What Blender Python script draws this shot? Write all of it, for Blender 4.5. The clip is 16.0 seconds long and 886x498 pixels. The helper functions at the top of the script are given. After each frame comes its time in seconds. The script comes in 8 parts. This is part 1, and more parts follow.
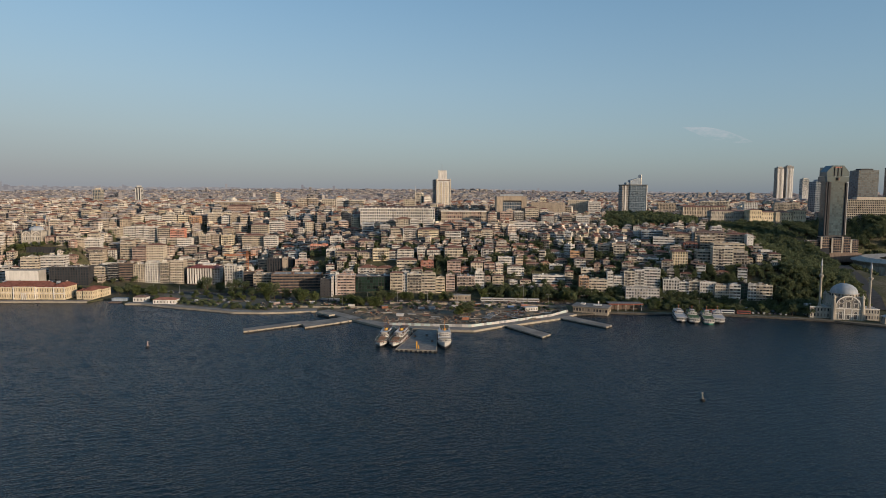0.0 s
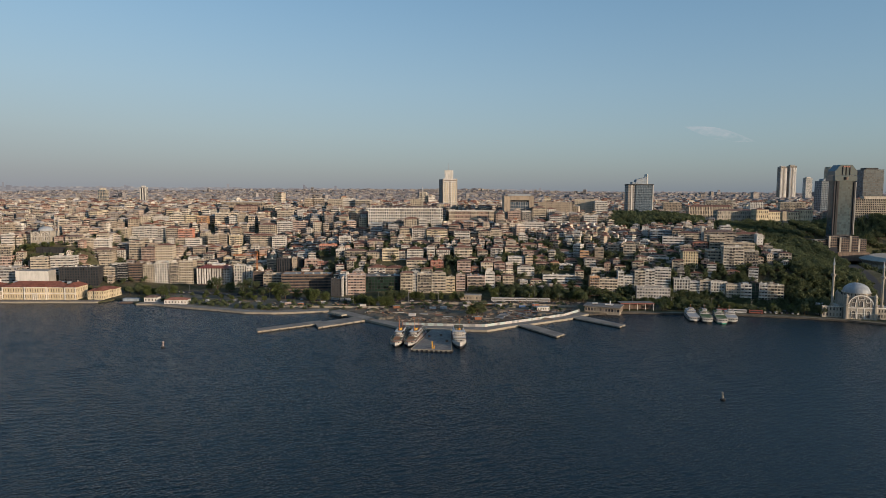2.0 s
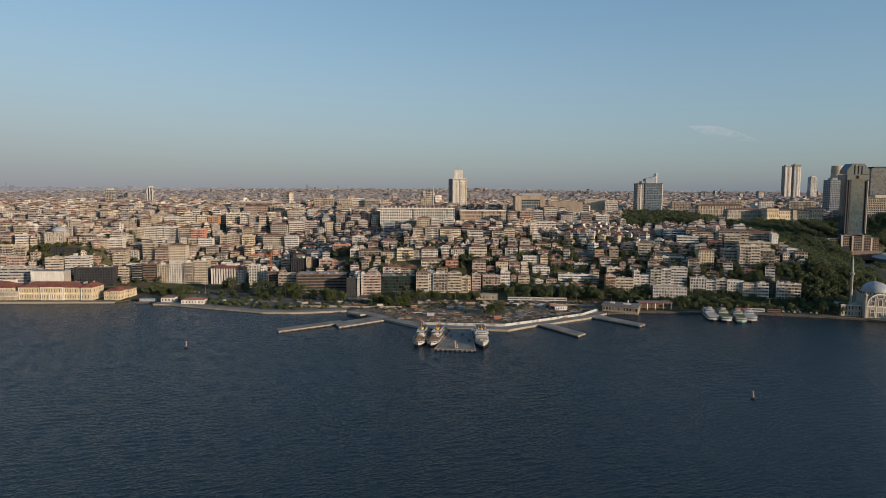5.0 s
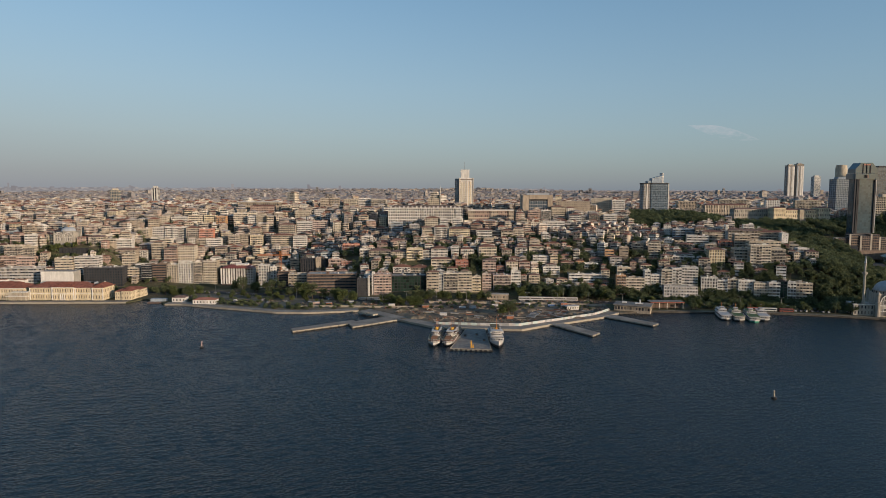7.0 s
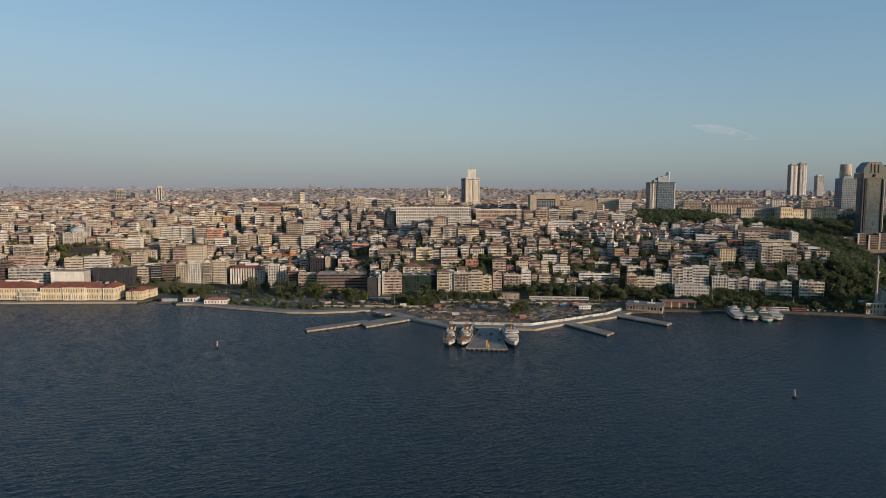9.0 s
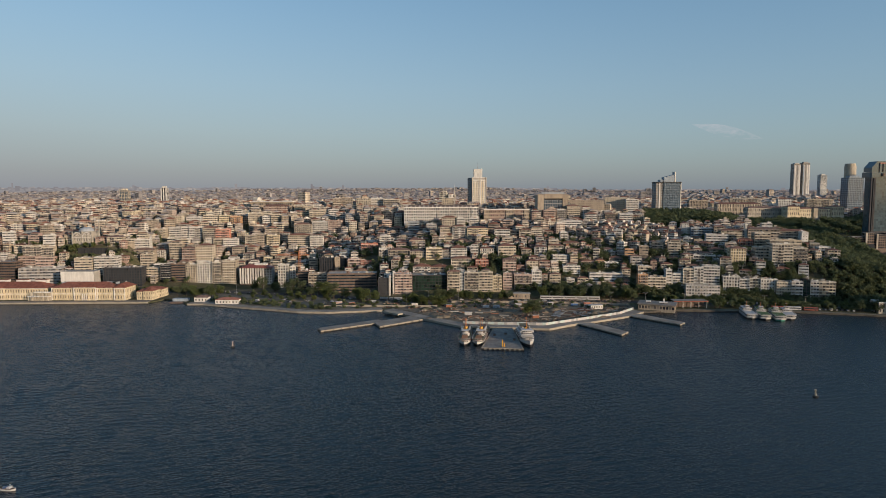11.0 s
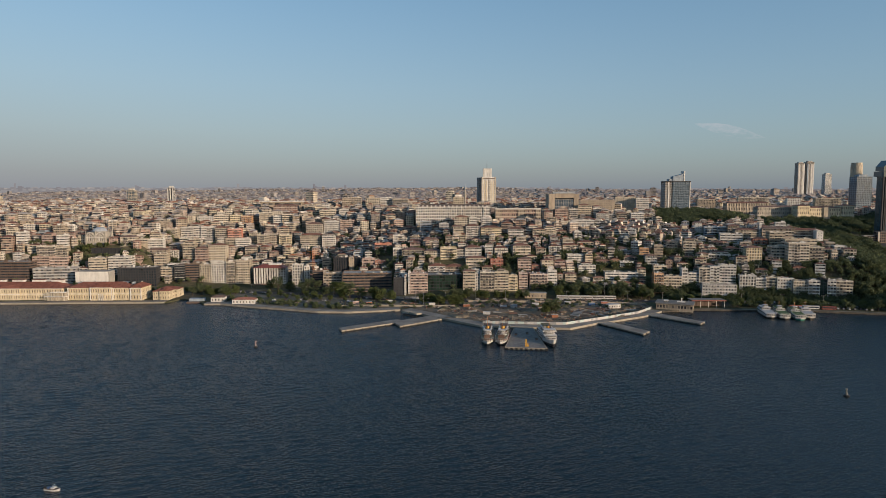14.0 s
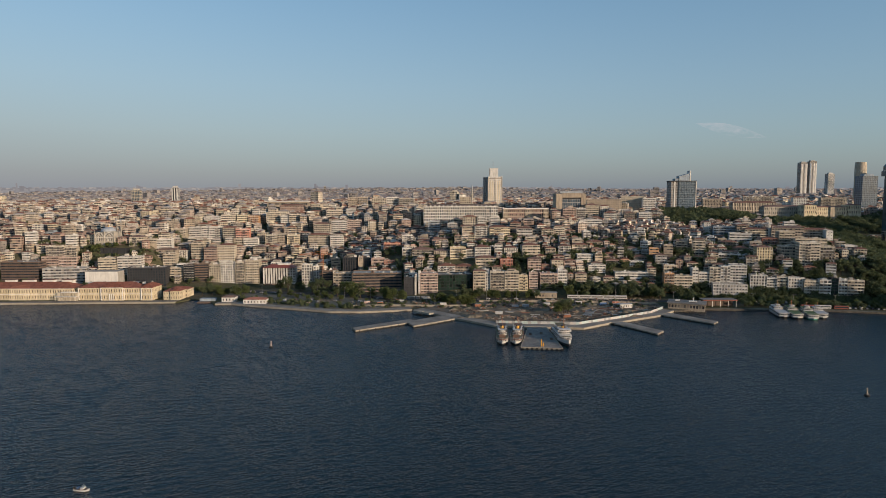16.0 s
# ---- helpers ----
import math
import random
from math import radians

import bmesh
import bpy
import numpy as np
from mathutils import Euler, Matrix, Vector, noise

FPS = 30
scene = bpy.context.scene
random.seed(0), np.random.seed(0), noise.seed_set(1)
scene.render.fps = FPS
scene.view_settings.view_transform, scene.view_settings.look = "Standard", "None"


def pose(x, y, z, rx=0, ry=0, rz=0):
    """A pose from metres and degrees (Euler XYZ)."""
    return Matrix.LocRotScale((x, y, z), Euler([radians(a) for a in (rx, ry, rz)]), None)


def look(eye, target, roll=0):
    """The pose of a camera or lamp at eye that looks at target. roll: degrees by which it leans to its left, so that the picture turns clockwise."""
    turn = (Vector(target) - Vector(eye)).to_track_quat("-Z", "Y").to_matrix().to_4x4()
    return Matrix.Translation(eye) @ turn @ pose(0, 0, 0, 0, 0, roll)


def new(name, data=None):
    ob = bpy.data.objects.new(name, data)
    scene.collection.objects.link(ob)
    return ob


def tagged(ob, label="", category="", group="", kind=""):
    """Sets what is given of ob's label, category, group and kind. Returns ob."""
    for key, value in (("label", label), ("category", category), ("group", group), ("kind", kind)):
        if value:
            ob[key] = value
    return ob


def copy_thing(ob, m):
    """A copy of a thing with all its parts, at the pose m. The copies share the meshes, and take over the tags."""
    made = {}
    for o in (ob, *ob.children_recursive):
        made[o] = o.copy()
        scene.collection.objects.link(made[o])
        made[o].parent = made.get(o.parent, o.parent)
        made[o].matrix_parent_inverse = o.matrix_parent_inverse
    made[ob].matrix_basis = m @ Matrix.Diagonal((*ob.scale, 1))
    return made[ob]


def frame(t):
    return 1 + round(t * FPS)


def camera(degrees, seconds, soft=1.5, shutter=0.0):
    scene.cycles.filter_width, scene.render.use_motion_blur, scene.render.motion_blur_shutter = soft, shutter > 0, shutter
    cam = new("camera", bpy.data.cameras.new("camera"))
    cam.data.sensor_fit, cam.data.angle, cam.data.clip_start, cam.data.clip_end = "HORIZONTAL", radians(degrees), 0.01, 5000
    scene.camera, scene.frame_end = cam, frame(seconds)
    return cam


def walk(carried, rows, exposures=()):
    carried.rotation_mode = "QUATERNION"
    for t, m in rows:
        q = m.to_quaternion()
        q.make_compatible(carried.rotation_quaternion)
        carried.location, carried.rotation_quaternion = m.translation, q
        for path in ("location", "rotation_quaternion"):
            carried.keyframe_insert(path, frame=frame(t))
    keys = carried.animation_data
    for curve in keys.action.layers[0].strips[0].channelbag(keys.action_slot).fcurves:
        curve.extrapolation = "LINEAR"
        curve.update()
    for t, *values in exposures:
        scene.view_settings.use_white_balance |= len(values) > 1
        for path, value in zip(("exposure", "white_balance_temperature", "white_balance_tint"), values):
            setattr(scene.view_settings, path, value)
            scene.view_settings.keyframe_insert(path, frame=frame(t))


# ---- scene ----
cam = camera(70.0, 16.0, soft=0.8)
# seconds, x, y, z, yaw, pitch, roll
PATH = [
    (0, 0.00, 0.00, 110.00, 0.000, -4.900, -0.311),
    (1, -5.25, -0.02, 109.99, 0.018, -4.909, -0.273),
    (2, -10.53, -0.03, 109.96, 0.035, -4.918, -0.235),
    (3, -15.83, -0.02, 109.93, 0.051, -4.927, -0.198),
    (4, -21.16, 0.01, 109.88, 0.067, -4.937, -0.162),
    (5, -26.51, 0.05, 109.83, 0.082, -4.947, -0.127),
    (6, -31.89, 0.10, 109.78, 0.096, -4.957, -0.092),
    (7, -37.28, 0.16, 109.73, 0.109, -4.967, -0.059),
    (8, -42.69, 0.23, 109.68, 0.121, -4.977, -0.027),
    (9, -48.11, 0.30, 109.63, 0.131, -4.988, 0.004),
    (10, -53.54, 0.38, 109.59, 0.140, -4.999, 0.033),
    (11, -58.98, 0.45, 109.55, 0.148, -5.010, 0.060),
    (12, -64.43, 0.53, 109.53, 0.154, -5.022, 0.087),
    (13, -69.88, 0.61, 109.52, 0.158, -5.033, 0.111),
    (14, -75.33, 0.68, 109.53, 0.160, -5.045, 0.133),
    (15, -80.78, 0.75, 109.56, 0.161, -5.057, 0.154),
    (16, -86.22, 0.81, 109.60, 0.159, -5.070, 0.172),
]
walk(cam, [(t, pose(x, y, z, 90 + pitch, roll, yaw)) for t, x, y, z, yaw, pitch, roll in PATH])

# ---- light ----
SUN_AZ, SUN_EL = 51.0, 9.0          # degrees right of straight behind the first view, and above the horizon
sun_way = Vector((math.sin(radians(SUN_AZ)) * math.cos(radians(SUN_EL)), -math.cos(radians(SUN_AZ)) * math.cos(radians(SUN_EL)), math.sin(radians(SUN_EL))))
sun_data = bpy.data.lights.new("sun", "SUN")
sun_data.energy, sun_data.angle, sun_data.color = 4.9, radians(0.6), (1.0, 0.775, 0.570)
sun = new("sun", sun_data)
sun.matrix_world = look(sun_way * 2000, (0, 0, 0))

world = bpy.data.worlds.new("sky")
scene.world = world
world.use_nodes = True
wn = world.node_tree
wn.nodes.clear()
sky = wn.nodes.new("ShaderNodeTexSky")
sky.sky_type, sky.sun_disc = "NISHITA", False
sky.sun_elevation = radians(SUN_EL)
sky.sun_rotation = radians(180.0 - SUN_AZ)
sky.altitude, sky.air_density, sky.dust_density, sky.ozone_density = 100.0, 1.0, 1.5, 2.0
bg = wn.nodes.new("ShaderNodeBackground")
bg.inputs["Strength"].default_value = 0.117
wout = wn.nodes.new("ShaderNodeOutputWorld")
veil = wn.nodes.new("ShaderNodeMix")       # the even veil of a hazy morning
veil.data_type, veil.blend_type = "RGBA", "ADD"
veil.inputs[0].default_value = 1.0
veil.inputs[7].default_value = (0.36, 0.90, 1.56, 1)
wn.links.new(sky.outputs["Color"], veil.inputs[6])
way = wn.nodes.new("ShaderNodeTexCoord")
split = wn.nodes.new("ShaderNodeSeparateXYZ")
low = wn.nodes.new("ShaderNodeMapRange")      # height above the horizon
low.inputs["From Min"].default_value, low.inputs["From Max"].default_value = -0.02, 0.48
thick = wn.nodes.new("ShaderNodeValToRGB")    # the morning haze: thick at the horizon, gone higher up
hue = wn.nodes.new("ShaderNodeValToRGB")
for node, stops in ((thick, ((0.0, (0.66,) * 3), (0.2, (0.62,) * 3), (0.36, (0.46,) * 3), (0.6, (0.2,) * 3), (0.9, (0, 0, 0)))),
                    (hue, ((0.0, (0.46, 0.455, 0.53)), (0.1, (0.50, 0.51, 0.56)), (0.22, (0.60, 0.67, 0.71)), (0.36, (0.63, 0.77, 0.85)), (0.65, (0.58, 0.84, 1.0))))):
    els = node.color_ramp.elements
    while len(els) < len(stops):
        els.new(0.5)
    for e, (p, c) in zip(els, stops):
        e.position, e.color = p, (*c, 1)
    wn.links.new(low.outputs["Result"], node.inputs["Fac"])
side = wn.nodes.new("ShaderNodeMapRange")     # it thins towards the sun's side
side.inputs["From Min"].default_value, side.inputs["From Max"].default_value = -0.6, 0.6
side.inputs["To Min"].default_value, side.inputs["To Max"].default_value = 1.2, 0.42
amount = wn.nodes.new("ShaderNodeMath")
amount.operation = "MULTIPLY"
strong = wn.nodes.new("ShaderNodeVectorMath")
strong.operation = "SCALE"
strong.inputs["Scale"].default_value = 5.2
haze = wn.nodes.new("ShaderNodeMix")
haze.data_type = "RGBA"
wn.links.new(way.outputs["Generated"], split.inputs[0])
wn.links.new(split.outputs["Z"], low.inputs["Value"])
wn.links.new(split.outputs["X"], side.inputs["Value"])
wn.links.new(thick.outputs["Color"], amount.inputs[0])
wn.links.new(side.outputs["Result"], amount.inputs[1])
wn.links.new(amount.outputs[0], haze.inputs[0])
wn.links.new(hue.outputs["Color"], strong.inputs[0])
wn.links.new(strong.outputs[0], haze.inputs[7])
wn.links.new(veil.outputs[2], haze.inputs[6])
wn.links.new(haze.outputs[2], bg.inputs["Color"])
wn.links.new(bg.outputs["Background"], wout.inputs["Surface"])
scene.view_settings.exposure = 0.0

# ---- materials ----
class Nodes:
    """A short hand for node materials."""

    def __init__(self, name):
        self.mat = bpy.data.materials.new(name)
        self.mat.use_nodes = True
        self.tree = self.mat.node_tree
        self.bsdf = self.tree.nodes["Principled BSDF"]
        self.out = self.tree.nodes["Material Output"]

    def node(self, kind, **values):
        n = self.tree.nodes.new(kind)
        if "operation" in values:
            n.operation = values["operation"]
        if "data_type" in values:
            n.data_type, n.blend_type = values["data_type"], values["blend_type"]
        if "wave_type" in values:
            n.wave_type, n.bands_direction = values["wave_type"], values["bands_direction"]
        return n

    def link(self, a, b):
        self.tree.links.new(a, b)

    def coords(self, stretch=(1, 1, 1), kind="Object"):
        tc = self.node("ShaderNodeTexCoord")
        mp = self.node("ShaderNodeMapping")
        mp.inputs["Scale"].default_value = stretch
        self.link(tc.outputs[kind], mp.inputs["Vector"])
        return mp.outputs["Vector"]

    def noise(self, scale, detail=4.0, stretch=(1, 1, 1), kind="Object", rough=0.55):
        n = self.node("ShaderNodeTexNoise")
        n.inputs["Scale"].default_value, n.inputs["Detail"].default_value, n.inputs["Roughness"].default_value = scale, detail, rough
        self.link(self.coords(stretch, kind), n.inputs["Vector"])
        return n.outputs["Fac"]

    def ramp(self, fac, stops, mode="LINEAR"):
        r = self.node("ShaderNodeValToRGB")
        r.color_ramp.interpolation = mode
        els = r.color_ramp.elements
        while len(els) < len(stops):
            els.new(0.5)
        for e, (p, col) in zip(els, stops):
            e.position, e.color = p, (*col, 1)
        self.link(fac, r.inputs["Fac"])
        return r.outputs["Color"]

    def mix(self, fac, a, b, kind="MIX"):
        m = self.node("ShaderNodeMix", data_type="RGBA", blend_type=kind)
        for socket, value in ((m.inputs[0], fac), (m.inputs[6], a), (m.inputs[7], b)):
            if isinstance(value, (int, float)):
                socket.default_value = value
            elif isinstance(value, tuple):
                socket.default_value = (*value, 1)
            else:
                self.link(value, socket)
        return m.outputs[2]

    def done(self, colour, rough=0.8, metal=0.0, bump=None, strength=0.3, distance=0.05, spec=0.3):
        b = self.bsdf
        if isinstance(colour, tuple):
            b.inputs["Base Color"].default_value = (*colour, 1)
        else:
            self.link(colour, b.inputs["Base Color"])
        if isinstance(rough, (int, float)):
            b.inputs["Roughness"].default_value = rough
        else:
            self.link(rough, b.inputs["Roughness"])
        b.inputs["Metallic"].default_value = metal
        b.inputs["Specular IOR Level"].default_value = spec
        if bump is not None:
            bp = self.node("ShaderNodeBump")
            bp.inputs["Strength"].default_value, bp.inputs["Distance"].default_value = strength, distance
            self.link(bump, bp.inputs["Height"])
            self.link(bp.outputs["Normal"], b.inputs["Normal"])
        return self.mat


def painted(name, lo, hi, rough=0.8, island=False, stain=0.35, grain=1.2):
    """Plaster or paint between two tones, which differ from thing to thing, with stains and streaks."""
    n = Nodes(name)
    src = n.node("ShaderNodeNewGeometry").outputs["Random Per Island"] if island else n.node("ShaderNodeObjectInfo").outputs["Random"]
    tone = n.ramp(src, [(0.0, lo), (1.0, hi)])
    dirt = n.ramp(n.noise(0.35, 5, (1, 1, 0.25)), [(0.35, (1 - stain,) * 3), (0.62, (1, 1, 1))])
    col = n.mix(1.0, tone, dirt, "MULTIPLY")
    fine = n.ramp(n.noise(grain * 2.5, 3), [(0.3, (0.86, 0.86, 0.85)), (0.7, (1, 1, 1))])
    col = n.mix(1.0, col, fine, "MULTIPLY")
    return n.done(col, rough, bump=n.noise(6, 3), strength=0.2, spec=0.25)


def many(name, tones, rough=0.85):
    """Plaster for a mass of houses: one of several tones for each house."""
    n = Nodes(name)
    src = n.node("ShaderNodeNewGeometry").outputs["Random Per Island"]
    tone = n.ramp(src, [(i / len(tones), t) for i, t in enumerate(tones)], "CONSTANT")
    dirt = n.ramp(n.noise(0.12, 5, (1, 1, 0.4)), [(0.35, (0.68, 0.67, 0.66)), (0.6, (1, 1, 1))])
    return n.done(n.mix(1.0, tone, dirt, "MULTIPLY"), rough, spec=0.2)


M = {}
for key, lo, hi in (
    ("cream", (0.40, 0.345, 0.265), (0.58, 0.515, 0.415)),
    ("white", (0.54, 0.52, 0.48), (0.70, 0.68, 0.64)),
    ("yellow", (0.56, 0.465, 0.30), (0.66, 0.565, 0.39)),
    ("pink", (0.34, 0.24, 0.20), (0.47, 0.35, 0.30)),
    ("coral", (0.50, 0.20, 0.14), (0.58, 0.26, 0.18)),
    ("orange", (0.52, 0.30, 0.16), (0.62, 0.38, 0.22)),
    ("brick", (0.30, 0.12, 0.09), (0.38, 0.17, 0.12)),
    ("tan", (0.32, 0.265, 0.205), (0.45, 0.38, 0.30)),
    ("grey", (0.30, 0.30, 0.30), (0.44, 0.43, 0.42)),
    ("brown", (0.14, 0.10, 0.08), (0.20, 0.15, 0.12)),
    ("dark", (0.035, 0.037, 0.04), (0.06, 0.06, 0.065)),
    ("bluegrey", (0.22, 0.27, 0.32), (0.32, 0.37, 0.42)),
    ("ochre", (0.60, 0.505, 0.345), (0.68, 0.585, 0.42)),
    ("stone", (0.34, 0.31, 0.265), (0.43, 0.395, 0.335)),
):
    M[key] = painted(key + "_plaster", lo, hi)
M["trim"] = painted("white_trim", (0.66, 0.63, 0.58), (0.78, 0.75, 0.70), stain=0.2)
M["concrete"] = painted("concrete", (0.34, 0.32, 0.29), (0.44, 0.42, 0.38), stain=0.3)
M["lead"] = painted("lead_sheet", (0.30, 0.33, 0.36), (0.36, 0.39, 0.42), rough=0.5, stain=0.2)


def tiles():
    n = Nodes("clay_tiles")
    tone = n.ramp(n.node("ShaderNodeObjectInfo").outputs["Random"], [(0.0, (0.16, 0.085, 0.065)), (0.6, (0.24, 0.115, 0.08)), (1.0, (0.19, 0.135, 0.115))])
    patch = n.ramp(n.noise(0.5, 5), [(0.3, (0.55, 0.55, 0.55)), (0.65, (1.1, 1.05, 1.0))])
    wave = n.node("ShaderNodeTexWave", wave_type="BANDS", bands_direction="X")
    wave.inputs["Scale"].default_value = 1.2
    n.link(n.coords(), wave.inputs["Vector"])
    return n.done(n.mix(1.0, tone, patch, "MULTIPLY"), 0.85, bump=wave.outputs["Fac"], strength=0.5, distance=0.08)


M["tile"] = tiles()
M["red_tile"] = painted("bright_clay_tiles", (0.24, 0.085, 0.055), (0.31, 0.12, 0.08), stain=0.4)


def glazing(name, dark, pale, share):
    n = Nodes(name)
    r = n.node("ShaderNodeNewGeometry").outputs["Random Per Island"]
    col = n.ramp(r, [(0.0, dark), (1 - share, tuple(v * 1.8 for v in dark)), (1.0, pale)])
    return n.done(col, 0.12, spec=0.6)


M["glass"] = glazing("window_glass", (0.024, 0.026, 0.030), (0.30, 0.26, 0.21), 0.55)
M["blueglass"] = glazing("curtain_wall_glass", (0.03, 0.045, 0.06), (0.07, 0.10, 0.13), 0.6)
M["paleglass"] = glazing("curtained_glass", (0.07, 0.06, 0.05), (0.26, 0.22, 0.17), 0.7)
M["towerglass"] = glazing("tower_glass", (0.026, 0.044, 0.054), (0.036, 0.056, 0.068), 0.5)
M["greenglass"] = glazing("green_tinted_glass", (0.009, 0.016, 0.013), (0.018, 0.038, 0.028), 0.5)
M["darkglass"] = glazing("smoked_glass", (0.012, 0.016, 0.022), (0.03, 0.04, 0.05), 0.5)

TONES = [(0.60, 0.54, 0.43), (0.66, 0.63, 0.57), (0.38, 0.33, 0.27), (0.62, 0.60, 0.56), (0.44, 0.36, 0.31), (0.60, 0.53, 0.39), (0.26, 0.24, 0.23),
         (0.33, 0.29, 0.26), (0.62, 0.57, 0.48), (0.42, 0.35, 0.26), (0.52, 0.46, 0.37), (0.36, 0.27, 0.22), (0.58, 0.55, 0.49), (0.44, 0.30, 0.24)]
M["town"] = many("town_plaster", TONES)
M["town_roof"] = many("town_roofing", [(0.21, 0.10, 0.07), (0.30, 0.27, 0.25), (0.18, 0.09, 0.07), (0.40, 0.37, 0.34), (0.22, 0.13, 0.10), (0.24, 0.11, 0.075), (0.34, 0.31, 0.28)])
# far walls and roofs greyed and evened: haze put into the base colours
M["far_town"] = many("far_town_hazed_plaster", [(0.31, 0.29, 0.28), (0.26, 0.245, 0.24), (0.36, 0.34, 0.33), (0.22, 0.21, 0.21), (0.33, 0.305, 0.285), (0.28, 0.255, 0.245)])
M["far_roof"] = many("far_town_hazed_roofing", [(0.24, 0.20, 0.19), (0.28, 0.27, 0.27), (0.22, 0.19, 0.185), (0.30, 0.285, 0.28)])
M["town_glass"] = glazing("town_windows", (0.02, 0.022, 0.025), (0.28, 0.24, 0.20), 0.55)


def leaves(name, a, b, c):
    n = Nodes(name)
    r = n.node("ShaderNodeNewGeometry").outputs["Random Per Island"]
    o = n.node("ShaderNodeObjectInfo").outputs["Random"]
    col = n.mix(o, n.ramp(r, [(0.0, a), (0.6, b), (1.0, c)]), n.ramp(r, [(0.0, tuple(v * 0.7 for v in a)), (1.0, b)]))
    n.done(col, 0.7, spec=0.2)
    thin = n.node("ShaderNodeBsdfTranslucent")
    both = n.node("ShaderNodeMixShader")
    both.inputs[0].default_value = 0.4
    n.link(col, thin.inputs["Color"])
    n.link(n.bsdf.outputs[0], both.inputs[1])
    n.link(thin.outputs[0], both.inputs[2])
    n.link(both.outputs[0], n.out.inputs["Surface"])
    return n.mat


M["leaf"] = leaves("green_leaves", (0.07, 0.092, 0.035), (0.12, 0.145, 0.05), (0.175, 0.185, 0.065))
M["leaf_dark"] = leaves("dark_leaves", (0.080, 0.100, 0.054), (0.124, 0.148, 0.072), (0.160, 0.175, 0.084))
M["bark"] = painted("bark", (0.07, 0.05, 0.035), (0.11, 0.08, 0.06), stain=0.5)


def earth():
    n = Nodes("ground_earth")
    base = n.ramp(n.noise(0.03, 8), [(0.30, (0.06, 0.065, 0.035)), (0.48, (0.085, 0.085, 0.05)), (0.66, (0.14, 0.125, 0.095)), (0.8, (0.075, 0.08, 0.045))])
    fine = n.ramp(n.noise(0.5, 6), [(0.3, (0.55, 0.55, 0.52)), (0.7, (1.15, 1.12, 1.08))])
    return n.done(n.mix(1.0, base, fine, "MULTIPLY"), 0.95, bump=n.noise(0.8, 5), strength=0.5, distance=0.3, spec=0.1)


M["earth"] = earth()


def surface(name, a, b, scale=0.2, rough=0.9):
    n = Nodes(name)
    base = n.ramp(n.noise(scale, 7), [(0.3, a), (0.7, b)])
    fine = n.ramp(n.noise(scale * 12, 4), [(0.3, (0.8, 0.8, 0.8)), (0.7, (1.05, 1.05, 1.05))])
    return n.done(n.mix(1.0, base, fine, "MULTIPLY"), rough, bump=n.noise(3, 3), strength=0.2, spec=0.2)


M["dirt"] = surface("site_dirt", (0.095, 0.075, 0.052), (0.22, 0.175, 0.125), 0.09)
M["grit"] = surface("worn_grit", (0.085, 0.08, 0.06), (0.22, 0.19, 0.14), 0.06)
M["asphalt"] = surface("asphalt", (0.045, 0.045, 0.045), (0.075, 0.072, 0.07))
M["paving"] = surface("quay_paving", (0.17, 0.15, 0.13), (0.30, 0.27, 0.23), 0.08)
M["quay"] = surface("quay_concrete", (0.25, 0.22, 0.175), (0.37, 0.33, 0.265), 0.25)
M["deckgrey"] = surface("pontoon_deck", (0.15, 0.14, 0.13), (0.27, 0.25, 0.225), 0.3)
M["quaydark"] = surface("stained_quay_stone", (0.05, 0.045, 0.038), (0.12, 0.105, 0.085), 0.3)
M["wet"] = surface("wet_stone", (0.02, 0.02, 0.018), (0.05, 0.045, 0.035), 0.4, 0.5)


def plain(name, col, rough=0.5, metal=0.0):
    n = Nodes(name)
    worn = n.ramp(n.noise(1.5, 5), [(0.3, tuple(v * 0.75 for v in col)), (0.65, col)])
    return n.done(worn, rough, metal, spec=0.4)


M["hull_white"] = plain("white_ship_paint", (0.50, 0.485, 0.465), 0.4)
M["hull_black"] = plain("black_ship_paint", (0.02, 0.018, 0.017), 0.4)
M["hull_red"] = plain("boot_topping", (0.16, 0.03, 0.02), 0.5)
M["deck_brown"] = plain("brown_deck", (0.14, 0.085, 0.06), 0.7)
M["deck_green"] = plain("green_deck", (0.07, 0.12, 0.045), 0.9)
M["deck_olive"] = plain("olive_deck_paint", (0.15, 0.125, 0.07), 0.8)
M["deck_pale"] = plain("pale_deck", (0.42, 0.41, 0.40), 0.7)
M["funnel"] = plain("yellow_funnel_paint", (0.55, 0.30, 0.04), 0.35)
M["teal"] = plain("teal_paint", (0.05, 0.24, 0.18), 0.4)
M["steel"] = plain("galvanised_steel", (0.35, 0.35, 0.35), 0.4, 0.6)
M["rubber"] = plain("black_rubber", (0.015, 0.015, 0.015), 0.7)
M["red"] = plain("red_paint", (0.22, 0.06, 0.04), 0.5)
M["crane"] = plain("crane_paint", (0.45, 0.16, 0.05), 0.5)
M["rust"] = plain("rusty_steel", (0.22, 0.09, 0.05), 0.8)
M["cloth_blue"] = plain("blue_tarpaulin", (0.06, 0.12, 0.24), 0.7)
M["car"] = painted("car_paint", (0.02, 0.02, 0.025), (0.42, 0.42, 0.42), rough=0.25, stain=0.05)


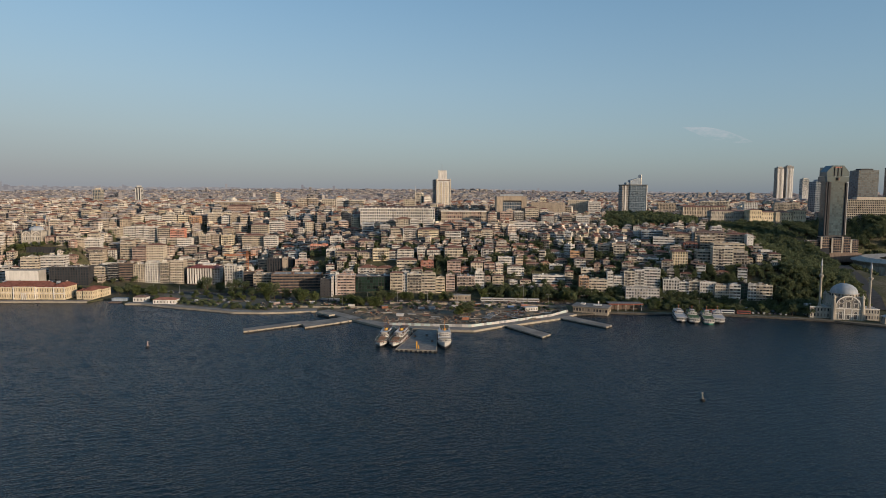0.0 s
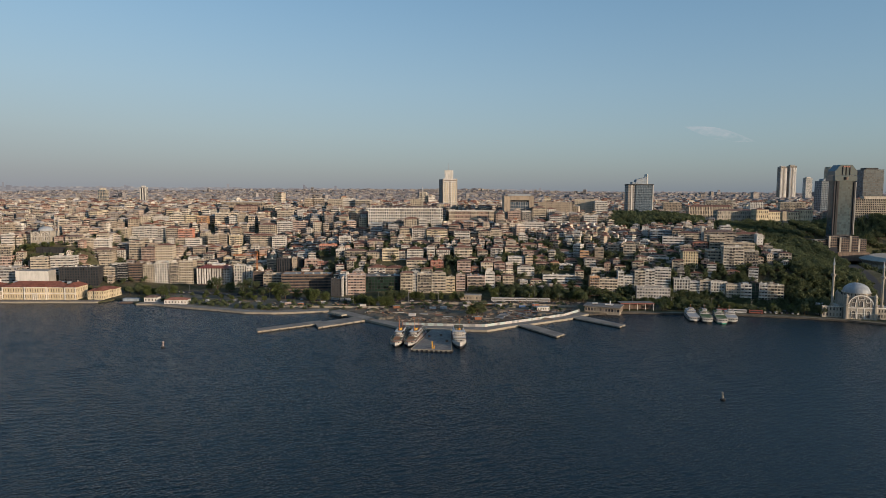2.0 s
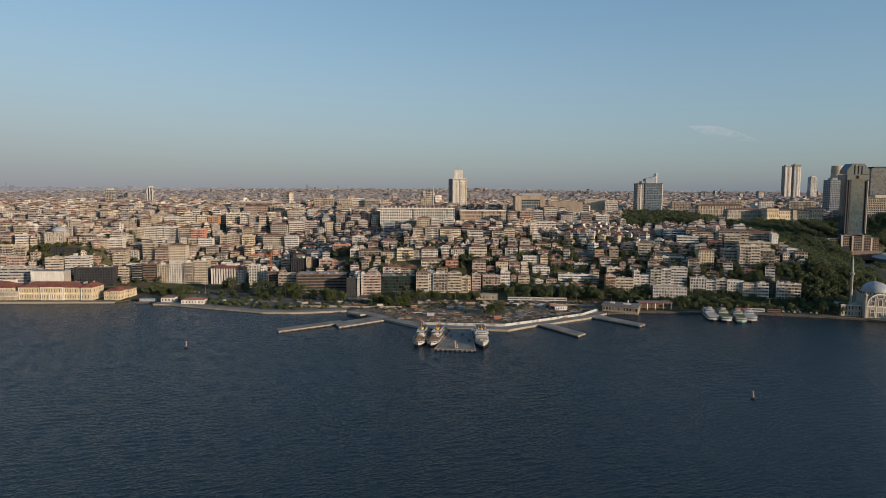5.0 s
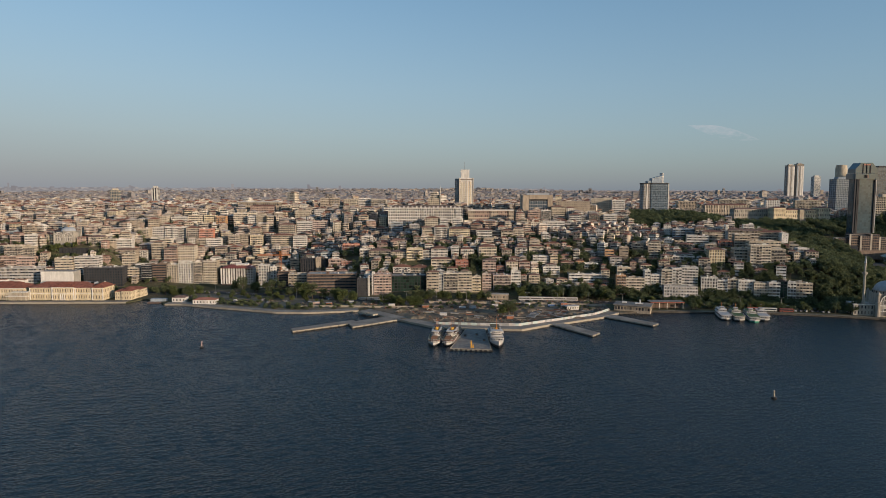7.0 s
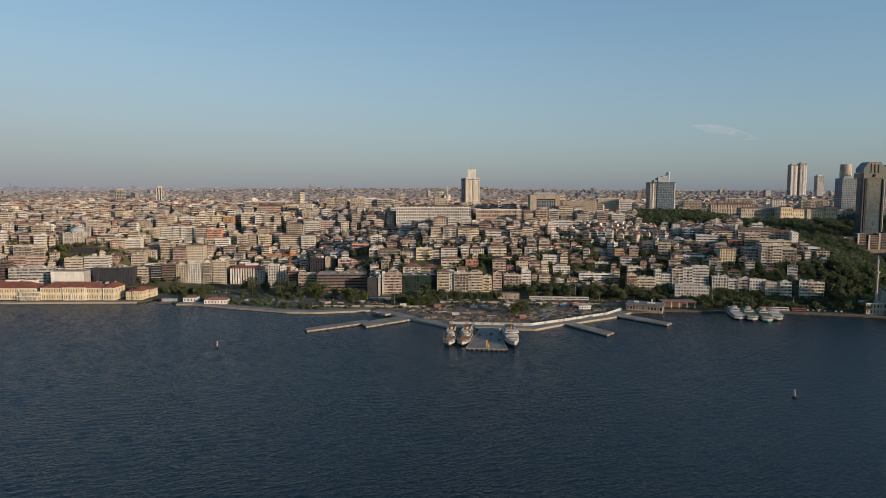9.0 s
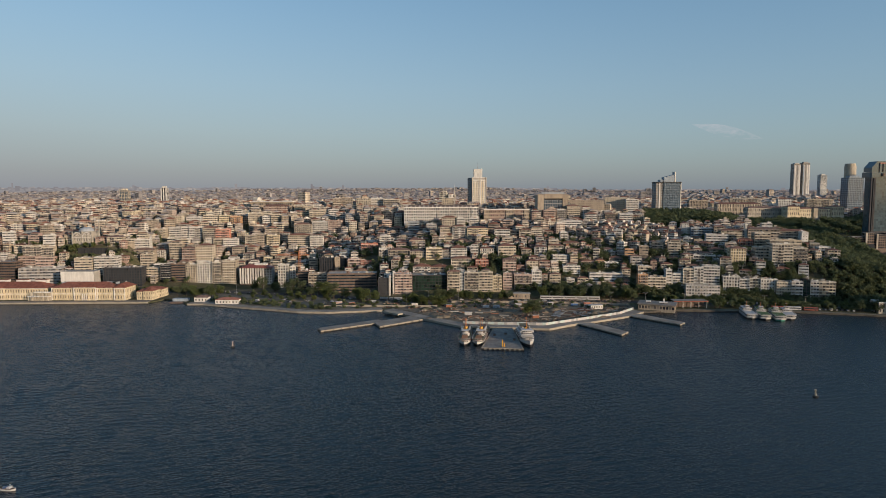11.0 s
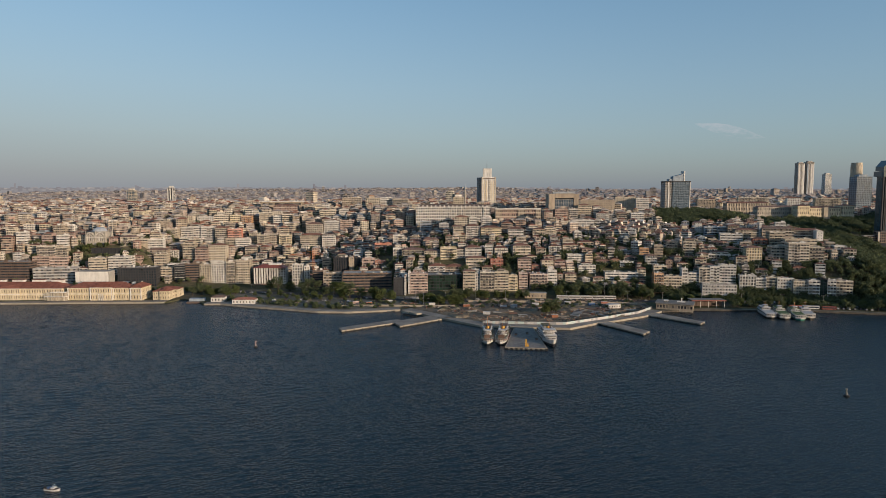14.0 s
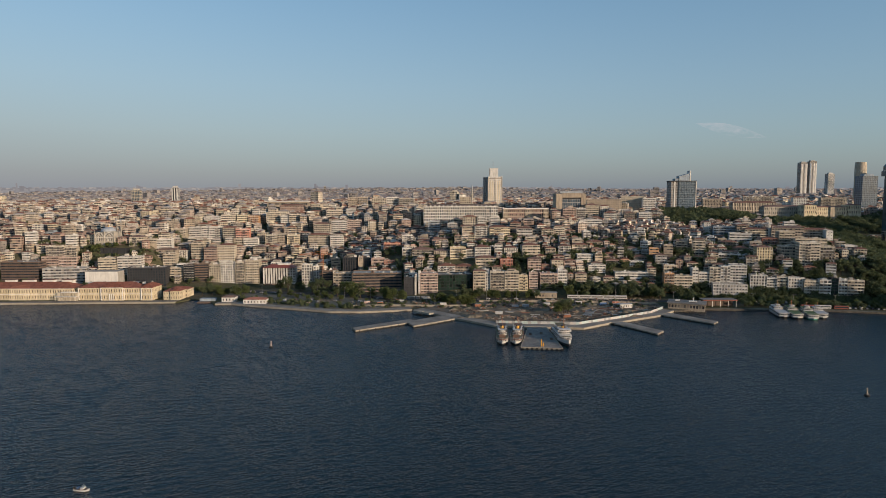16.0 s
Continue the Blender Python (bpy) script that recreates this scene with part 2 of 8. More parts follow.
def sea():
    """Wind ripples in three sizes, their crests lying along the shore, with faint calmer lanes."""
    n = Nodes("sea_water")

    def scaled(value, k):
        m = n.node("ShaderNodeMath", operation="MULTIPLY")
        m.inputs[1].default_value = k
        n.link(value, m.inputs[0])
        return m.outputs[0]

    def plus(a, b):
        m = n.node("ShaderNodeMath", operation="ADD")
        n.link(a, m.inputs[0])
        n.link(b, m.inputs[1])
        return m.outputs[0]

    def ripples(size, long, turn, detail):
        """Noise drawn out along crests that lie at a turn to the shore."""
        tc = n.node("ShaderNodeTexCoord")
        rot = n.node("ShaderNodeVectorRotate")
        rot.rotation_type = "Z_AXIS"
        rot.inputs["Angle"].default_value = radians(-turn)
        mp = n.node("ShaderNodeMapping")
        mp.inputs["Scale"].default_value = (1 / long, 1 / size, 1)
        tex = n.node("ShaderNodeTexNoise")
        tex.inputs["Scale"].default_value, tex.inputs["Detail"].default_value, tex.inputs["Roughness"].default_value = 2.0, detail, 0.5
        n.link(tc.outputs["Object"], rot.inputs["Vector"])
        n.link(rot.outputs["Vector"], mp.inputs["Vector"])
        n.link(mp.outputs["Vector"], tex.inputs["Vector"])
        return tex.outputs["Fac"]

    wave = plus(plus(scaled(ripples(2.8, 5.4, 26, 1.0), 1.0), scaled(ripples(1.4, 2.8, 10, 1.0), 0.5)), scaled(ripples(6.5, 17.0, 16, 1.0), 0.5))
    lanes = n.ramp(n.noise(0.012, 3, (0.22, 1.3, 1)), [(0.32, (0.80, 0.80, 0.80)), (0.68, (1, 1, 1))])
    calm = n.node("ShaderNodeMath", operation="MULTIPLY")
    n.link(wave, calm.inputs[0])
    n.link(lanes, calm.inputs[1])
    tint = n.ramp(n.noise(0.004, 4), [(0.3, (0.000, 0.0066, 0.0112)), (0.7, (0.0003, 0.0080, 0.0134))])
    n.bsdf.inputs["IOR"].default_value = 1.42
    return n.done(tint, 0.27, bump=calm.outputs[0], strength=1.0, distance=1.1, spec=0.5)


M["sea"] = sea()


def ridge_haze_glow():
    """Far fronts with miles of haze put into a faint glow, a little lighter or darker from house to house."""
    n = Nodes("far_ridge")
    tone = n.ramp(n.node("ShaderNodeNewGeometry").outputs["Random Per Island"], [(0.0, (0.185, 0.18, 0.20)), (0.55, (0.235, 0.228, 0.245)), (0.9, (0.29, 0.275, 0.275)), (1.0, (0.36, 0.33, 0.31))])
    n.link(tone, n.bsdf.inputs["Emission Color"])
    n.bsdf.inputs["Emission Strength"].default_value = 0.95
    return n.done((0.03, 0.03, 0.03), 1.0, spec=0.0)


M["ridge"] = ridge_haze_glow()
M["panel_teal"] = plain("pale_teal_panel", (0.40, 0.47, 0.45), 0.5)
M["panel_pink"] = plain("pale_pink_panel", (0.47, 0.43, 0.40), 0.5)

# ---- mesh tools ----
class Geo:
    """Collects faces and their materials for one mesh."""

    def __init__(self):
        self.v, self.f, self.m, self.mats = [], [], [], []

    def slot(self, mat):
        if mat not in self.mats:
            self.mats.append(mat)
        return self.mats.index(mat)

    def face(self, pts, mat):
        i = len(self.v)
        self.v.extend(pts)
        self.f.append(tuple(range(i, i + len(pts))))
        self.m.append(self.slot(mat))

    def solid(self, pts, faces, mat):
        i, k = len(self.v), self.slot(mat)
        self.v.extend(pts)
        for q in faces:
            self.f.append(tuple(i + a for a in q))
            self.m.append(k)

    def box(self, x0, x1, y0, y1, z0, z1, mat, turn=0.0):
        pts = [(x0, y0, z0), (x1, y0, z0), (x1, y1, z0), (x0, y1, z0), (x0, y0, z1), (x1, y0, z1), (x1, y1, z1), (x0, y1, z1)]
        if turn:
            cx, cy, c, s = (x0 + x1) / 2, (y0 + y1) / 2, math.cos(turn), math.sin(turn)
            pts = [(cx + (x - cx) * c - (y - cy) * s, cy + (x - cx) * s + (y - cy) * c, z) for x, y, z in pts]
        self.solid(pts, ((0, 1, 5, 4), (1, 2, 6, 5), (2, 3, 7, 6), (3, 0, 4, 7), (4, 5, 6, 7), (3, 2, 1, 0)), mat)

    def prism(self, outline, z0, z1, mat, top=None):
        """An upright prism over an outline that runs anticlockwise."""
        n = len(outline)
        pts = [(x, y, z0) for x, y in outline] + [(x, y, z1) for x, y in outline]
        self.solid(pts, [(i, (i + 1) % n, n + (i + 1) % n, n + i) for i in range(n)] + [tuple(range(n - 1, -1, -1))], mat)
        self.face([(x, y, z1) for x, y in outline], top or mat)

    def lathe(self, cx, cy, profile, mat, n=16, squash=1.0):
        """A turned solid from (radius, z) pairs, from the bottom up."""
        pts, faces = [], []
        for r, z in profile:
            pts += [(cx + r * math.cos(2 * math.pi * i / n), cy + r * squash * math.sin(2 * math.pi * i / n), z) for i in range(n)]
        for k in range(len(profile) - 1):
            for i in range(n):
                j = (i + 1) % n
                faces.append((k * n + i, k * n + j, k * n + n + j, k * n + n + i))
        faces.append(tuple(range((len(profile) - 1) * n, len(profile) * n)))
        self.solid(pts, faces, mat)

    def tube(self, a, b, r0, r1, mat, n=6):
        a, b = Vector(a), Vector(b)
        w = (b - a).normalized()
        u = w.orthogonal().normalized()
        v = w.cross(u)
        pts = []
        for p, r in ((a, r0), (b, r1)):
            pts += [tuple(p + r * (u * math.cos(2 * math.pi * i / n) + v * math.sin(2 * math.pi * i / n))) for i in range(n)]
        self.solid(pts, [(i, (i + 1) % n, n + (i + 1) % n, n + i) for i in range(n)] + [tuple(range(n, 2 * n)), tuple(range(n - 1, -1, -1))], mat)

    def hip(self, x0, x1, y0, y1, z, rise, mat, over=0.5, gable=False):
        x0, x1, y0, y1 = x0 - over, x1 + over, y0 - over, y1 + over
        w, d = x1 - x0, y1 - y0
        k = 0.02 if gable else min(w, d) / 2 * 0.98
        if w >= d:
            a, b = (x0 + k, (y0 + y1) / 2, z + rise), (x1 - k, (y0 + y1) / 2, z + rise)
            faces = ((0, 1, 5, 4), (1, 2, 5), (2, 3, 4, 5), (3, 0, 4), (3, 2, 1, 0))
        else:
            a, b = ((x0 + x1) / 2, y0 + k, z + rise), ((x0 + x1) / 2, y1 - k, z + rise)
            faces = ((0, 1, 4), (1, 2, 5, 4), (2, 3, 5), (3, 0, 4, 5), (3, 2, 1, 0))
        self.solid([(x0, y0, z), (x1, y0, z), (x1, y1, z), (x0, y1, z), a, b], faces, mat)

    def mesh(self, name, smooth=False):
        me = bpy.data.meshes.new(name)
        me.from_pydata(self.v, [], self.f)
        for mat in self.mats:
            me.materials.append(M[mat])
        me.polygons.foreach_set("material_index", self.m)
        if smooth:
            me.polygons.foreach_set("use_smooth", [True] * len(self.f))
        me.update()
        return me


def part(name, geo, parent=None, label="", kind="", smooth=False):
    """Links a mesh as one object, under a thing or a part where one is given."""
    ob = new(name, geo.mesh(name, smooth))
    if parent is not None:
        ob.parent = parent
    return tagged(ob, label=label, kind=kind)


def thing(name, m, label, category, group="", kind=""):
    ob = new(name)
    ob.matrix_basis = m
    return tagged(ob, label, category, group, kind)


def facade(wall, glass, at, along, out, width, z0, z1, cols, floors, mat, ww=0.55, wh=0.55, sill=0.25, deep=0.3, glaze="glass", bare=None, margin=0.0):
    """A wall face with real openings: at is its lower start, along and out are unit ways on the plan."""
    ax, ay = along
    ox, oy = out

    def p(s, z, d=0.0):
        return (at[0] + ax * s - ox * d, at[1] + ay * s - oy * d, z)

    cw, fh = (width - 2 * margin) / cols, (z1 - z0) / floors
    if margin > 0:
        for s0, s1 in ((0, margin), (width - margin, width)):
            wall.face([p(s0, z0), p(s1, z0), p(s1, z1), p(s0, z1)], mat)
    for i in range(floors):
        for j in range(cols):
            s0, s1, a0, a1 = margin + j * cw, margin + (j + 1) * cw, z0 + i * fh, z0 + (i + 1) * fh
            if bare and bare(i, j):
                wall.face([p(s0, a0), p(s1, a0), p(s1, a1), p(s0, a1)], mat)
                continue
            w0, w1, b0, b1 = s0 + cw * (1 - ww) / 2, s1 - cw * (1 - ww) / 2, a0 + fh * sill, a0 + fh * (sill + wh)
            o = [p(s0, a0), p(s1, a0), p(s1, a1), p(s0, a1)]
            n = [p(w0, b0), p(w1, b0), p(w1, b1), p(w0, b1)]
            r = [p(w0, b0, deep), p(w1, b0, deep), p(w1, b1, deep), p(w0, b1, deep)]
            wall.solid(o + n + r, [(k, (k + 1) % 4, 4 + (k + 1) % 4, 4 + k) for k in range(4)] + [(4 + k, 4 + (k + 1) % 4, 8 + (k + 1) % 4, 8 + k) for k in range(4)], mat)
            glass.face(r, glaze)


def shell(wall, glass, w, d, z0, z1, floors, mat, cols, side, sink=11.0, base=None, **kw):
    """The four walls of a block whose front lies on y = 0, with its foot run down into the slope."""
    facade(wall, glass, (-w / 2, 0), (1, 0), (0, -1), w, z0, z1, cols, floors, mat, **kw)
    facade(wall, glass, (w / 2, 0), (0, 1), (1, 0), d, z0, z1, side, floors, mat, **kw)
    facade(wall, glass, (-w / 2, d), (0, -1), (-1, 0), d, z0, z1, side, floors, mat, **kw)
    wall.face([(w / 2, d, z0), (-w / 2, d, z0), (-w / 2, d, z1), (w / 2, d, z1)], mat)
    x0, x1 = -w / 2, w / 2
    wall.solid([(x0, 0, z0), (x1, 0, z0), (x1, d, z0), (x0, d, z0), (x0, 0, z0 - sink), (x1, 0, z0 - sink), (x1, d, z0 - sink), (x0, d, z0 - sink)],
               ((4, 5, 1, 0), (5, 6, 2, 1), (6, 7, 3, 2), (7, 4, 0, 3)), base or mat)


TAKEN = []          # plan rectangles in use: x0, x1, y0, y1
FRONTS = []         # the fronts that show: x, y, width, foot, eaves


def apartment(x, y, w, d, zb, zt, mat="cream", roof="tile", yaw=0.0, style="plain", label="", name="apartment_house", seed=None, group="houses on the hill", cols=None, glaze="glass"):
    """A block of flats: front centre of its base at (x, y, zb), eaves at zt."""
    rng = random.Random(seed if seed is not None else int(abs(x) * 13 + abs(y) * 7))
    if style in ("plain", "tall") and random.Random(int(abs(x) * 5 + abs(y) * 3)).random() < 0.6:
        style = "wide"
    TAKEN.append((x - w / 2, x + w / 2, y, y + d))
    if y > 0:
        if zt - zb > 8:
            FRONTS.append((x, y, w, zb, zt))
    h = zt - zb
    floors = max(1, round(h / 3.05))
    cols = cols or max(2, round(w / rng.uniform(2.5, 3.2)))
    side = max(2, round(d / 3.4))
    house = thing(name, pose(x, y, zb, 0, 0, yaw), label or LABELS.get(mat, "") + ROOFS.get(roof, ""), "building", group)
    wall, glass = Geo(), Geo()
    if style == "curtain" or mat == "dark":
        glaze = "greenglass" if style == "curtain" else "darkglass"
    if mat == "brown":
        glaze = "darkglass"
    kw = dict(plain=dict(ww=0.56, wh=0.48, sill=0.3), wide=dict(ww=0.86, wh=0.5, sill=0.29, deep=0.55), band=dict(ww=0.97, wh=0.45, sill=0.32),
              tall=dict(ww=0.5, wh=0.66, sill=0.18), grid=dict(ww=0.62, wh=0.66, sill=0.17, deep=0.6), fins=dict(ww=0.6, wh=0.9, sill=0.05, deep=0.9),
              blank=dict(ww=0.3, wh=0.3, sill=0.4), curtain=dict(ww=0.9, wh=0.88, sill=0.06, deep=0.12))[style]
    shell(wall, glass, w, d, 0, h, floors, mat, cols, side, glaze=glaze, **kw)
    wall.face([(-w / 2, 0, h), (w / 2, 0, h), (w / 2, d, h), (-w / 2, d, h)], "concrete")
    fh = h / floors
    if style in ("plain", "wide", "tall"):
        for i in range(1, floors + 1):
            wall.box(-w / 2 - 0.12, w / 2 + 0.12, -0.14, 0.1, i * fh - 0.16, i * fh + 0.06 - 0.02 * (i == floors), "trim" if mat != "white" else "white")
    walls = part("wall", wall, house)
    part("glazing", glass, walls, kind="stuff")
    # balconies, one mesh for all the floors
    if style in ("plain", "wide", "tall") and w > 7 and rng.random() < 0.75:
        n = rng.choice((1, 1, 2))
        bw = rng.uniform(0.22, 0.36) * w
        if rng.random() < 0.45:
            n, bw = 1, 0.94 * w
        shape = Geo()
        shape.box(-bw / 2, bw / 2, -1.3, -0.14, -0.12, 0.08, "trim")
        shape.box(-bw / 2, bw / 2, -1.3, -1.2, 0.08, 1.0, mat if rng.random() < 0.6 else "glass")
        data = shape.mesh("balcony")
        for k in range(n):
            cx = (k - (n - 1) / 2) * w * 0.5 + (rng.uniform(-0.15, 0.15) * w if n == 1 and bw < 0.5 * w else 0)
            for i in range(1, floors):
                b = new("balcony", data)
                b.parent, b.location = house, (cx, 0, i * fh)
    top = Geo()
    extras = []
    if roof == "tile":
        top.hip(-w / 2, w / 2, 0, d, h, min(w, d) * 0.13 + 0.5, "tile", 0.55)
        for _ in range(rng.randint(1, 3)):
            cx, cy = rng.uniform(-w * 0.35, w * 0.35), rng.uniform(d * 0.3, d * 0.7)
            extras.append(("chimney", cx - 0.35, cx + 0.35, cy - 0.3, cy + 0.3, h, h + 3.2, "concrete"))
    elif roof == "red":
        top.hip(-w / 2, w / 2, 0, d, h, min(w, d) * 0.12 + 0.5, "red", 0.6)
    else:
        for x0, x1, y0, y1 in ((-w / 2, w / 2, 0, 0.25), (-w / 2, w / 2, d - 0.25, d), (-w / 2, -w / 2 + 0.25, 0.25, d - 0.25), (w / 2 - 0.25, w / 2, 0.25, d - 0.25)):
            top.box(x0, x1, y0, y1, h + 0.004, h + 0.9, mat)
        if roof == "pent":
            a, b = rng.uniform(0.28, 0.42) * w, rng.uniform(0.28, 0.42) * w
            up = Geo()
            up.box(-a, b, 2.0, d - 1.0, h + 0.004, h + 2.8, mat)
            up = part("top_floor", up, house)
            pane = Geo()
            pane.box(-a + 0.4, b - 0.4, 1.9, 1.99, h + 0.7, h + 2.2, "glass")
            part("window_band", pane, up)
            hat = Geo()
            hat.hip(-a, b, 2.0, d - 1.0, h + 2.8, 1.1, "tile", 0.4)
            part("top_roof", hat, up)
        else:
            for _ in range(rng.randint(2, 4)):
                cx, cy, k = rng.uniform(-w * 0.36, w * 0.36), rng.uniform(d * 0.2, d * 0.8), rng.uniform(0.5, 1.6)
                extras.append(("roof_hut", cx - k, cx + k, cy - k * 0.8, cy + k * 0.8, h + 0.004, h + rng.uniform(0.8, 2.8), rng.choice(("concrete", "trim", mat))))
    part("roof" if roof in ("tile", "red") else "parapet", top, house)
    if roof in ("flat", "pent") and y > 0:
        bits = Geo()
        for _ in range(rng.randint(5, 9)):
            cx, cy, k = rng.uniform(-w * 0.42, w * 0.42), rng.uniform(0.6, d * 0.85), rng.uniform(0.25, 0.8)
            if roof == "pent" and cy > 1.4:
                cy = rng.uniform(0.5, 1.4)
            bits.box(cx - k, cx + k, cy - 0.3, cy + 0.3, h + 0.004, h + rng.uniform(0.6, 1.9), rng.choice(("trim", "concrete", "lead", "brown", "trim", "tile")), rng.uniform(-0.4, 0.4))
        part("roof_clutter", bits, house, "tanks, vents and boxes on the roof", kind="stuff")
    for kind, x0, x1, y0, y1, z0, z1, m in extras:
        box = Geo()
        box.box(x0, x1, y0, y1, z0, z1, m)
        part(kind, box, house)
    return house


LABELS = {"cream": "cream plastered block of flats", "white": "white plastered block of flats", "yellow": "pale yellow plastered block of flats",
          "pink": "faded pink block of flats", "coral": "coral red painted block of flats", "orange": "orange plastered town house", "brick": "brick red town house among trees",
          "tan": "weathered tan block of flats", "grey": "grey rendered block of flats", "brown": "dark brown office block", "dark": "black clad office block",
          "bluegrey": "blue-grey rendered block", "stone": "grey stone block", "town": "plastered block of flats"}
ROOFS = {"tile": " with a clay tile roof", "flat": " with a flat roof", "pent": " with a set-back top floor", "red": " with a red metal roof"}

# ---- land and water ----
SHORE = ((-4500, 640), (-530, 622), (-356, 628), (-349, 646), (-333, 646), (-314, 617), (-297, 617), (-252, 598), (-221, 587), (-192, 575), (-165, 573), (-140, 578),
         (-116, 584), (-79, 544), (-46, 511), (11, 503), (25, 501), (51, 521), (60, 525), (103, 553), (123, 574), (157, 583), (190, 580), (260, 575), (314, 561),
         (345, 549), (375, 528), (440, 500), (700, 440), (4500, -600))
shore_x, shore_y = [p[0] for p in SHORE], [p[1] for p in SHORE]
FLAT = 1.3


def lerp(v, xs, ys):
    return float(np.interp(v, xs, ys))


def ease(a, b, v):
    k = min(1.0, max(0.0, (v - a) / (b - a)))
    return k * k * (3 - 2 * k)


def ground_z(x, y):
    """Height of the land: a flat shore, a steep first slope, a plateau, and a wooded valley beside it."""
    front = lerp(x, (-700, -440, -330, -250, -110, 150, 250, 320, 400), (708, 714, 742, 745, 676, 655, 634, 612, 600))
    s = y - front
    hill = lerp(s, (-8, 0, 28, 55, 110, 200, 290, 400, 900, 2000, 3500, 5000), (FLAT, 3.5, 21, 36, 51, 61, 70, 74, 75, 80, 108, 156))
    west = lerp(s, (-8, 0, 28, 55, 110, 200, 290, 400, 900, 2000, 3500, 5000), (FLAT, 3.5, 10, 20, 35, 55, 69, 74, 75, 80, 108, 156))
    bank = lerp(s, (-8, 0, 15, 45, 60, 110, 200, 290, 400, 900, 2000, 3500, 5000), (FLAT, 3.5, 14, 36, 48, 51, 59, 69, 74, 75, 80, 108, 156))
    east = lerp(s, (-8, 0, 10, 26, 55, 110, 200, 290, 400, 900, 2000, 3500, 5000), (FLAT, 3.5, 12, 32, 38, 47, 57, 67, 73, 75, 80, 108, 156))
    hill += (west - hill) * (1 - ease(-260, -150, x))
    hill += (bank - hill) * (1 - ease(-450, -420, x))
    hill += (east - hill) * ease(140, 240, x)
    vale = lerp(y, (575, 620, 760, 900, 1000, 1100, 1300, 2000, 3500, 5000), (FLAT, 5, 24, 40, 56, 64, 72, 80, 98, 124))
    vale += 18 * ease(590, 670, x) * ease(860, 950, y) * (1 - ease(1000, 1200, y))
    k = ease(340, 460, x)
    z = hill * (1 - k) + vale * k
    bowl = ((x - 622) / 120) ** 2 + ((y - 800) / 102) ** 2
    if bowl < 1.3:
        z += (min(z, 8.0) - z) * (1 - ease(0.85, 1.3, bowl))
    gully = ((x + 158) / 88) ** 2 + ((y - 832) / 72) ** 2
    if gully < 1:
        z -= 12 * (1 - gully) ** 0.6
    far = ease(1200, 2000, y)
    if far:
        z += far * 9 * noise.noise((x / 700, y / 700, 0.3)) + far * ease(2500, 4800, y) * 10 * noise.noise((x / 1500, y / 1500, 4.1))
    return z


def make_ground():
    xs = sorted(set(shore_x) | {x for x in range(-900, 901, 20)} | {x for x in range(-4500, 4501, 150)})
    ys = [y for y in range(440, 1300, 12)] + [y for y in range(1300, 2600, 60)] + [y for y in range(2600, 5401, 150)]
    g = Geo()
    rows = len(ys) + 2
    pts = []
    for x in xs:
        s = lerp(x, shore_x, shore_y)
        pts.append((x, s, -3.0))
        pts.append((x, s, FLAT))
        for k, y in enumerate(ys):
            yy = max(s + 0.02 * (k + 1), y)
            pts.append((x, yy, ground_z(x, yy)))
    faces = []
    for i in range(len(xs) - 1):
        for k in range(rows - 1):
            a, b = i * rows + k, (i + 1) * rows + k
            faces.append((a, b, b + 1, a + 1))
    g.solid(pts, faces, "earth")
    return part("ground", g, label="brown earth and slopes under the town, rising from the quay", kind="structure")


ground = tagged(make_ground(), category="ground")


def make_sea():
    """The strait: a wide sheet, and over it the wind waves of the near water, a sum of many small swells."""
    r = np.random.default_rng(14)
    ys = [190.0]
    while ys[-1] < 650:
        ys.append(ys[-1] * 1.0024)
    ys = np.array(ys)
    s = np.linspace(-1, 1, 470)
    yy = np.repeat(ys[:, None], len(s), 1)
    xx = -45 + s[None, :] * (0.74 * yy + 75)
    zz = np.zeros_like(xx)
    for _ in range(64):
        length = 4.0 * (1.6 ** r.random())
        way = math.radians(108 + r.normal(0, 16))
        k = 2 * math.pi / length
        zz += WAVE * length / (2 * math.pi) * np.sin(k * (xx * math.cos(way) + yy * math.sin(way)) + r.random() * 6.28)
    gust = 0.90 + 0.10 * np.sin(xx / 61 + 2 * np.sin(yy / 83)) * np.sin(yy / 47 + 1.5 * np.sin(xx / 97))
    zz *= gust
    pts = np.stack([xx, yy, zz], -1).reshape(-1, 3)
    n, m = len(ys), len(s)
    a = (np.arange(n - 1)[:, None] * m + np.arange(m - 1)[None, :]).reshape(-1)
    quads = np.stack([a, a + 1, a + m + 1, a + m], -1)
    low = len(pts)
    pts = np.vstack([pts, [(-6000, -4000, -0.9), (6000, -4000, -0.9), (6000, 5400, -0.9), (-6000, 5400, -0.9)]])
    me = bpy.data.meshes.new("water")
    me.from_pydata(pts.tolist(), [], quads.tolist() + [(low, low + 1, low + 2, low + 3)])
    me.materials.append(M["sea"])
    me.polygons.foreach_set("use_smooth", [True] * len(me.polygons))
    me.update()
    return new("water", me)


WAVE = 0.012
water = tagged(make_sea(), "dark blue rippled sea water of the strait", "water", kind="structure")


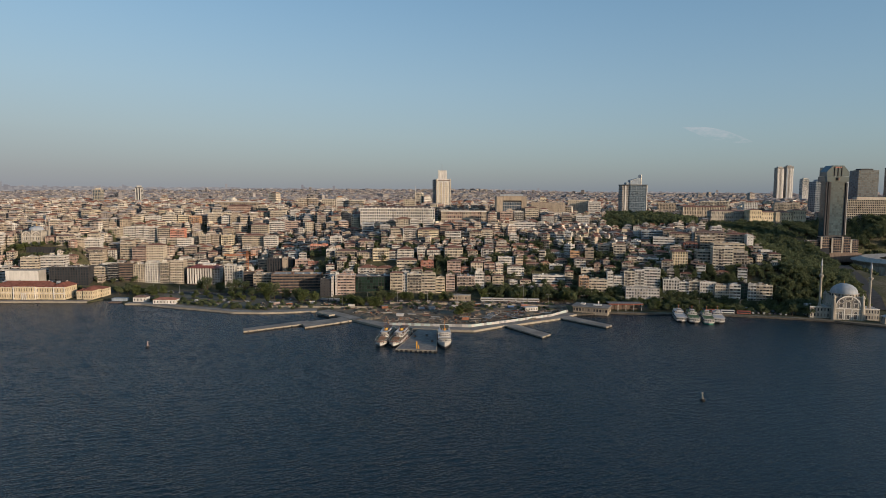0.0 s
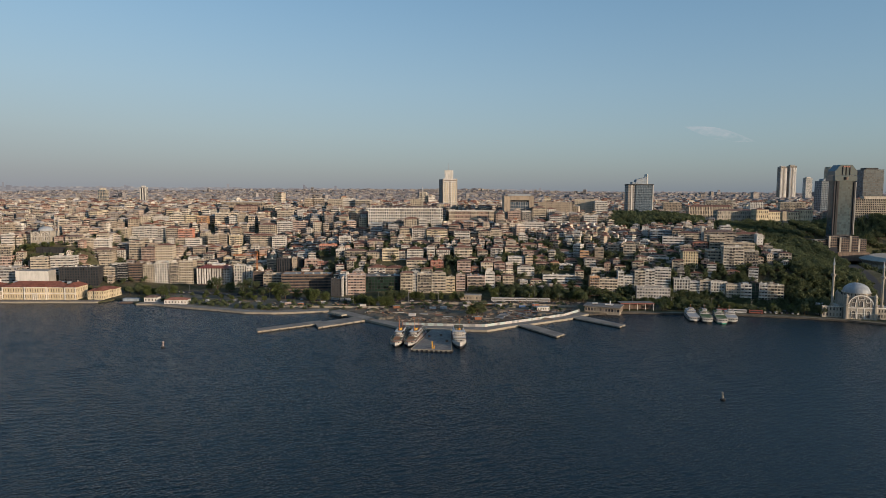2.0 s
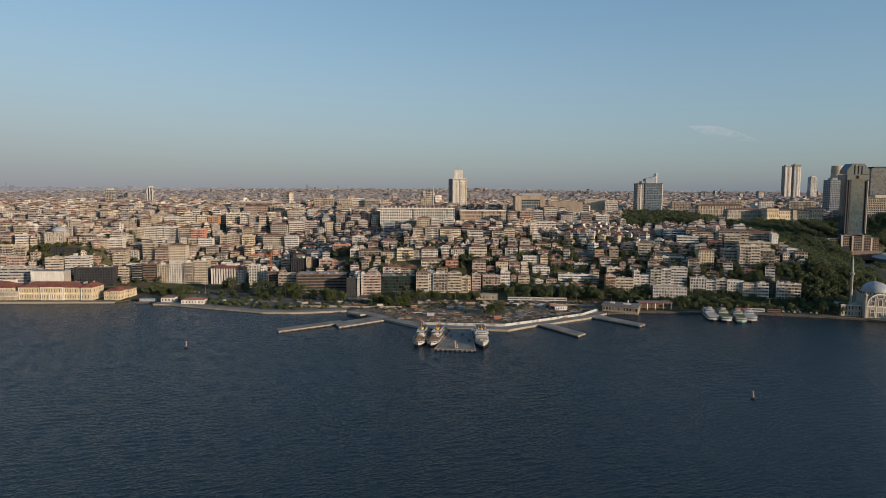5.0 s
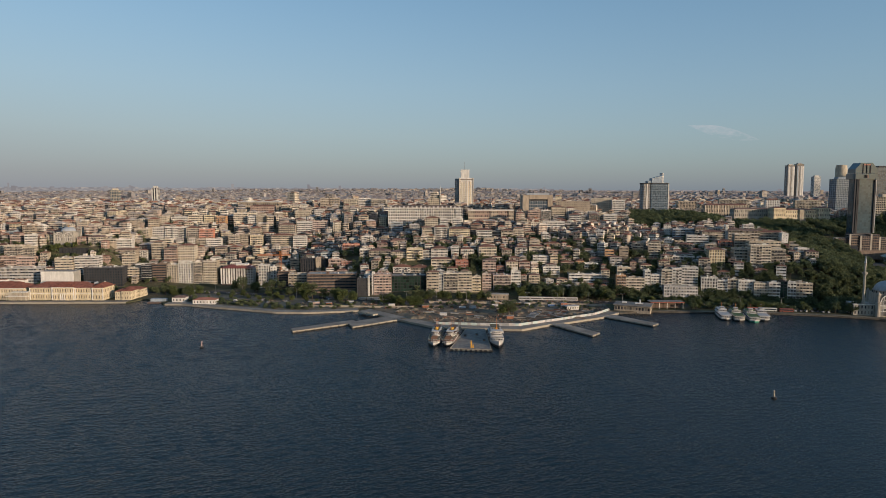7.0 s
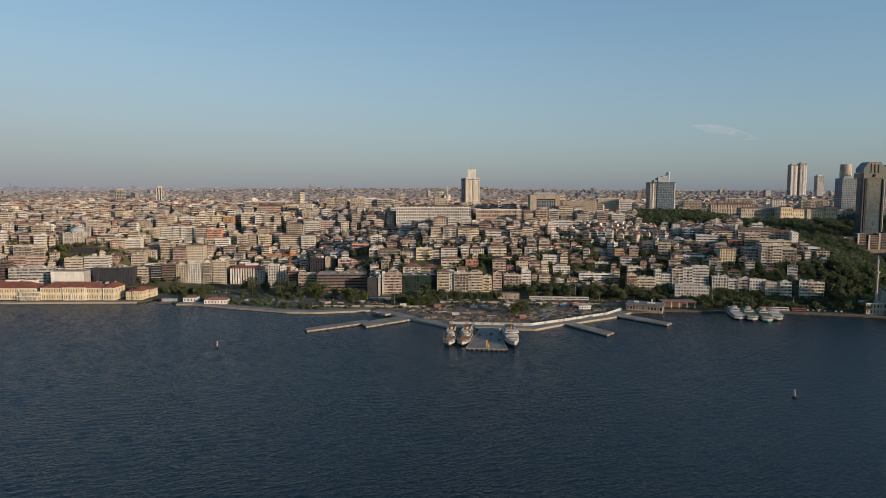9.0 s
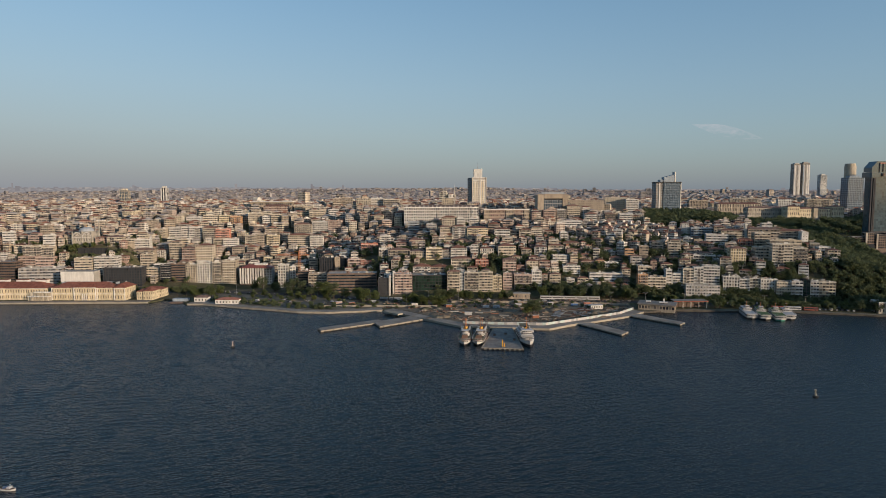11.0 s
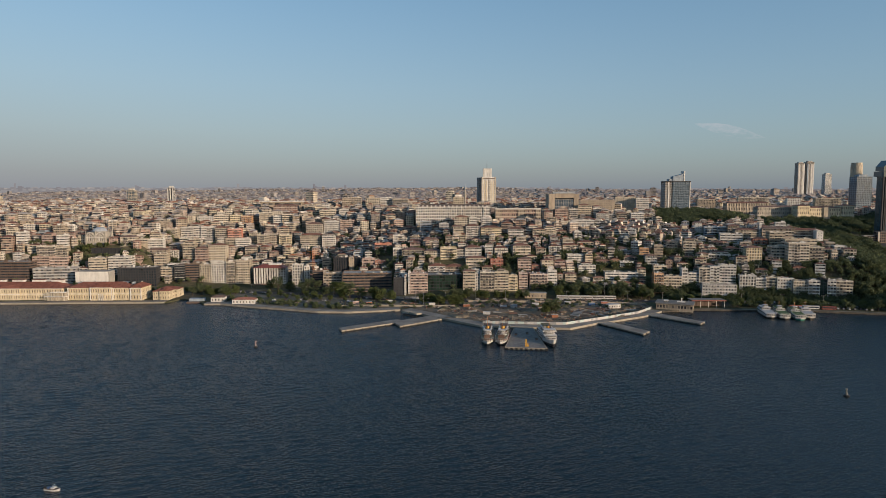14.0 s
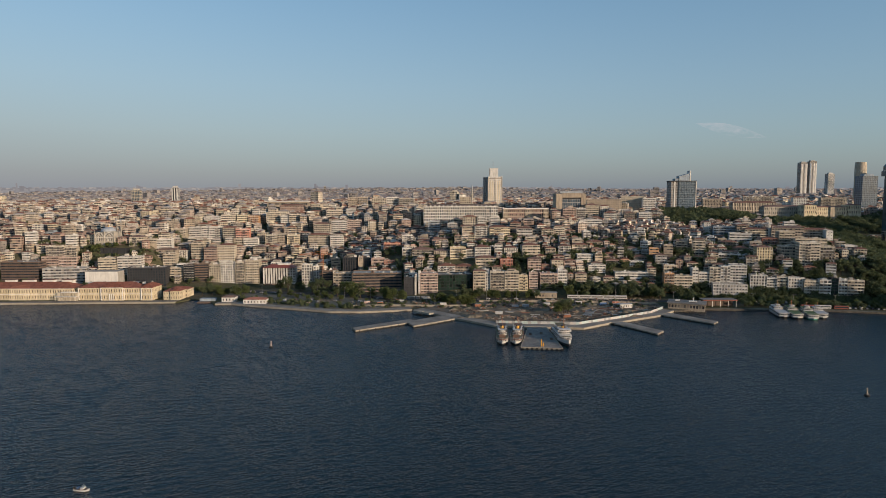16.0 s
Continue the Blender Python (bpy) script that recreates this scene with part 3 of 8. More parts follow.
def opposite_shore():
    """The wooded, built-up bank across the strait, behind the whole walk, as bare unseen hills that block low sky glow
    from reflections.
    """
    g = Geo()
    xs = list(range(-4500, 4501, 150))
    rows = ((-900, -2), (-902, 3), (-1100, 16), (-1400, 34), (-1800, 50), (-2600, 62), (-3900, 50))
    pts = [(x, y + 60 * noise.noise((x / 600, 3, 0)), z * (1 + 0.35 * noise.noise((x / 500, y / 500, 9))) if z > 4 else z) for x in xs for y, z in rows]
    n = len(rows)
    g.solid(pts, [(i * n + k, i * n + k + 1, (i + 1) * n + k + 1, (i + 1) * n + k) for i in range(len(xs) - 1) for k in range(n - 1)], "grit")
    return tagged(part("ground", g), "unseen dark hilly bank across the strait", "ground", kind="structure")


opposite_shore()


def strip(name, line, width, z0, z1, mat, label, category, top=None, kind="structure", shift=0.0):
    """A flat band along a line on the plan, lying to the line's left."""
    g = Geo()
    pts = [Vector(p) for p in line]
    inner = []
    for i, p in enumerate(pts):
        a = (pts[i] - pts[i - 1]).normalized() if i else (pts[1] - pts[0]).normalized()
        b = (pts[i + 1] - pts[i]).normalized() if i < len(pts) - 1 else a
        t = (a + b).normalized()
        n = Vector((-t.y, t.x)) / max(0.5, t.dot(a))
        inner.append((p + n * shift, p + n * (shift + width)))
    for (a, b), (c, d) in zip(inner, inner[1:]):
        g.prism([tuple(a), tuple(c), tuple(d), tuple(b)], z0, z1, mat, top)
    return tagged(part(name, g), label, category, kind=kind)


strip("pavement", [(-640, 624), (-530, 622), (-357, 628)], 9, -1.5, 1.6, "quay", "pale stone quay in front of the waterside academy", "pavement", "paving", shift=-0.4)
strip("pavement", [(-313, 617), (-297, 617), (-252, 598), (-221, 587), (-192, 575), (-165, 573), (-140, 578), (-117, 584)], 9, -1.5, 1.65, "quay", "pale concrete promenade along the water", "pavement", "paving", shift=-0.5)
strip("pavement", [(-115, 583), (-79, 544), (-46, 511), (11, 503), (25, 501), (51, 521), (60, 525), (103, 553), (123, 574)], 11, -1.5, 1.65, "quay", "broad concrete quay in front of the building site", "pavement", "paving", shift=-0.5)
strip("pavement", [(124, 574), (157, 583), (190, 580), (260, 575), (314, 561), (345, 549), (375, 528), (440, 500), (560, 470)], 6, -1.5, 1.45, "quaydark", "narrow dark stone quay beneath the trees", "pavement", "grit", shift=-0.4)
strip("road", [(-700, 700), (-420, 690), (-300, 688), (-200, 662), (-120, 634), (0, 628), (120, 622), (200, 612), (300, 594), (380, 574), (470, 545), (700, 500)], 15, FLAT - 0.5, FLAT + 0.06, "asphalt", "asphalt coast road behind the waterfront", "road")

g = Geo()
g.prism([(-104, 589), (-74, 556), (-43, 524), (24, 514), (58, 536), (98, 562), (119, 586), (122, 620), (0, 626), (-118, 632)], FLAT - 0.5, FLAT + 0.09, "dirt")
tagged(part("ground", g), "trampled tan earth and gravel of the building site", "ground", kind="structure")
g = Geo()
g.prism([(-310, 628), (-297, 627), (-250, 608), (-219, 597), (-190, 585), (-165, 584), (-140, 589), (-117, 594), (-122, 630), (-200, 658), (-300, 684), (-330, 684)], FLAT - 0.5, FLAT + 0.07, "grit")
tagged(part("ground", g), "worn dark gravel and planting behind the promenade", "ground", kind="structure")


def valley_road():
    """The road that bends up the wooded valley."""
    g = Geo()
    line = [Vector(p) for p in ((412, 596), (440, 650), (470, 715), (490, 775), (512, 845), (540, 905))]
    pts = []
    for a, b in zip(line, line[1:]):
        for i in range(8):
            pts.append((a.lerp(b, i / 8), (b - a).normalized()))
    rows = []
    for p, t in pts:
        n = Vector((-t.y, t.x)) * 9.5
        z = ground_z(p.x, p.y) + 0.7
        rows.append(((p.x - n.x, p.y - n.y, z), (p.x + n.x, p.y + n.y, z)))
    for (a, b), (c, d) in zip(rows, rows[1:]):
        g.face([a, b, d, c][::-1], "asphalt")
        for q, r in ((a, c), (d, b)):
            g.face([q, r, (r[0], r[1], r[2] - 3), (q[0], q[1], q[2] - 3)], "concrete")
    return tagged(part("road", g), "asphalt road bending up through the wooded valley", "road", kind="structure")


valley_road()
VALLEY = ((412, 596), (440, 650), (470, 715), (490, 775), (512, 845), (540, 905))


def pier(name, outline, z, label):
    g = Geo()
    g.prism(outline, -2.0, z, "quay", "paving")
    g2 = Geo()
    n = len(outline)
    cx, cy = sum(p[0] for p in outline) / n, sum(p[1] for p in outline) / n
    ring = [(cx + (x - cx) * 1.003 + 0.05 * (x > cx) - 0.05 * (x < cx), cy + (y - cy) * 1.003 - 0.05 * (y < cy)) for x, y in outline]
    g2.prism(ring, -2.0, 0.55, "wet")
    ob = thing(name, pose(0, 0, 0), label, "pier", "piers at the quay")
    part("deck", g, ob)
    part("tide_line", g2, ob, "dark wet weed line")
    edge = [(Vector(outline[i]), Vector(outline[(i + 1) % n])) for i in range(n)]
    for a, b in edge:
        k = int((b - a).length / 7)
        for i in range(k):
            p = a.lerp(b, (i + 0.5) / k)
            f = Geo()
            f.lathe(p.x, p.y, [(0.05, 0.2), (0.55, 0.3), (0.55, 1.1), (0.05, 1.2)], "rubber", 8)
            part("fender", f, ob)
    return ob


pier("pier", [(-157, 493), (-110, 528), (-116, 538), (-161, 503)], 1.6, "long narrow concrete pier with black fenders")
pier("pier", [(-112, 509), (-78, 539), (-89, 553), (-119, 527)], 1.7, "wider inner section of a concrete pier")
pier("pier", [(77, 479), (85, 489), (61, 529), (52, 522)], 1.5, "short concrete pier slanting out from the quay")
pier("pier", [(136, 517), (143, 525), (114, 566), (104, 556)], 1.5, "short concrete pier beside the terminal")
pontoon = thing("ferry_pontoon", pose(0, 0, 0), "broad grey floating ferry pontoon with black fenders", "pontoon")
g = Geo()
g.prism([(-33, 438.5), (-3.8, 434.5), (-4.0, 505), (-19, 506)], -1.0, 1.1, "quay", "deckgrey")
part("deck", g, pontoon)
for k, (a, b) in enumerate((((-33, 438.5), (-19, 506)), ((-4.2, 434.6), (-4.4, 505)), ((-33, 438.9), (-3.8, 434.9)))):
    p, q = Vector(a), Vector(b)
    for i in range(12):
        u, v = p.lerp(q, (i + 0.06) / 12), p.lerp(q, (i + 0.94) / 12)
        n = Vector((-(q - p).y, (q - p).x)).normalized() * 0.22
        g = Geo()
        g.prism([(u.x - n.x, u.y - n.y), (v.x - n.x, v.y - n.y), (v.x + n.x, v.y + n.y), (u.x + n.x, u.y + n.y)], 1.1, 1.42, "quay")
        part("kerb", g, pontoon)
for k in range(9):
    g = Geo()
    fx, fy = -32 + k * 3.4, 438.3 - k * 0.465
    g.box(fx - 0.9, fx + 0.9, fy - 0.7, fy, -0.4, 1.0, "rubber")
    part("fender", g, pontoon)
for k in range(14):
    for side in (0, 1):
        a = (-32.7 + k * 0.955, 441 + k * 4.6) if side == 0 else (-3.7 - k * 0.015, 437.5 + k * 4.6)
        g = Geo()
        g.box(a[0] - 0.5, a[0] + 0.5, a[1] - 0.7, a[1] + 0.7, -0.3, 0.95, "rubber")
        part("fender", g, pontoon)

# ---- the buildings that can be told apart: x, y of the front, width, depth, foot, eaves ----
apartment(-404.9, 740, 19.0, 13, 7.6, 22.2, "cream", "flat", style="wide", yaw=5.2)
apartment(-427.3, 770, 14.3, 10, 21.1, 27.1, "orange", "flat", style="plain", yaw=5.8)
apartment(-387.3, 738, 11.8, 9, 6.0, 25.9, "dark", "flat", style="plain", yaw=0.3)
apartment(-374.4, 742, 17.1, 10, 6.1, 26.8, "brown", "flat", style="band", yaw=8.0)
apartment(-358.1, 742, 13.8, 9, 5.2, 25.5, "cream", "flat", style="grid", yaw=1.9)
apartment(-342.7, 742, 16.4, 13, 4.3, 27.5, "white", "flat", style="grid", yaw=4.3)
apartment(-328.3, 742, 10.5, 9, 3.5, 28.8, "cream", "flat", style="tall", yaw=4.3)
apartment(-313.9, 742, 16.4, 12, 3.4, 30.2, "cream", "flat", style="plain", yaw=1.0)
apartment(-476.5, 725, 18.6, 14, 11.8, 35.2, "cream", "flat", style="band", yaw=8.6)
apartment(-453.7, 731, 25.3, 15, 15.7, 35.9, "white", "flat", style="band", yaw=7.3)
apartment(-521.0, 716, 46.0, 16, 4.8, 24.6, "grey", "flat", style="band", yaw=6.7)
apartment(-573.7, 720, 43.4, 24, 9.9, 31.5, "brown", "flat", style="band", yaw=0.6)
apartment(-428.6, 720, 42.0, 20, 3.4, 24.5, "dark", "flat", style="grid", yaw=7.4)
apartment(-549.3, 748, 21.8, 15, 29.8, 47.6, "cream", "flat", style="wide", yaw=3.0)
apartment(-532.5, 750, 13.9, 9, 31.0, 46.1, "cream", "flat", style="plain", yaw=8.7)
apartment(-560.6, 790, 14.0, 10, 46.6, 52.6, "white", "flat", style="plain", yaw=7.2)
apartment(-548.5, 736, 18.9, 15, 21.0, 36.0, "pink", "flat", style="plain", yaw=7.1)
apartment(-529.3, 738, 20.3, 15, 22.1, 35.1, "pink", "flat", style="wide", yaw=3.9)
apartment(-463.8, 772, 17.1, 13, 46.8, 56.8, "cream", "tile", style="wide", yaw=4.3)
apartment(-481.4, 775, 13.0, 10, 48.1, 55.9, "pink", "tile", style="plain", yaw=8.7)
apartment(-448.8, 775, 15.8, 10, 47.8, 53.8, "cream", "flat", style="wide", yaw=1.2)
apartment(-433.0, 778, 18.6, 12, 32.5, 52.9, "white", "flat", style="wide", yaw=9.5)
apartment(-487.4, 880, 27.9, 15, 56.1, 72.2, "tan", "tile", style="plain", yaw=6.2)
apartment(-444.9, 850, 18.7, 13, 52.4, 62.1, "cream", "flat", style="plain", yaw=4.9)
apartment(-427.4, 862, 16.0, 14, 44.5, 63.0, "white", "flat", style="wide", yaw=3.7)
apartment(-413.5, 862, 9.9, 9, 41.9, 63.8, "white", "flat", style="tall", yaw=5.6)
apartment(-399.2, 862, 16.7, 12, 41.1, 63.8, "white", "flat", style="wide", yaw=8.8)
apartment(-379.5, 860, 17.4, 13, 39.6, 63.1, "cream", "tile", style="plain", yaw=8.9)
apartment(-361.5, 860, 18.2, 14, 38.6, 60.8, "coral", "flat", style="wide", yaw=9.5)
apartment(-396.7, 790, 14.7, 11, 22.7, 47.1, "cream", "pent", style="wide", yaw=1.3)
apartment(-427.4, 770, 22.5, 15, 22.7, 41.0, "tan", "tile", style="plain", yaw=9.4)
apartment(-421.4, 765, 14.9, 12, 16.9, 35.9, "cream", "flat", style="wide", yaw=5.5)
apartment(-378.8, 785, 15.3, 12, 20.1, 41.8, "pink", "tile", style="plain", yaw=1.8)
apartment(-361.0, 790, 20.9, 15, 20.2, 45.0, "cream", "tile", style="plain", yaw=5.3)
apartment(-362.8, 845, 12.7, 9, 35.3, 48.8, "cream", "flat", style="plain", yaw=0.2)
apartment(-346.1, 845, 18.7, 15, 34.2, 48.8, "white", "flat", style="wide", yaw=9.5)
apartment(-320.9, 853, 15.1, 9, 35.1, 52.9, "cream", "flat", style="wide", yaw=7.5)
apartment(-307.4, 855, 11.3, 9, 35.5, 54.3, "tan", "flat", style="plain", yaw=1.0)
apartment(-291.1, 853, 16.6, 11, 34.9, 52.9, "yellow", "flat", style="wide", yaw=7.1)
apartment(-323.8, 820, 13.0, 10, 26.2, 41.1, "cream", "flat", style="plain", yaw=-0.1)
apartment(-325.8, 815, 15.8, 12, 24.9, 40.7, "tan", "tile", style="plain", yaw=-0.0)
apartment(-245.6, 725, 11.6, 9, 1.8, 27.5, "white", "flat", style="grid", yaw=2.6)
apartment(-235.3, 728, 6.4, 9, 1.8, 25.1, "white", "flat", style="tall", yaw=9.1)
apartment(-219.3, 712, 12.0, 9, 1.8, 21.9, "brown", "flat", style="band", yaw=9.2)
apartment(-200.7, 700, 20.5, 14, 1.8, 20.2, "tan", "flat", style="wide", yaw=-0.1)
apartment(-160.8, 690, 53.8, 26, 1.8, 21.5, "brown", "flat", style="band", yaw=5.0)
apartment(-197.7, 740, 17.0, 10, 13.2, 33.8, "dark", "flat", style="fins", yaw=1.1)
# the light pier of the finned block, built as a narrow blank house
apartment(-185.2, 739, 5.9, 9, 17.2, 34.6, "tan", "flat", style="blank", yaw=5.2)
apartment(-179.0, 741, 5.9, 9, 20.7, 33.7, "dark", "flat", style="fins", yaw=-0.5)
apartment(-164.7, 735, 15.0, 12, 22.7, 33.0, "pink", "flat", style="wide", yaw=2.2)
apartment(-150.8, 735, 12.4, 10, 25.0, 31.0, "brick", "flat", style="plain", yaw=8.0)
apartment(-150.0, 762, 20.0, 12, 32.0, 48.5, "coral", "flat", style="wide", yaw=3.6)
apartment(-347.3, 963, 20.3, 15, 59.0, 80.0, "cream", "flat", style="wide", yaw=6.0)
apartment(-327.4, 955, 12.6, 9, 57.0, 75.1, "white", "flat", style="plain", yaw=5.1)
apartment(-313.3, 955, 15.1, 11, 56.9, 77.7, "cream", "pent", style="wide", yaw=8.9)
apartment(-392.8, 960, 16.9, 12, 60.3, 76.6, "yellow", "flat", style="wide", yaw=4.0)
apartment(-375.8, 958, 15.2, 11, 59.3, 75.0, "orange", "flat", style="plain", yaw=2.0)
apartment(-414.2, 960, 22.0, 15, 61.1, 76.6, "cream", "flat", style="plain", yaw=9.5)
apartment(-437.1, 955, 23.5, 15, 62.6, 74.2, "white", "flat", style="wide", yaw=5.3)
apartment(-344.1, 1070, 40.4, 15, 70.9, 89.1, "pink", "tile", style="plain", yaw=3.7)
apartment(-302.5, 1060, 15.8, 12, 70.2, 90.2, "cream", "flat", style="plain", yaw=-0.4)
apartment(-260.7, 1000, 24.6, 15, 63.6, 82.5, "cream", "flat", style="wide", yaw=5.6)
apartment(-236.3, 1010, 15.1, 9, 66.4, 84.0, "white", "flat", style="wide", yaw=5.5)
apartment(-251.3, 1135, 15.9, 11, 73.5, 101.0, "tan", "flat", style="plain", yaw=6.1)
apartment(-233.6, 1138, 18.0, 12, 74.0, 102.0, "tan", "flat", style="plain", yaw=6.3)
apartment(-204.2, 1138, 26.0, 15, 74.0, 100.0, "cream", "flat", style="grid", yaw=-0.6)
apartment(-180.1, 1140, 22.0, 14, 74.1, 101.0, "white", "flat", style="plain", yaw=5.8)
apartment(-153.8, 1130, 27.8, 15, 74.1, 99.1, "cream", "flat", style="wide", yaw=1.5)
apartment(-261.0, 900, 23.8, 15, 45.1, 65.9, "cream", "tile", style="plain", yaw=5.2)
apartment(-237.1, 905, 22.3, 15, 48.6, 68.9, "white", "flat", style="wide", yaw=2.9)
apartment(-215.6, 905, 19.9, 13, 52.9, 70.5, "pink", "flat", style="plain", yaw=2.9)
apartment(-256.0, 850, 28.5, 15, 33.8, 53.9, "cream", "tile", style="wide", yaw=2.3)
apartment(-230.6, 845, 17.9, 12, 37.7, 51.9, "white", "pent", style="wide", yaw=7.0)
# the white slab at the pink block's left, built as a thin house
apartment(-113.8, 671, 1.8, 12, 2.0, 24.6, "white", "flat", style="blank", yaw=-1.6)
apartment(-103.1, 671, 18.7, 16, 2.6, 23.3, "pink", "flat", style="wide", yaw=3.6)
apartment(-75.1, 676, 37.1, 22, 5.3, 21.5, "dark", "flat", style="curtain", yaw=4.6)
apartment(-124.4, 668, 11.3, 14, 1.8, 19.5, "dark", "flat", style="blank", yaw=1.5)
# the white edge of the black block, built as a thin house
apartment(-117.6, 667, 1.8, 8, 1.8, 20.8, "white", "flat", style="blank", yaw=0.4)
apartment(-49.5, 672, 13.1, 10, 4.1, 26.3, "cream", "tile", style="plain", yaw=-1.0)
apartment(-40.5, 673, 4.8, 9, 5.1, 23.7, "white", "flat", style="tall", yaw=0.7)
apartment(-30.2, 671, 15.5, 12, 4.4, 25.2, "cream", "flat", style="wide", yaw=-2.9)
apartment(-14.9, 670, 14.8, 10, 4.6, 25.4, "cream", "pent", style="wide", yaw=-0.9)
apartment(-2.5, 670, 9.5, 9, 5.2, 21.1, "yellow", "flat", style="plain", yaw=-0.2)
apartment(8.5, 672, 9.5, 9, 7.0, 23.9, "pink", "flat", style="plain", yaw=-3.1)
apartment(24.8, 672, 19.0, 13, 7.8, 22.7, "pink", "flat", style="wide", yaw=1.3)
apartment(39.8, 674, 10.1, 9, 9.8, 26.1, "white", "flat", style="wide", yaw=-1.0)
apartment(-84.7, 700, 19.2, 18, 19.8, 28.5, "white", "tile", style="tall", yaw=-0.3)
apartment(-64.7, 702, 20.5, 18, 21.7, 27.7, "tan", "tile", style="plain", yaw=-1.8)
apartment(-40.4, 708, 22.5, 14, 26.3, 36.6, "cream", "tile", style="wide", yaw=1.7)
apartment(-17.3, 703, 14.3, 9, 24.6, 35.2, "brick", "flat", style="plain", yaw=3.9)
apartment(12.7, 696, 14.8, 12, 22.1, 36.6, "pink", "tile", style="plain", yaw=-3.1)
apartment(25.3, 697, 8.6, 9, 23.2, 30.2, "brick", "tile", style="plain", yaw=2.9)
apartment(37.9, 695, 12.9, 10, 22.6, 35.4, "cream", "tile", style="plain", yaw=2.6)
apartment(51.9, 697, 11.7, 9, 24.4, 34.6, "pink", "tile", style="plain", yaw=-4.5)
apartment(-112.0, 730, 25.1, 14, 34.9, 44.1, "cream", "tile", style="wide", yaw=1.0)
apartment(-89.9, 727, 18.0, 14, 34.7, 43.1, "cream", "tile", style="tall", yaw=0.3)
apartment(-71.1, 724, 18.5, 13, 33.9, 46.6, "yellow", "flat", style="wide", yaw=1.3)
apartment(-56.9, 725, 9.6, 9, 35.0, 45.2, "white", "tile", style="plain", yaw=0.9)
apartment(-42.6, 724, 18.5, 14, 35.1, 47.3, "white", "tile", style="wide", yaw=5.6)
apartment(-24.8, 724, 8.9, 9, 35.9, 48.6, "white", "pent", style="wide", yaw=-4.0)
apartment(-10.5, 724, 15.3, 12, 36.3, 46.7, "white", "tile", style="tall", yaw=4.5)
apartment(12.7, 722, 20.4, 16, 36.2, 49.5, "cream", "tile", style="plain", yaw=5.0)
apartment(34.7, 722, 11.5, 9, 36.7, 46.2, "cream", "tile", style="wide", yaw=4.1)
apartment(50.9, 722, 14.0, 11, 37.1, 48.8, "white", "tile", style="wide", yaw=-3.6)
apartment(-130.9, 735, 9.7, 9, 32.5, 45.0, "white", "flat", style="plain", yaw=6.9)
apartment(-132.3, 780, 13.8, 10, 46.4, 57.1, "white", "flat", style="wide", yaw=3.8)
apartment(-63.8, 776, 19.2, 14, 49.3, 56.0, "white", "flat", style="grid", yaw=-0.2)
apartment(-39.5, 770, 20.4, 14, 46.3, 52.3, "grey", "tile", style="plain", yaw=-1.4)
apartment(-92.3, 765, 18.9, 12, 45.7, 53.4, "cream", "tile", style="plain", yaw=3.5)
apartment(-111.4, 765, 17.5, 12, 45.1, 52.0, "grey", "tile", style="plain", yaw=6.2)
apartment(-57.4, 786, 14.5, 9, 51.5, 68.0, "cream", "tile", style="wide", yaw=5.8)
apartment(-40.5, 784, 17.3, 13, 51.4, 68.8, "white", "tile", style="wide", yaw=5.6)
apartment(-18.1, 783, 25.5, 15, 51.5, 66.8, "yellow", "tile", style="wide", yaw=4.8)
apartment(12.3, 783, 19.3, 14, 51.8, 65.4, "white", "tile", style="wide", yaw=-4.8)
apartment(40.4, 780, 14.4, 11, 51.7, 64.9, "cream", "tile", style="wide", yaw=-3.9)
apartment(54.6, 780, 13.7, 9, 51.8, 65.6, "cream", "pent", style="wide", yaw=0.7)
apartment(-52.7, 840, 19.2, 14, 57.5, 77.9, "cream", "tile", style="tall", yaw=0.8)
apartment(-37.7, 838, 10.3, 9, 57.4, 76.5, "white", "flat", style="plain", yaw=2.4)
apartment(-19.6, 845, 13.4, 9, 58.4, 76.2, "white", "flat", style="wide", yaw=-1.6)
apartment(-76.3, 830, 13.1, 10, 56.2, 69.4, "grey", "flat", style="plain", yaw=2.0)
apartment(-100.7, 850, 15.0, 11, 58.2, 71.4, "bluegrey", "flat", style="plain", yaw=1.3)
apartment(28.4, 790, 11.1, 9, 52.7, 62.9, "tan", "flat", style="wide", yaw=0.1)
apartment(70.0, 790, 12.5, 10, 53.1, 62.2, "cream", "tile", style="plain", yaw=-4.6)
apartment(91.3, 905, 18.3, 14, 65.5, 85.2, "pink", "flat", style="wide", yaw=2.4)
apartment(108.7, 908, 13.5, 10, 66.0, 86.0, "white", "flat", style="wide", yaw=0.7)
apartment(109.9, 850, 29.1, 14, 60.1, 72.3, "white", "flat", style="wide", yaw=-7.6)
apartment(131.0, 935, 19.7, 14, 68.8, 91.1, "cream", "tile", style="tall", yaw=-0.4)
apartment(150.3, 907, 17.5, 16, 66.1, 80.4, "white", "tile", style="wide", yaw=-9.9)
apartment(164.7, 910, 8.0, 9, 66.3, 78.6, "grey", "flat", style="plain", yaw=-8.6)
apartment(177.3, 905, 14.3, 10, 65.5, 80.4, "tan", "tile", style="wide", yaw=-7.9)
apartment(200.1, 906, 17.5, 16, 65.0, 79.6, "white", "flat", style="wide", yaw=-8.9)
apartment(216.3, 910, 10.4, 9, 65.1, 77.0, "tan", "tile", style="plain", yaw=-14.7)
apartment(69.9, 730, 17.4, 11, 39.7, 49.5, "cream", "tile", style="wide", yaw=-5.0)
apartment(90.5, 745, 18.4, 12, 44.2, 51.6, "cream", "tile", style="wide", yaw=-6.1)
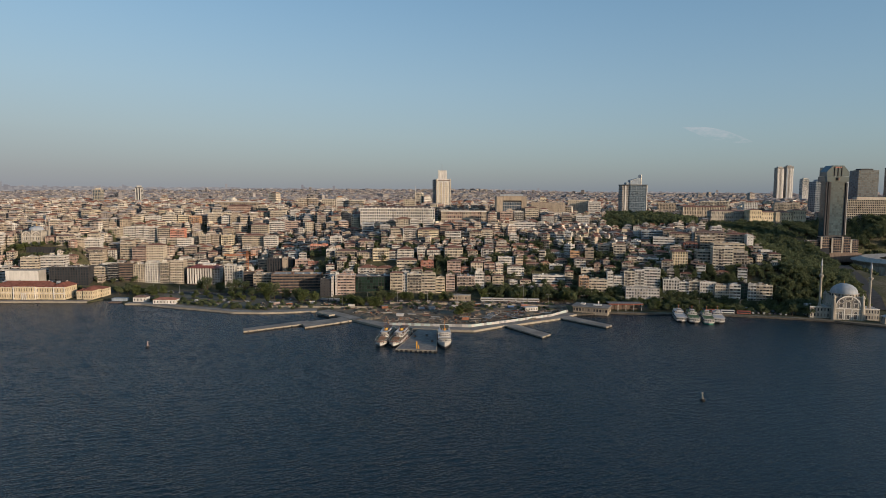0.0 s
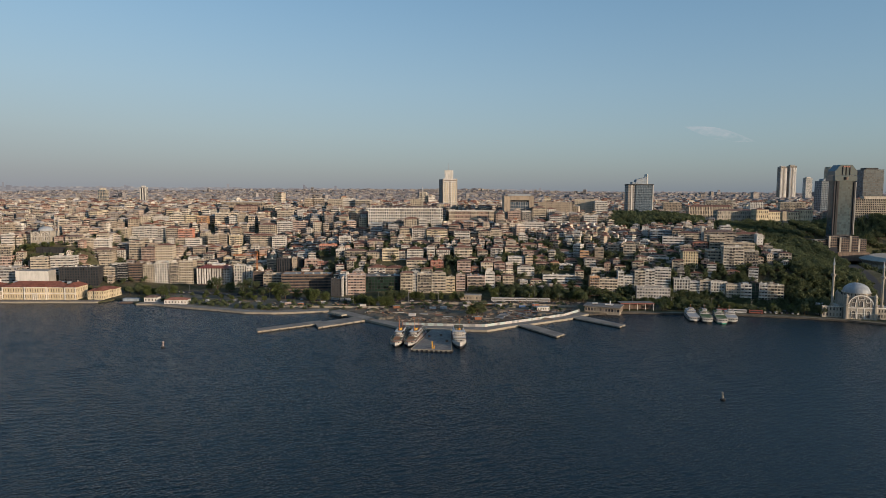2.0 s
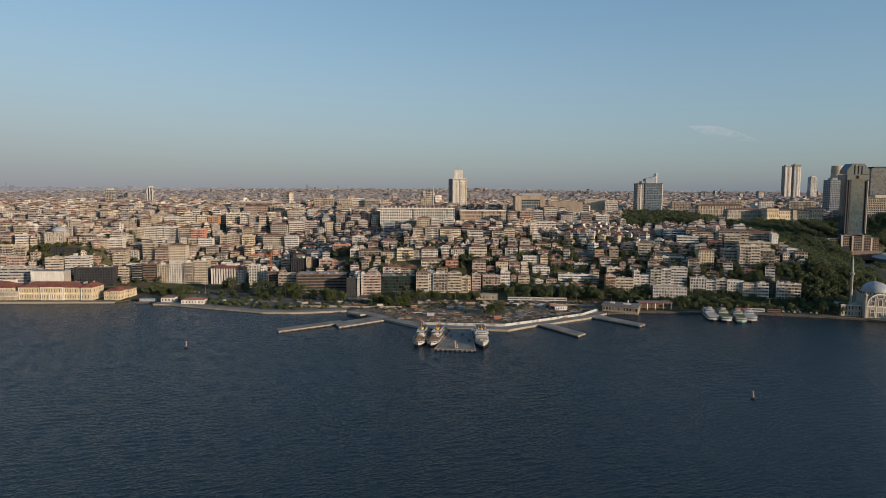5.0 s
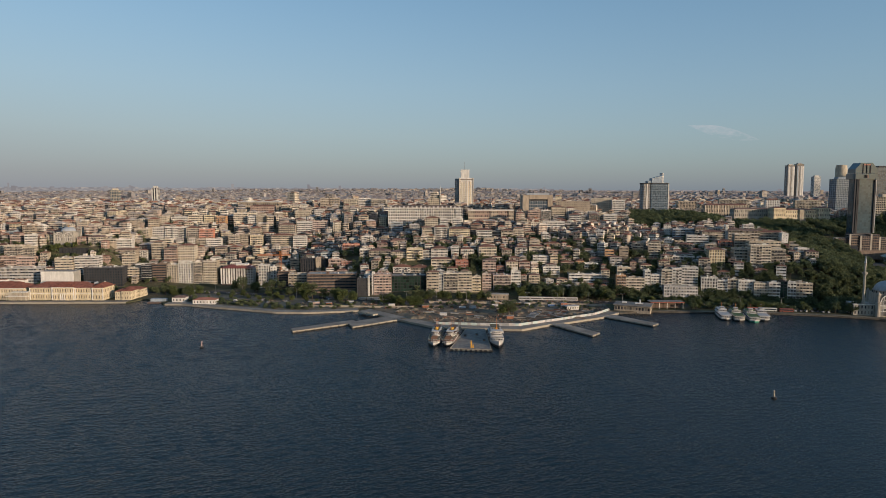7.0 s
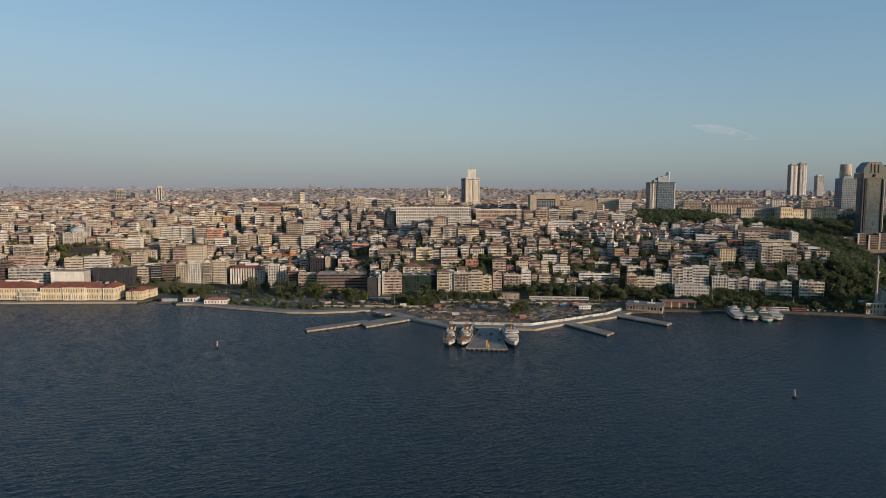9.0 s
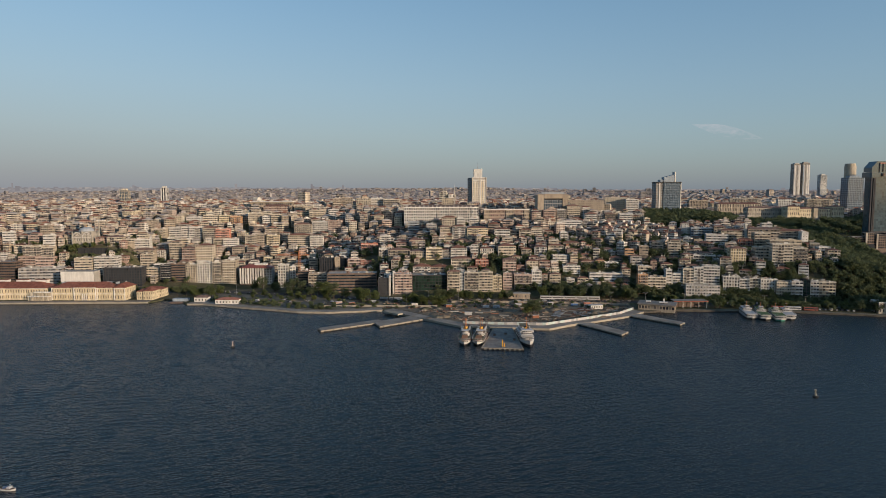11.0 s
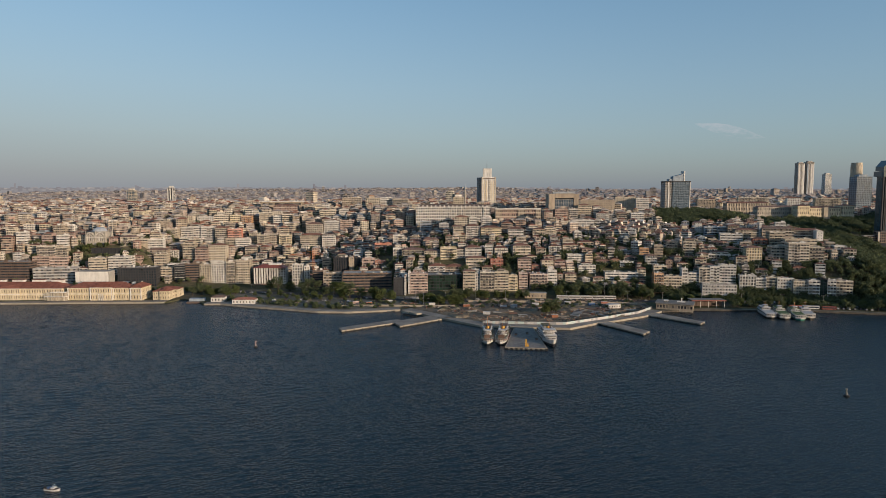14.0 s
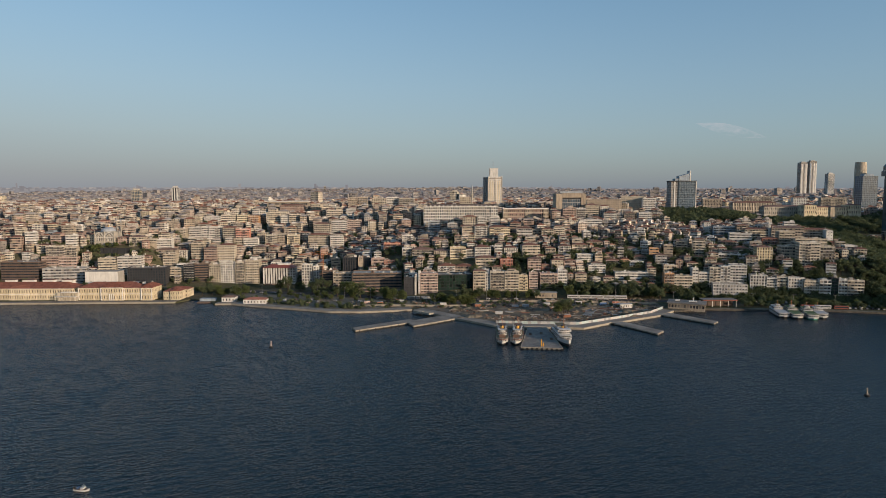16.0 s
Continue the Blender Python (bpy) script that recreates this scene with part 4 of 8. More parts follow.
apartment(109.0, 765, 10.8, 9, 48.9, 54.9, "cream", "tile", style="plain", yaw=0.9)
apartment(71.4, 708, 17.5, 11, 31.4, 39.8, "white", "flat", style="wide", yaw=-1.3)
apartment(125.7, 735, 27.2, 14, 38.5, 44.5, "white", "tile", style="tall", yaw=-5.6)
apartment(80.4, 690, 18.3, 12, 21.8, 29.8, "white", "pent", style="wide", yaw=-3.0)
apartment(59.7, 675, 12.0, 9, 11.4, 23.0, "cream", "tile", style="wide", yaw=-0.2)
apartment(114.5, 676, 34.7, 16, 14.8, 23.5, "white", "flat", style="band", yaw=-4.4)
apartment(136.5, 678, 9.0, 9, 17.2, 28.2, "cream", "tile", style="wide", yaw=-6.1)
apartment(126.0, 697, 14.8, 9, 26.8, 32.8, "white", "flat", style="wide", yaw=-3.2)
apartment(114.2, 702, 9.3, 9, 29.4, 35.4, "orange", "tile", style="plain", yaw=-4.1)
apartment(101.1, 702, 15.5, 10, 28.1, 34.1, "pink", "tile", style="plain", yaw=-5.3)
apartment(100.7, 715, 12.6, 9, 34.4, 40.4, "pink", "tile", style="plain", yaw=-1.0)
apartment(133.3, 708, 14.4, 11, 31.3, 37.3, "tan", "tile", style="plain", yaw=-5.4)
apartment(148.2, 657, 9.9, 9, 4.7, 24.7, "orange", "flat", style="wide", yaw=-4.0)
apartment(162.7, 657, 18.6, 13, 6.6, 21.8, "cream", "flat", style="wide", yaw=-7.5)
apartment(176.1, 659, 5.8, 9, 10.1, 29.3, "white", "flat", style="wide", yaw=-5.0)
apartment(185.1, 658, 11.1, 9, 11.0, 25.2, "white", "flat", style="plain", yaw=-5.7)
apartment(195.1, 655, 11.0, 9, 10.6, 31.0, "cream", "flat", style="wide", yaw=-10.9)
apartment(204.8, 653, 9.8, 9, 11.0, 32.4, "white", "flat", style="plain", yaw=-7.0)
apartment(217.6, 652, 16.1, 14, 13.1, 33.7, "white", "flat", style="wide", yaw=-14.1)
# grey plaster chosen for the bluish shade that lies over this block
apartment(204.4, 640, 33.0, 10, 2.7, 15.6, "grey", "flat", style="plain", yaw=-9.7)
apartment(167.8, 700, 14.2, 10, 30.3, 36.3, "tan", "tile", style="wide", yaw=-2.7)
apartment(181.5, 698, 12.9, 10, 32.4, 38.4, "grey", "tile", style="wide", yaw=-8.7)
apartment(194.5, 694, 15.3, 12, 32.2, 38.2, "tan", "tile", style="wide", yaw=-5.4)
apartment(206.9, 690, 12.2, 9, 35.1, 42.9, "cream", "tile", style="wide", yaw=-9.5)
apartment(223.4, 686, 23.0, 14, 35.9, 42.1, "white", "pent", style="wide", yaw=-14.0)
apartment(157.1, 680, 13.8, 11, 21.0, 30.4, "cream", "flat", style="plain", yaw=-4.2)
apartment(207.0, 774, 17.7, 14, 49.0, 55.0, "white", "tile", style="wide", yaw=-32.2)
apartment(190.2, 765, 8.8, 9, 44.8, 50.8, "grey", "flat", style="plain", yaw=-31.7)
apartment(177.7, 750, 12.6, 9, 41.9, 47.9, "white", "flat", style="plain", yaw=-37.1)
apartment(201.5, 745, 16.4, 12, 41.7, 47.7, "grey", "tile", style="plain", yaw=-39.7)
apartment(227.5, 755, 15.3, 10, 47.9, 55.6, "cream", "tile", style="tall", yaw=-33.8)
apartment(245.1, 800, 7.7, 9, 53.1, 71.8, "white", "tile", style="blank", yaw=-15.8)
apartment(222.4, 722, 12.1, 9, 42.5, 48.9, "white", "tile", style="blank", yaw=-32.4)
apartment(262.2, 780, 32.9, 16, 51.4, 66.4, "bluegrey", "flat", style="wide", yaw=-15.4)
apartment(257.6, 735, 23.9, 16, 45.9, 61.1, "white", "flat", style="band", yaw=-16.9)
apartment(237.0, 725, 13.4, 10, 43.4, 52.6, "tan", "tile", style="wide", yaw=-40.9)
apartment(243.3, 700, 15.4, 12, 39.6, 47.7, "tan", "tile", style="wide", yaw=-9.8)
apartment(205.1, 860, 16.6, 13, 59.0, 65.0, "grey", "flat", style="plain", yaw=-30.5)
apartment(220.8, 850, 17.2, 12, 58.5, 65.6, "tan", "flat", style="wide", yaw=-33.1)
apartment(233.9, 840, 14.8, 9, 57.3, 63.8, "grey", "tile", style="plain", yaw=-34.2)
apartment(232.3, 800, 15.5, 11, 52.9, 61.0, "pink", "tile", style="plain", yaw=-34.7)
apartment(226.2, 1060, 34.4, 18, 73.1, 101.8, "cream", "flat", style="blank", yaw=-14.3)
apartment(248.4, 1040, 20.0, 15, 73.0, 99.2, "white", "flat", style="wide", yaw=-7.6)
apartment(167.3, 1010, 53.1, 20, 72.2, 97.7, "tan", "flat", style="blank", yaw=-10.9)
apartment(234.6, 643, 15.9, 12, 8.4, 24.3, "white", "flat", style="grid", yaw=-12.7)
apartment(246.6, 640, 10.2, 9, 8.0, 21.8, "white", "flat", style="wide", yaw=-8.5)
apartment(257.5, 640, 11.3, 9, 10.6, 23.0, "cream", "flat", style="wide", yaw=-15.3)
apartment(268.9, 635, 15.7, 10, 9.4, 22.5, "white", "flat", style="plain", yaw=-11.1)
apartment(280.8, 628, 14.4, 11, 6.6, 20.6, "cream", "flat", style="plain", yaw=-13.5)
apartment(291.3, 624, 10.5, 9, 6.0, 21.8, "white", "flat", style="wide", yaw=-13.6)
apartment(299.4, 622, 6.6, 9, 6.5, 23.8, "dark", "flat", style="curtain", yaw=-13.5)
apartment(306.4, 620, 8.2, 9, 6.7, 22.4, "white", "flat", style="wide", yaw=-12.7)
apartment(317.0, 617, 14.7, 12, 6.9, 22.2, "cream", "flat", style="wide", yaw=-13.8)
apartment(337.8, 632, 8.9, 9, 17.0, 23.0, "cream", "flat", style="plain", yaw=-16.6)
apartment(328.2, 648, 20.6, 13, 25.9, 31.9, "cream", "flat", style="wide", yaw=-11.1)
apartment(251.1, 666, 15.3, 14, 33.3, 51.3, "yellow", "tile", style="tall", yaw=-9.5)
apartment(278.5, 668, 15.9, 15, 35.5, 51.7, "cream", "flat", style="wide", yaw=-10.6)
apartment(290.2, 652, 19.5, 15, 33.0, 56.6, "cream", "flat", style="wide", yaw=-12.4)
apartment(306.9, 649, 13.7, 13, 33.4, 52.8, "cream", "flat", style="wide", yaw=-12.9)
apartment(298.7, 712, 16.3, 14, 44.3, 64.5, "cream", "flat", style="wide", yaw=-11.2)
apartment(313.4, 690, 32.2, 14, 41.4, 57.9, "cream", "flat", style="band", yaw=-8.9)
apartment(311.5, 735, 33.6, 12, 48.1, 67.7, "tan", "tile", style="plain", yaw=-16.3)
apartment(341.0, 728, 30.1, 12, 48.0, 66.1, "tan", "tile", style="plain", yaw=-17.3)
apartment(348.3, 715, 6.9, 12, 46.2, 65.0, "white", "flat", style="blank", yaw=-10.8)
apartment(280.8, 745, 26.8, 12, 48.2, 65.7, "cream", "tile", style="plain", yaw=-8.2)
apartment(294.1, 742, 2.6, 4, 48.3, 72.6, "white", "flat", style="blank", yaw=-12.4)
apartment(276.0, 770, 13.5, 9, 50.8, 69.1, "tan", "tile", style="plain", yaw=-10.2)
apartment(281.7, 716, 15.1, 10, 44.0, 57.2, "coral", "tile", style="plain", yaw=-14.7)
apartment(573.4, 1180, 23.7, 15, 67.2, 99.0, "white", "tile", style="tall", yaw=-13.1)
apartment(678.6, 1250, 44.8, 20, 70.0, 97.0, "cream", "flat", style="plain", yaw=-15.9)
apartment(570.3, 1330, 58.2, 20, 72.3, 99.0, "cream", "flat", style="plain", yaw=-16.7)
apartment(451.4, 1277, 34.7, 24, 71.1, 95.0, "tan", "flat", style="grid", yaw=-12.1)
apartment(510.4, 880, 15.5, 12, 20.9, 47.0, "brown", "flat", style="plain", yaw=-16.0)

# ---- landmark buildings ----
def hall(ob, x, y, w, d, z0, z1, mat, cols, floors, side, name="wall", sink=4.0, flat=True, base=None, **kw):
    """A walled block with windows as two parts of ob, its front centre at (x, y) in ob's own frame."""
    wall, glass = Geo(), Geo()
    shell(wall, glass, w, d, z0, z1, floors, mat, cols, side, sink=sink, base=base, **kw)
    if flat:
        wall.face([(-w / 2, 0, z1), (w / 2, 0, z1), (w / 2, d, z1), (-w / 2, d, z1)], "concrete")
    a = part(name, wall, ob)
    b = part("glazing", glass, a, kind="stuff")
    a.location = (x, y, 0)
    return a


def piece(ob, name, mat, *boxes, label=""):
    for x0, x1, y0, y1, z0, z1 in boxes:
        g = Geo()
        g.box(x0, x1, y0, y1, z0, z1, mat)
        part(name, g, ob, label)


def claim(x0, x1, y0, y1):
    TAKEN.append((x0, x1, y0, y1))


def hipped(ob, x0, x1, y0, y1, z, rise, mat="tile", over=0.6, name="roof"):
    g = Geo()
    g.hip(x0, x1, y0, y1, z, rise, mat, over)
    return part(name, g, ob)


def academy():
    """The waterside academy: bays that step in and out, under red hipped roofs."""
    win = dict(ww=0.40, wh=0.5, sill=0.24, deep=0.3, glaze="paleglass")
    ob = thing("academy_building", pose(-422, 639, 1.6), "long cream waterside academy with red hipped tile roofs", "building", "waterside academy")
    claim(-462, -382, 630, 665)
    for x0, x1, y, h, cols in ((-38.5, -15, 0, 12.6, 9), (-15, 8, -1.5, 13.0, 9), (8, 26, 0, 12.6, 7), (26, 37.5, -1.2, 12.6, 4)):
        w = x1 - x0
        hall(ob, (x0 + x1) / 2, y, w - 0.02, 22, 0, h, "ochre", cols, 2, 7, **win)
        piece(ob, "cornice", "trim", (x0 - 0.3, x1 + 0.3, y - 0.5, y - 0.02, h - 0.55, h + 0.02))
        piece(ob, "string_course", "trim", (x0, x1, y - 0.3, y - 0.02, h / 2 - 0.3, h / 2 + 0.25))
        for x in (x0 + 0.5, x1 - 0.5):
            piece(ob, "corner_pilaster", "trim", (x - 0.45, x + 0.45, y - 0.2, y - 0.01, 0.1, h - 0.57))
    hipped(ob, -38.5, 26, -0.4, 22, 12.64, 4.8, "red_tile", 0.9)
    hipped(ob, -15, 8, -1.7, 13, 13.1, 4.6, "red_tile", 0.5, "gable_roof")
    hipped(ob, 25, 37.5, -1.3, 22, 12.7, 4.0, "red_tile", 0.7, "end_roof")
    for x in (-5.5, -3.5, -1.5):
        g = Geo()
        g.lathe(x, -2.2, [(0.5, 0), (0.45, 0.3), (0.42, 5.8), (0.6, 6.2)], "trim", 10)
        part("column", g, ob)
    for x, w in ((-29, 5), (-10, 6), (17, 5), (21, 2.5)):
        piece(ob, "skylight", "lead", (x - w, x + w, 11, 16, 14.5, 16.8))
    for x in (-33, -18, 12, 31):
        piece(ob, "chimney", "concrete", (x - 0.6, x + 0.6, 14, 15.2, 13.5, 17.6))
    back = thing("academy_wing", pose(-367, 657, 1.6), "cream rear wing of the waterside academy under a red roof", "building", "waterside academy")
    claim(-380, -352, 652, 676)
    hall(back, 0, 0, 22, 16, 0, 8.0, "ochre", 7, 2, 5, **win)
    hipped(back, -11, 11, 0, 16, 8.0, 2.6, "red_tile")
    pav = thing("academy_pavilion", pose(-366, 640, 1.6), "small cream two-storey pavilion with a red hipped roof", "building", "waterside academy")
    claim(-377, -352, 636, 656)
    hall(pav, -5, 1.6, 7.5, 12, 0, 8.2, "ochre", 3, 2, 4, **win)
    hipped(pav, -8.7, -1.2, 1.6, 13.6, 8.2, 2.0, "red_tile")
    hall(pav, 3.8, 0, 10, 15, 0, 8.8, "ochre", 4, 2, 5, **win)
    hipped(pav, -1.2, 8.8, 0, 15, 8.85, 2.8, "red_tile")
    left = thing("academy_building", pose(-514, 641, 1.6), "cream academy block with a long red roof and white skylights", "building", "waterside academy")
    claim(-585, -464, 634, 668)
    for x0, x1, y, cols in ((-68, -18, 0, 19), (-18, 4, -1.2, 9), (4, 28, 0, 9), (28, 47, -0.8, 7)):
        w = x1 - x0
        hall(left, (x0 + x1) / 2, y, w - 0.02, 22, 0, 11.8, "ochre", cols, 2, 6, **win)
        piece(left, "cornice", "trim", (x0 - 0.3, x1 + 0.3, y - 0.45, y - 0.02, 11.3, 11.82))
        piece(left, "string_course", "trim", (x0, x1, y - 0.28, y - 0.02, 5.6, 6.1))
    hipped(left, -68, 47, -0.6, 22, 11.86, 5.4, "red_tile", 0.9)
    hipped(left, -18, 4, -1.3, 9, 11.95, 3.2, "red_tile", 0.4, "gable_roof")
    for x, w in ((-50, 6), (-26, 5), (-7, 6), (14, 6), (34, 6)):
        piece(left, "skylight", "trim", (x - w, x + w, 13, 17.5, 14.0, 18.6))
        piece(left, "skylight_roof", "tile", (x - w - 0.4, x + w + 0.4, 12.6, 17.9, 18.61, 19.0))
    arc = thing("garden_arcade", pose(-470, 633, 1.6), "low curved cream arcade with columns on the quay", "building")
    piece(arc, "back_wall", "cream", (-11, 10, 4, 4.6, -0.4, 8.2))
    piece(arc, "cornice", "trim", (-11.3, 10.3, -0.2, 5, 3.9, 4.6))
    piece(arc, "upper_cornice", "trim", (-5.5, 10.3, 0.9, 5, 8.2, 8.9))
    for i in range(9):
        g = Geo()
        g.lathe(-10.5 + i * 2.5, 0.3, [(0.45, -0.4), (0.36, 0.4), (0.33, 3.4), (0.5, 3.9)], "cream", 8)
        part("column", g, arc)
    for i in range(6):
        g = Geo()
        g.lathe(-4.5 + i * 2.8, 1.5, [(0.4, 4.6), (0.33, 5.0), (0.3, 7.7), (0.45, 8.2)], "cream", 8)
        part("column", g, arc)


academy()


def hoarding_block():
    ob = thing("wrapped_building", pose(-471.5, 704, 3.0), "building wrapped in plain white sheeting beside the road", "building")
    claim(-493, -450, 702, 722)
    g = Geo()
    n = 56
    rim = [(-18.5 + 37 * i / n, -0.14 + 0.05 * (i % 3 - 1) * (i % 2)) for i in range(n + 1)] + [(18.5, 0), (-18.5, 0)]
    g.prism(rim, 0.2, 19.6, "trim")
    part("sheeting", g, ob, "plain white sheeting")
    g = Geo()
    g.box(-18.5, 18.5, 0.01, 14, -2, 20.0, "concrete")
    part("wall", g, ob)


hoarding_block()


def red_roof_office():
    ob = thing("office_building", pose(-282, 739, 4.0), "office block with white fins and a bright red roof", "building")
    claim(-300, -264, 737, 760)
    hall(ob, -3.7, 0, 27, 16, 0, 18.5, "brown", 9, 5, 6, ww=0.96, wh=0.8, sill=0.1)
    for i in range(10):
        piece(ob, "fin", "white", (-17.2 + i * 3.0 - 0.75, -17.2 + i * 3.0 + 0.75, -1.1, -0.02, 0, 18.5))
    hall(ob, 14.3, 3, 9, 12, 0, 18.0, "white", 3, 6, 4, ww=0.6, wh=0.5)
    g = Geo()
    g.hip(-18, 19, -1.5, 16, 18.55, 3.6, "red", 0.6)
    part("roof", g, ob, "bright red metal roof")
    piece(ob, "roof_plant", "white", (-2, 12, 5, 11, 20.5, 23.4))


red_roof_office()


def minaret(ob, x, y, z0, z1, r, mat="stone"):
    h = z1 - z0
    g = Geo()
    g.lathe(x, y, [(r * 1.5, z0), (r * 1.5, z0 + h * 0.08), (r, z0 + h * 0.13), (r * 0.92, z0 + h * 0.60), (r * 1.1, z0 + h * 0.62)], mat, 14)
    m = part("minaret_shaft", g, ob)
    g = Geo()
    g.lathe(x, y, [(r * 1.1, z0 + h * 0.62), (r * 1.9, z0 + h * 0.645), (r * 1.9, z0 + h * 0.675), (r * 0.8, z0 + h * 0.677)], mat, 14)
    part("minaret_balcony", g, ob)
    g = Geo()
    g.lathe(x, y, [(r * 0.78, z0 + h * 0.677), (r * 0.74, z0 + h * 0.84), (r * 0.95, z0 + h * 0.85)], mat, 14)
    part("minaret_turret", g, ob)
    g = Geo()
    g.lathe(x, y, [(r * 0.95, z0 + h * 0.85), (r * 0.45, z0 + h * 0.93), (r * 0.08, z0 + h * 0.985), (0.02, z1)], "lead", 14)
    part("minaret_spire", g, ob, "lead covered spire")


def dome(ob, x, y, z, r, rise, mat="lead", drum=0.0, drum_mat="stone"):
    if drum:
        g = Geo()
        g.lathe(x, y, [(r * 1.04, z - drum), (r * 1.04, z - 0.3), (r * 1.1, z - 0.25), (r * 1.1, z)], drum_mat, 32)
        part("drum", g, ob)
    g = Geo()
    prof = [(r * math.cos(a), z + rise * math.sin(a)) for a in [math.pi / 2 * i / 10 for i in range(10)]]
    g.lathe(x, y, prof + [(0.25, z + rise * 0.995)], mat, 32)
    part("dome", g, ob, "grey lead dome", smooth=True)
    g = Geo()
    g.lathe(x, y, [(0.3, z + rise * 0.99), (0.45, z + rise + 0.6), (0.12, z + rise + 1.2), (0.3, z + rise + 1.8), (0.03, z + rise + 3.2)], "funnel", 8)
    part("finial", g, ob)


def arch_window(ob, x, y, z, w, h, round_top=True, name="arched_window"):
    g = Geo()
    pts = [(x - w / 2, z), (x + w / 2, z)]
    if round_top:
        pts += [(x + w / 2 * math.cos(a), z + h - w / 2 + w / 2 * math.sin(a)) for a in [math.pi * i / 8 for i in range(9)]]
    else:
        pts += [(x + w / 2, z + h), (x - w / 2, z + h)]
    n = len(pts)
    g.solid([(a, y + 0.3, b) for a, b in pts], [tuple(range(n))], "glass")
    ring = [(x + (a - x) * 1.22, z + (b - z) * 1.06 - 0.15) for a, b in pts]
    g.solid([(a, y - 0.12, b) for a, b in pts] + [(a, y - 0.12, b) for a, b in ring] + [(a, y + 0.3, b) for a, b in pts], [(n + i, n + (i + 1) % n, (i + 1) % n, i) for i in range(n)] + [(i, (i + 1) % n, 2 * n + (i + 1) % n, 2 * n + i) for i in range(n)], "trim")
    part(name, g, ob)


def great_arch(ob, x, y, z, r, mat, rise=0.62):
    """The half-round gable over a mosque's front."""
    g = Geo()
    out = [(x + r * math.cos(a), z + r * rise * math.sin(a)) for a in [math.pi * i / 16 for i in range(17)]]
    n = len(out)
    g.solid([(a, y, b) for a, b in out] + [(a, y + 1.6, b) for a, b in out], [tuple(range(n))] + [(i + 1, i, n + i, n + i + 1) for i in range(n - 1)], mat)
    part("gable_arch", g, ob)
    g = Geo()
    inner = [(x + (a - x) * 0.93, z + (b - z) * 0.91) for a, b in out]
    g.solid([(a, y - 0.35, b) for a, b in out] + [(a, y - 0.35, b) for a, b in inner] + [(a, y, b) for a, b in inner], [(i, i + 1, n + i + 1, n + i) for i in range(n - 1)] + [(n + i, n + i + 1, 2 * n + i + 1, 2 * n + i) for i in range(n - 1)], "trim")
    part("arch_moulding", g, ob)


def waterside_mosque():
    """Two storeys under a full half-round gable, corner towers, a broad lead dome, and two minarets on the wings."""
    ob = thing("mosque", pose(359, 553, 1.5, 0, 0, -13), "pale stone waterside mosque with one dome and two slender minarets", "mosque")
    claim(325, 396, 545, 590)
    ob.scale = (0.9, 0.9, 0.9)
    w = 13.4
    g = Geo()
    g.box(-w, w, 0, 26, -2, 13.0, "stone")
    g.box(-w + 1.0, w - 1.0, 1.7, 25, 13.004, 22.5, "stone")
    part("wall", g, ob)
    piece(ob, "cornice", "trim", (-w - 0.3, w + 0.3, -0.35, -0.01, 10.6, 11.4), (-w - 0.2, w + 0.2, -0.25, -0.01, 5.4, 5.8))
    great_arch(ob, 0, 0, 13.0, 11.4, "stone", 0.96)
    for x in (-6.6, 6.6):
        arch_window(ob, x, -0.31, 1.0, 3.2, 7.2)
        arch_window(ob, x, -0.31, 12.2, 3.0, 3.6, False)
    arch_window(ob, 0, -0.31, 0.6, 2.2, 4.4)
    arch_window(ob, 0, -0.36, 11.9, 3.4, 6.2)
    for x in (-6.2, 6.2):
        arch_window(ob, x, -0.36, 16.8, 3.4, 3.4, True, "gable_window")
    arch_window(ob, 0, -0.36, 19.8, 5.0, 2.0, False, "gable_window")
    for x in (-3.3, 3.3):
        piece(ob, "pilaster", "trim", (x - 0.4, x + 0.4, -0.3, -0.02, 0, 10.5))
    for x in (-w + 0.6, w - 0.6):
        for y in (0.6, 25.4):
            g = Geo()
            g.lathe(x, y, [(2.0, -2), (2.0, 13.4), (2.3, 13.6), (2.3, 14.4), (1.6, 14.6), (1.6, 21.0), (2.0, 21.3), (2.0, 21.9), (1.3, 23.4), (0.3, 24.8), (0.05, 26.2)], "stone", 10)
            part("corner_tower", g, ob)
    dome(ob, 0, 13.2, 25.2, 12.0, 9.4, drum=4.0)
    g = Geo()
    for i in range(24):
        a = 2 * math.pi * (i + 0.5) / 24
        g.box(12.6 * math.cos(a) - 0.35, 12.6 * math.cos(a) + 0.35, 13.2 + 12.6 * math.sin(a) - 0.35, 13.2 + 12.6 * math.sin(a) + 0.35, 22.4, 24.6, "glass", a)
    part("drum_glazing", g, ob)
    for x0, x1, y0 in ((-32, -14, 6), (14.2, 29, 4)):
        hall(ob, (x0 + x1) / 2, y0, x1 - x0, 20, 0, 11.0, "stone", 6, 2, 6, "wing_wall", ww=0.45, wh=0.55, sill=0.22)
        piece(ob, "cornice", "trim", (x0 - 0.3, x1 + 0.3, y0 - 0.4, y0 - 0.01, 10.6, 11.3))
    minaret(ob, -22.6, 9, 8, 60, 1.15)
    minaret(ob, 21.5, 9, 8, 58, 1.15)
    gate = thing("quay_kiosk", pose(385, 536, 1.4), "small pale stone kiosk on the quay", "kiosk")
    hall(gate, 0, 0, 9, 6, 0, 6, "stone", 3, 1, 2, ww=0.5, wh=0.6)
    hipped(gate, -4.5, 4.5, 0, 6, 6, 2.0, "lead")


waterside_mosque()


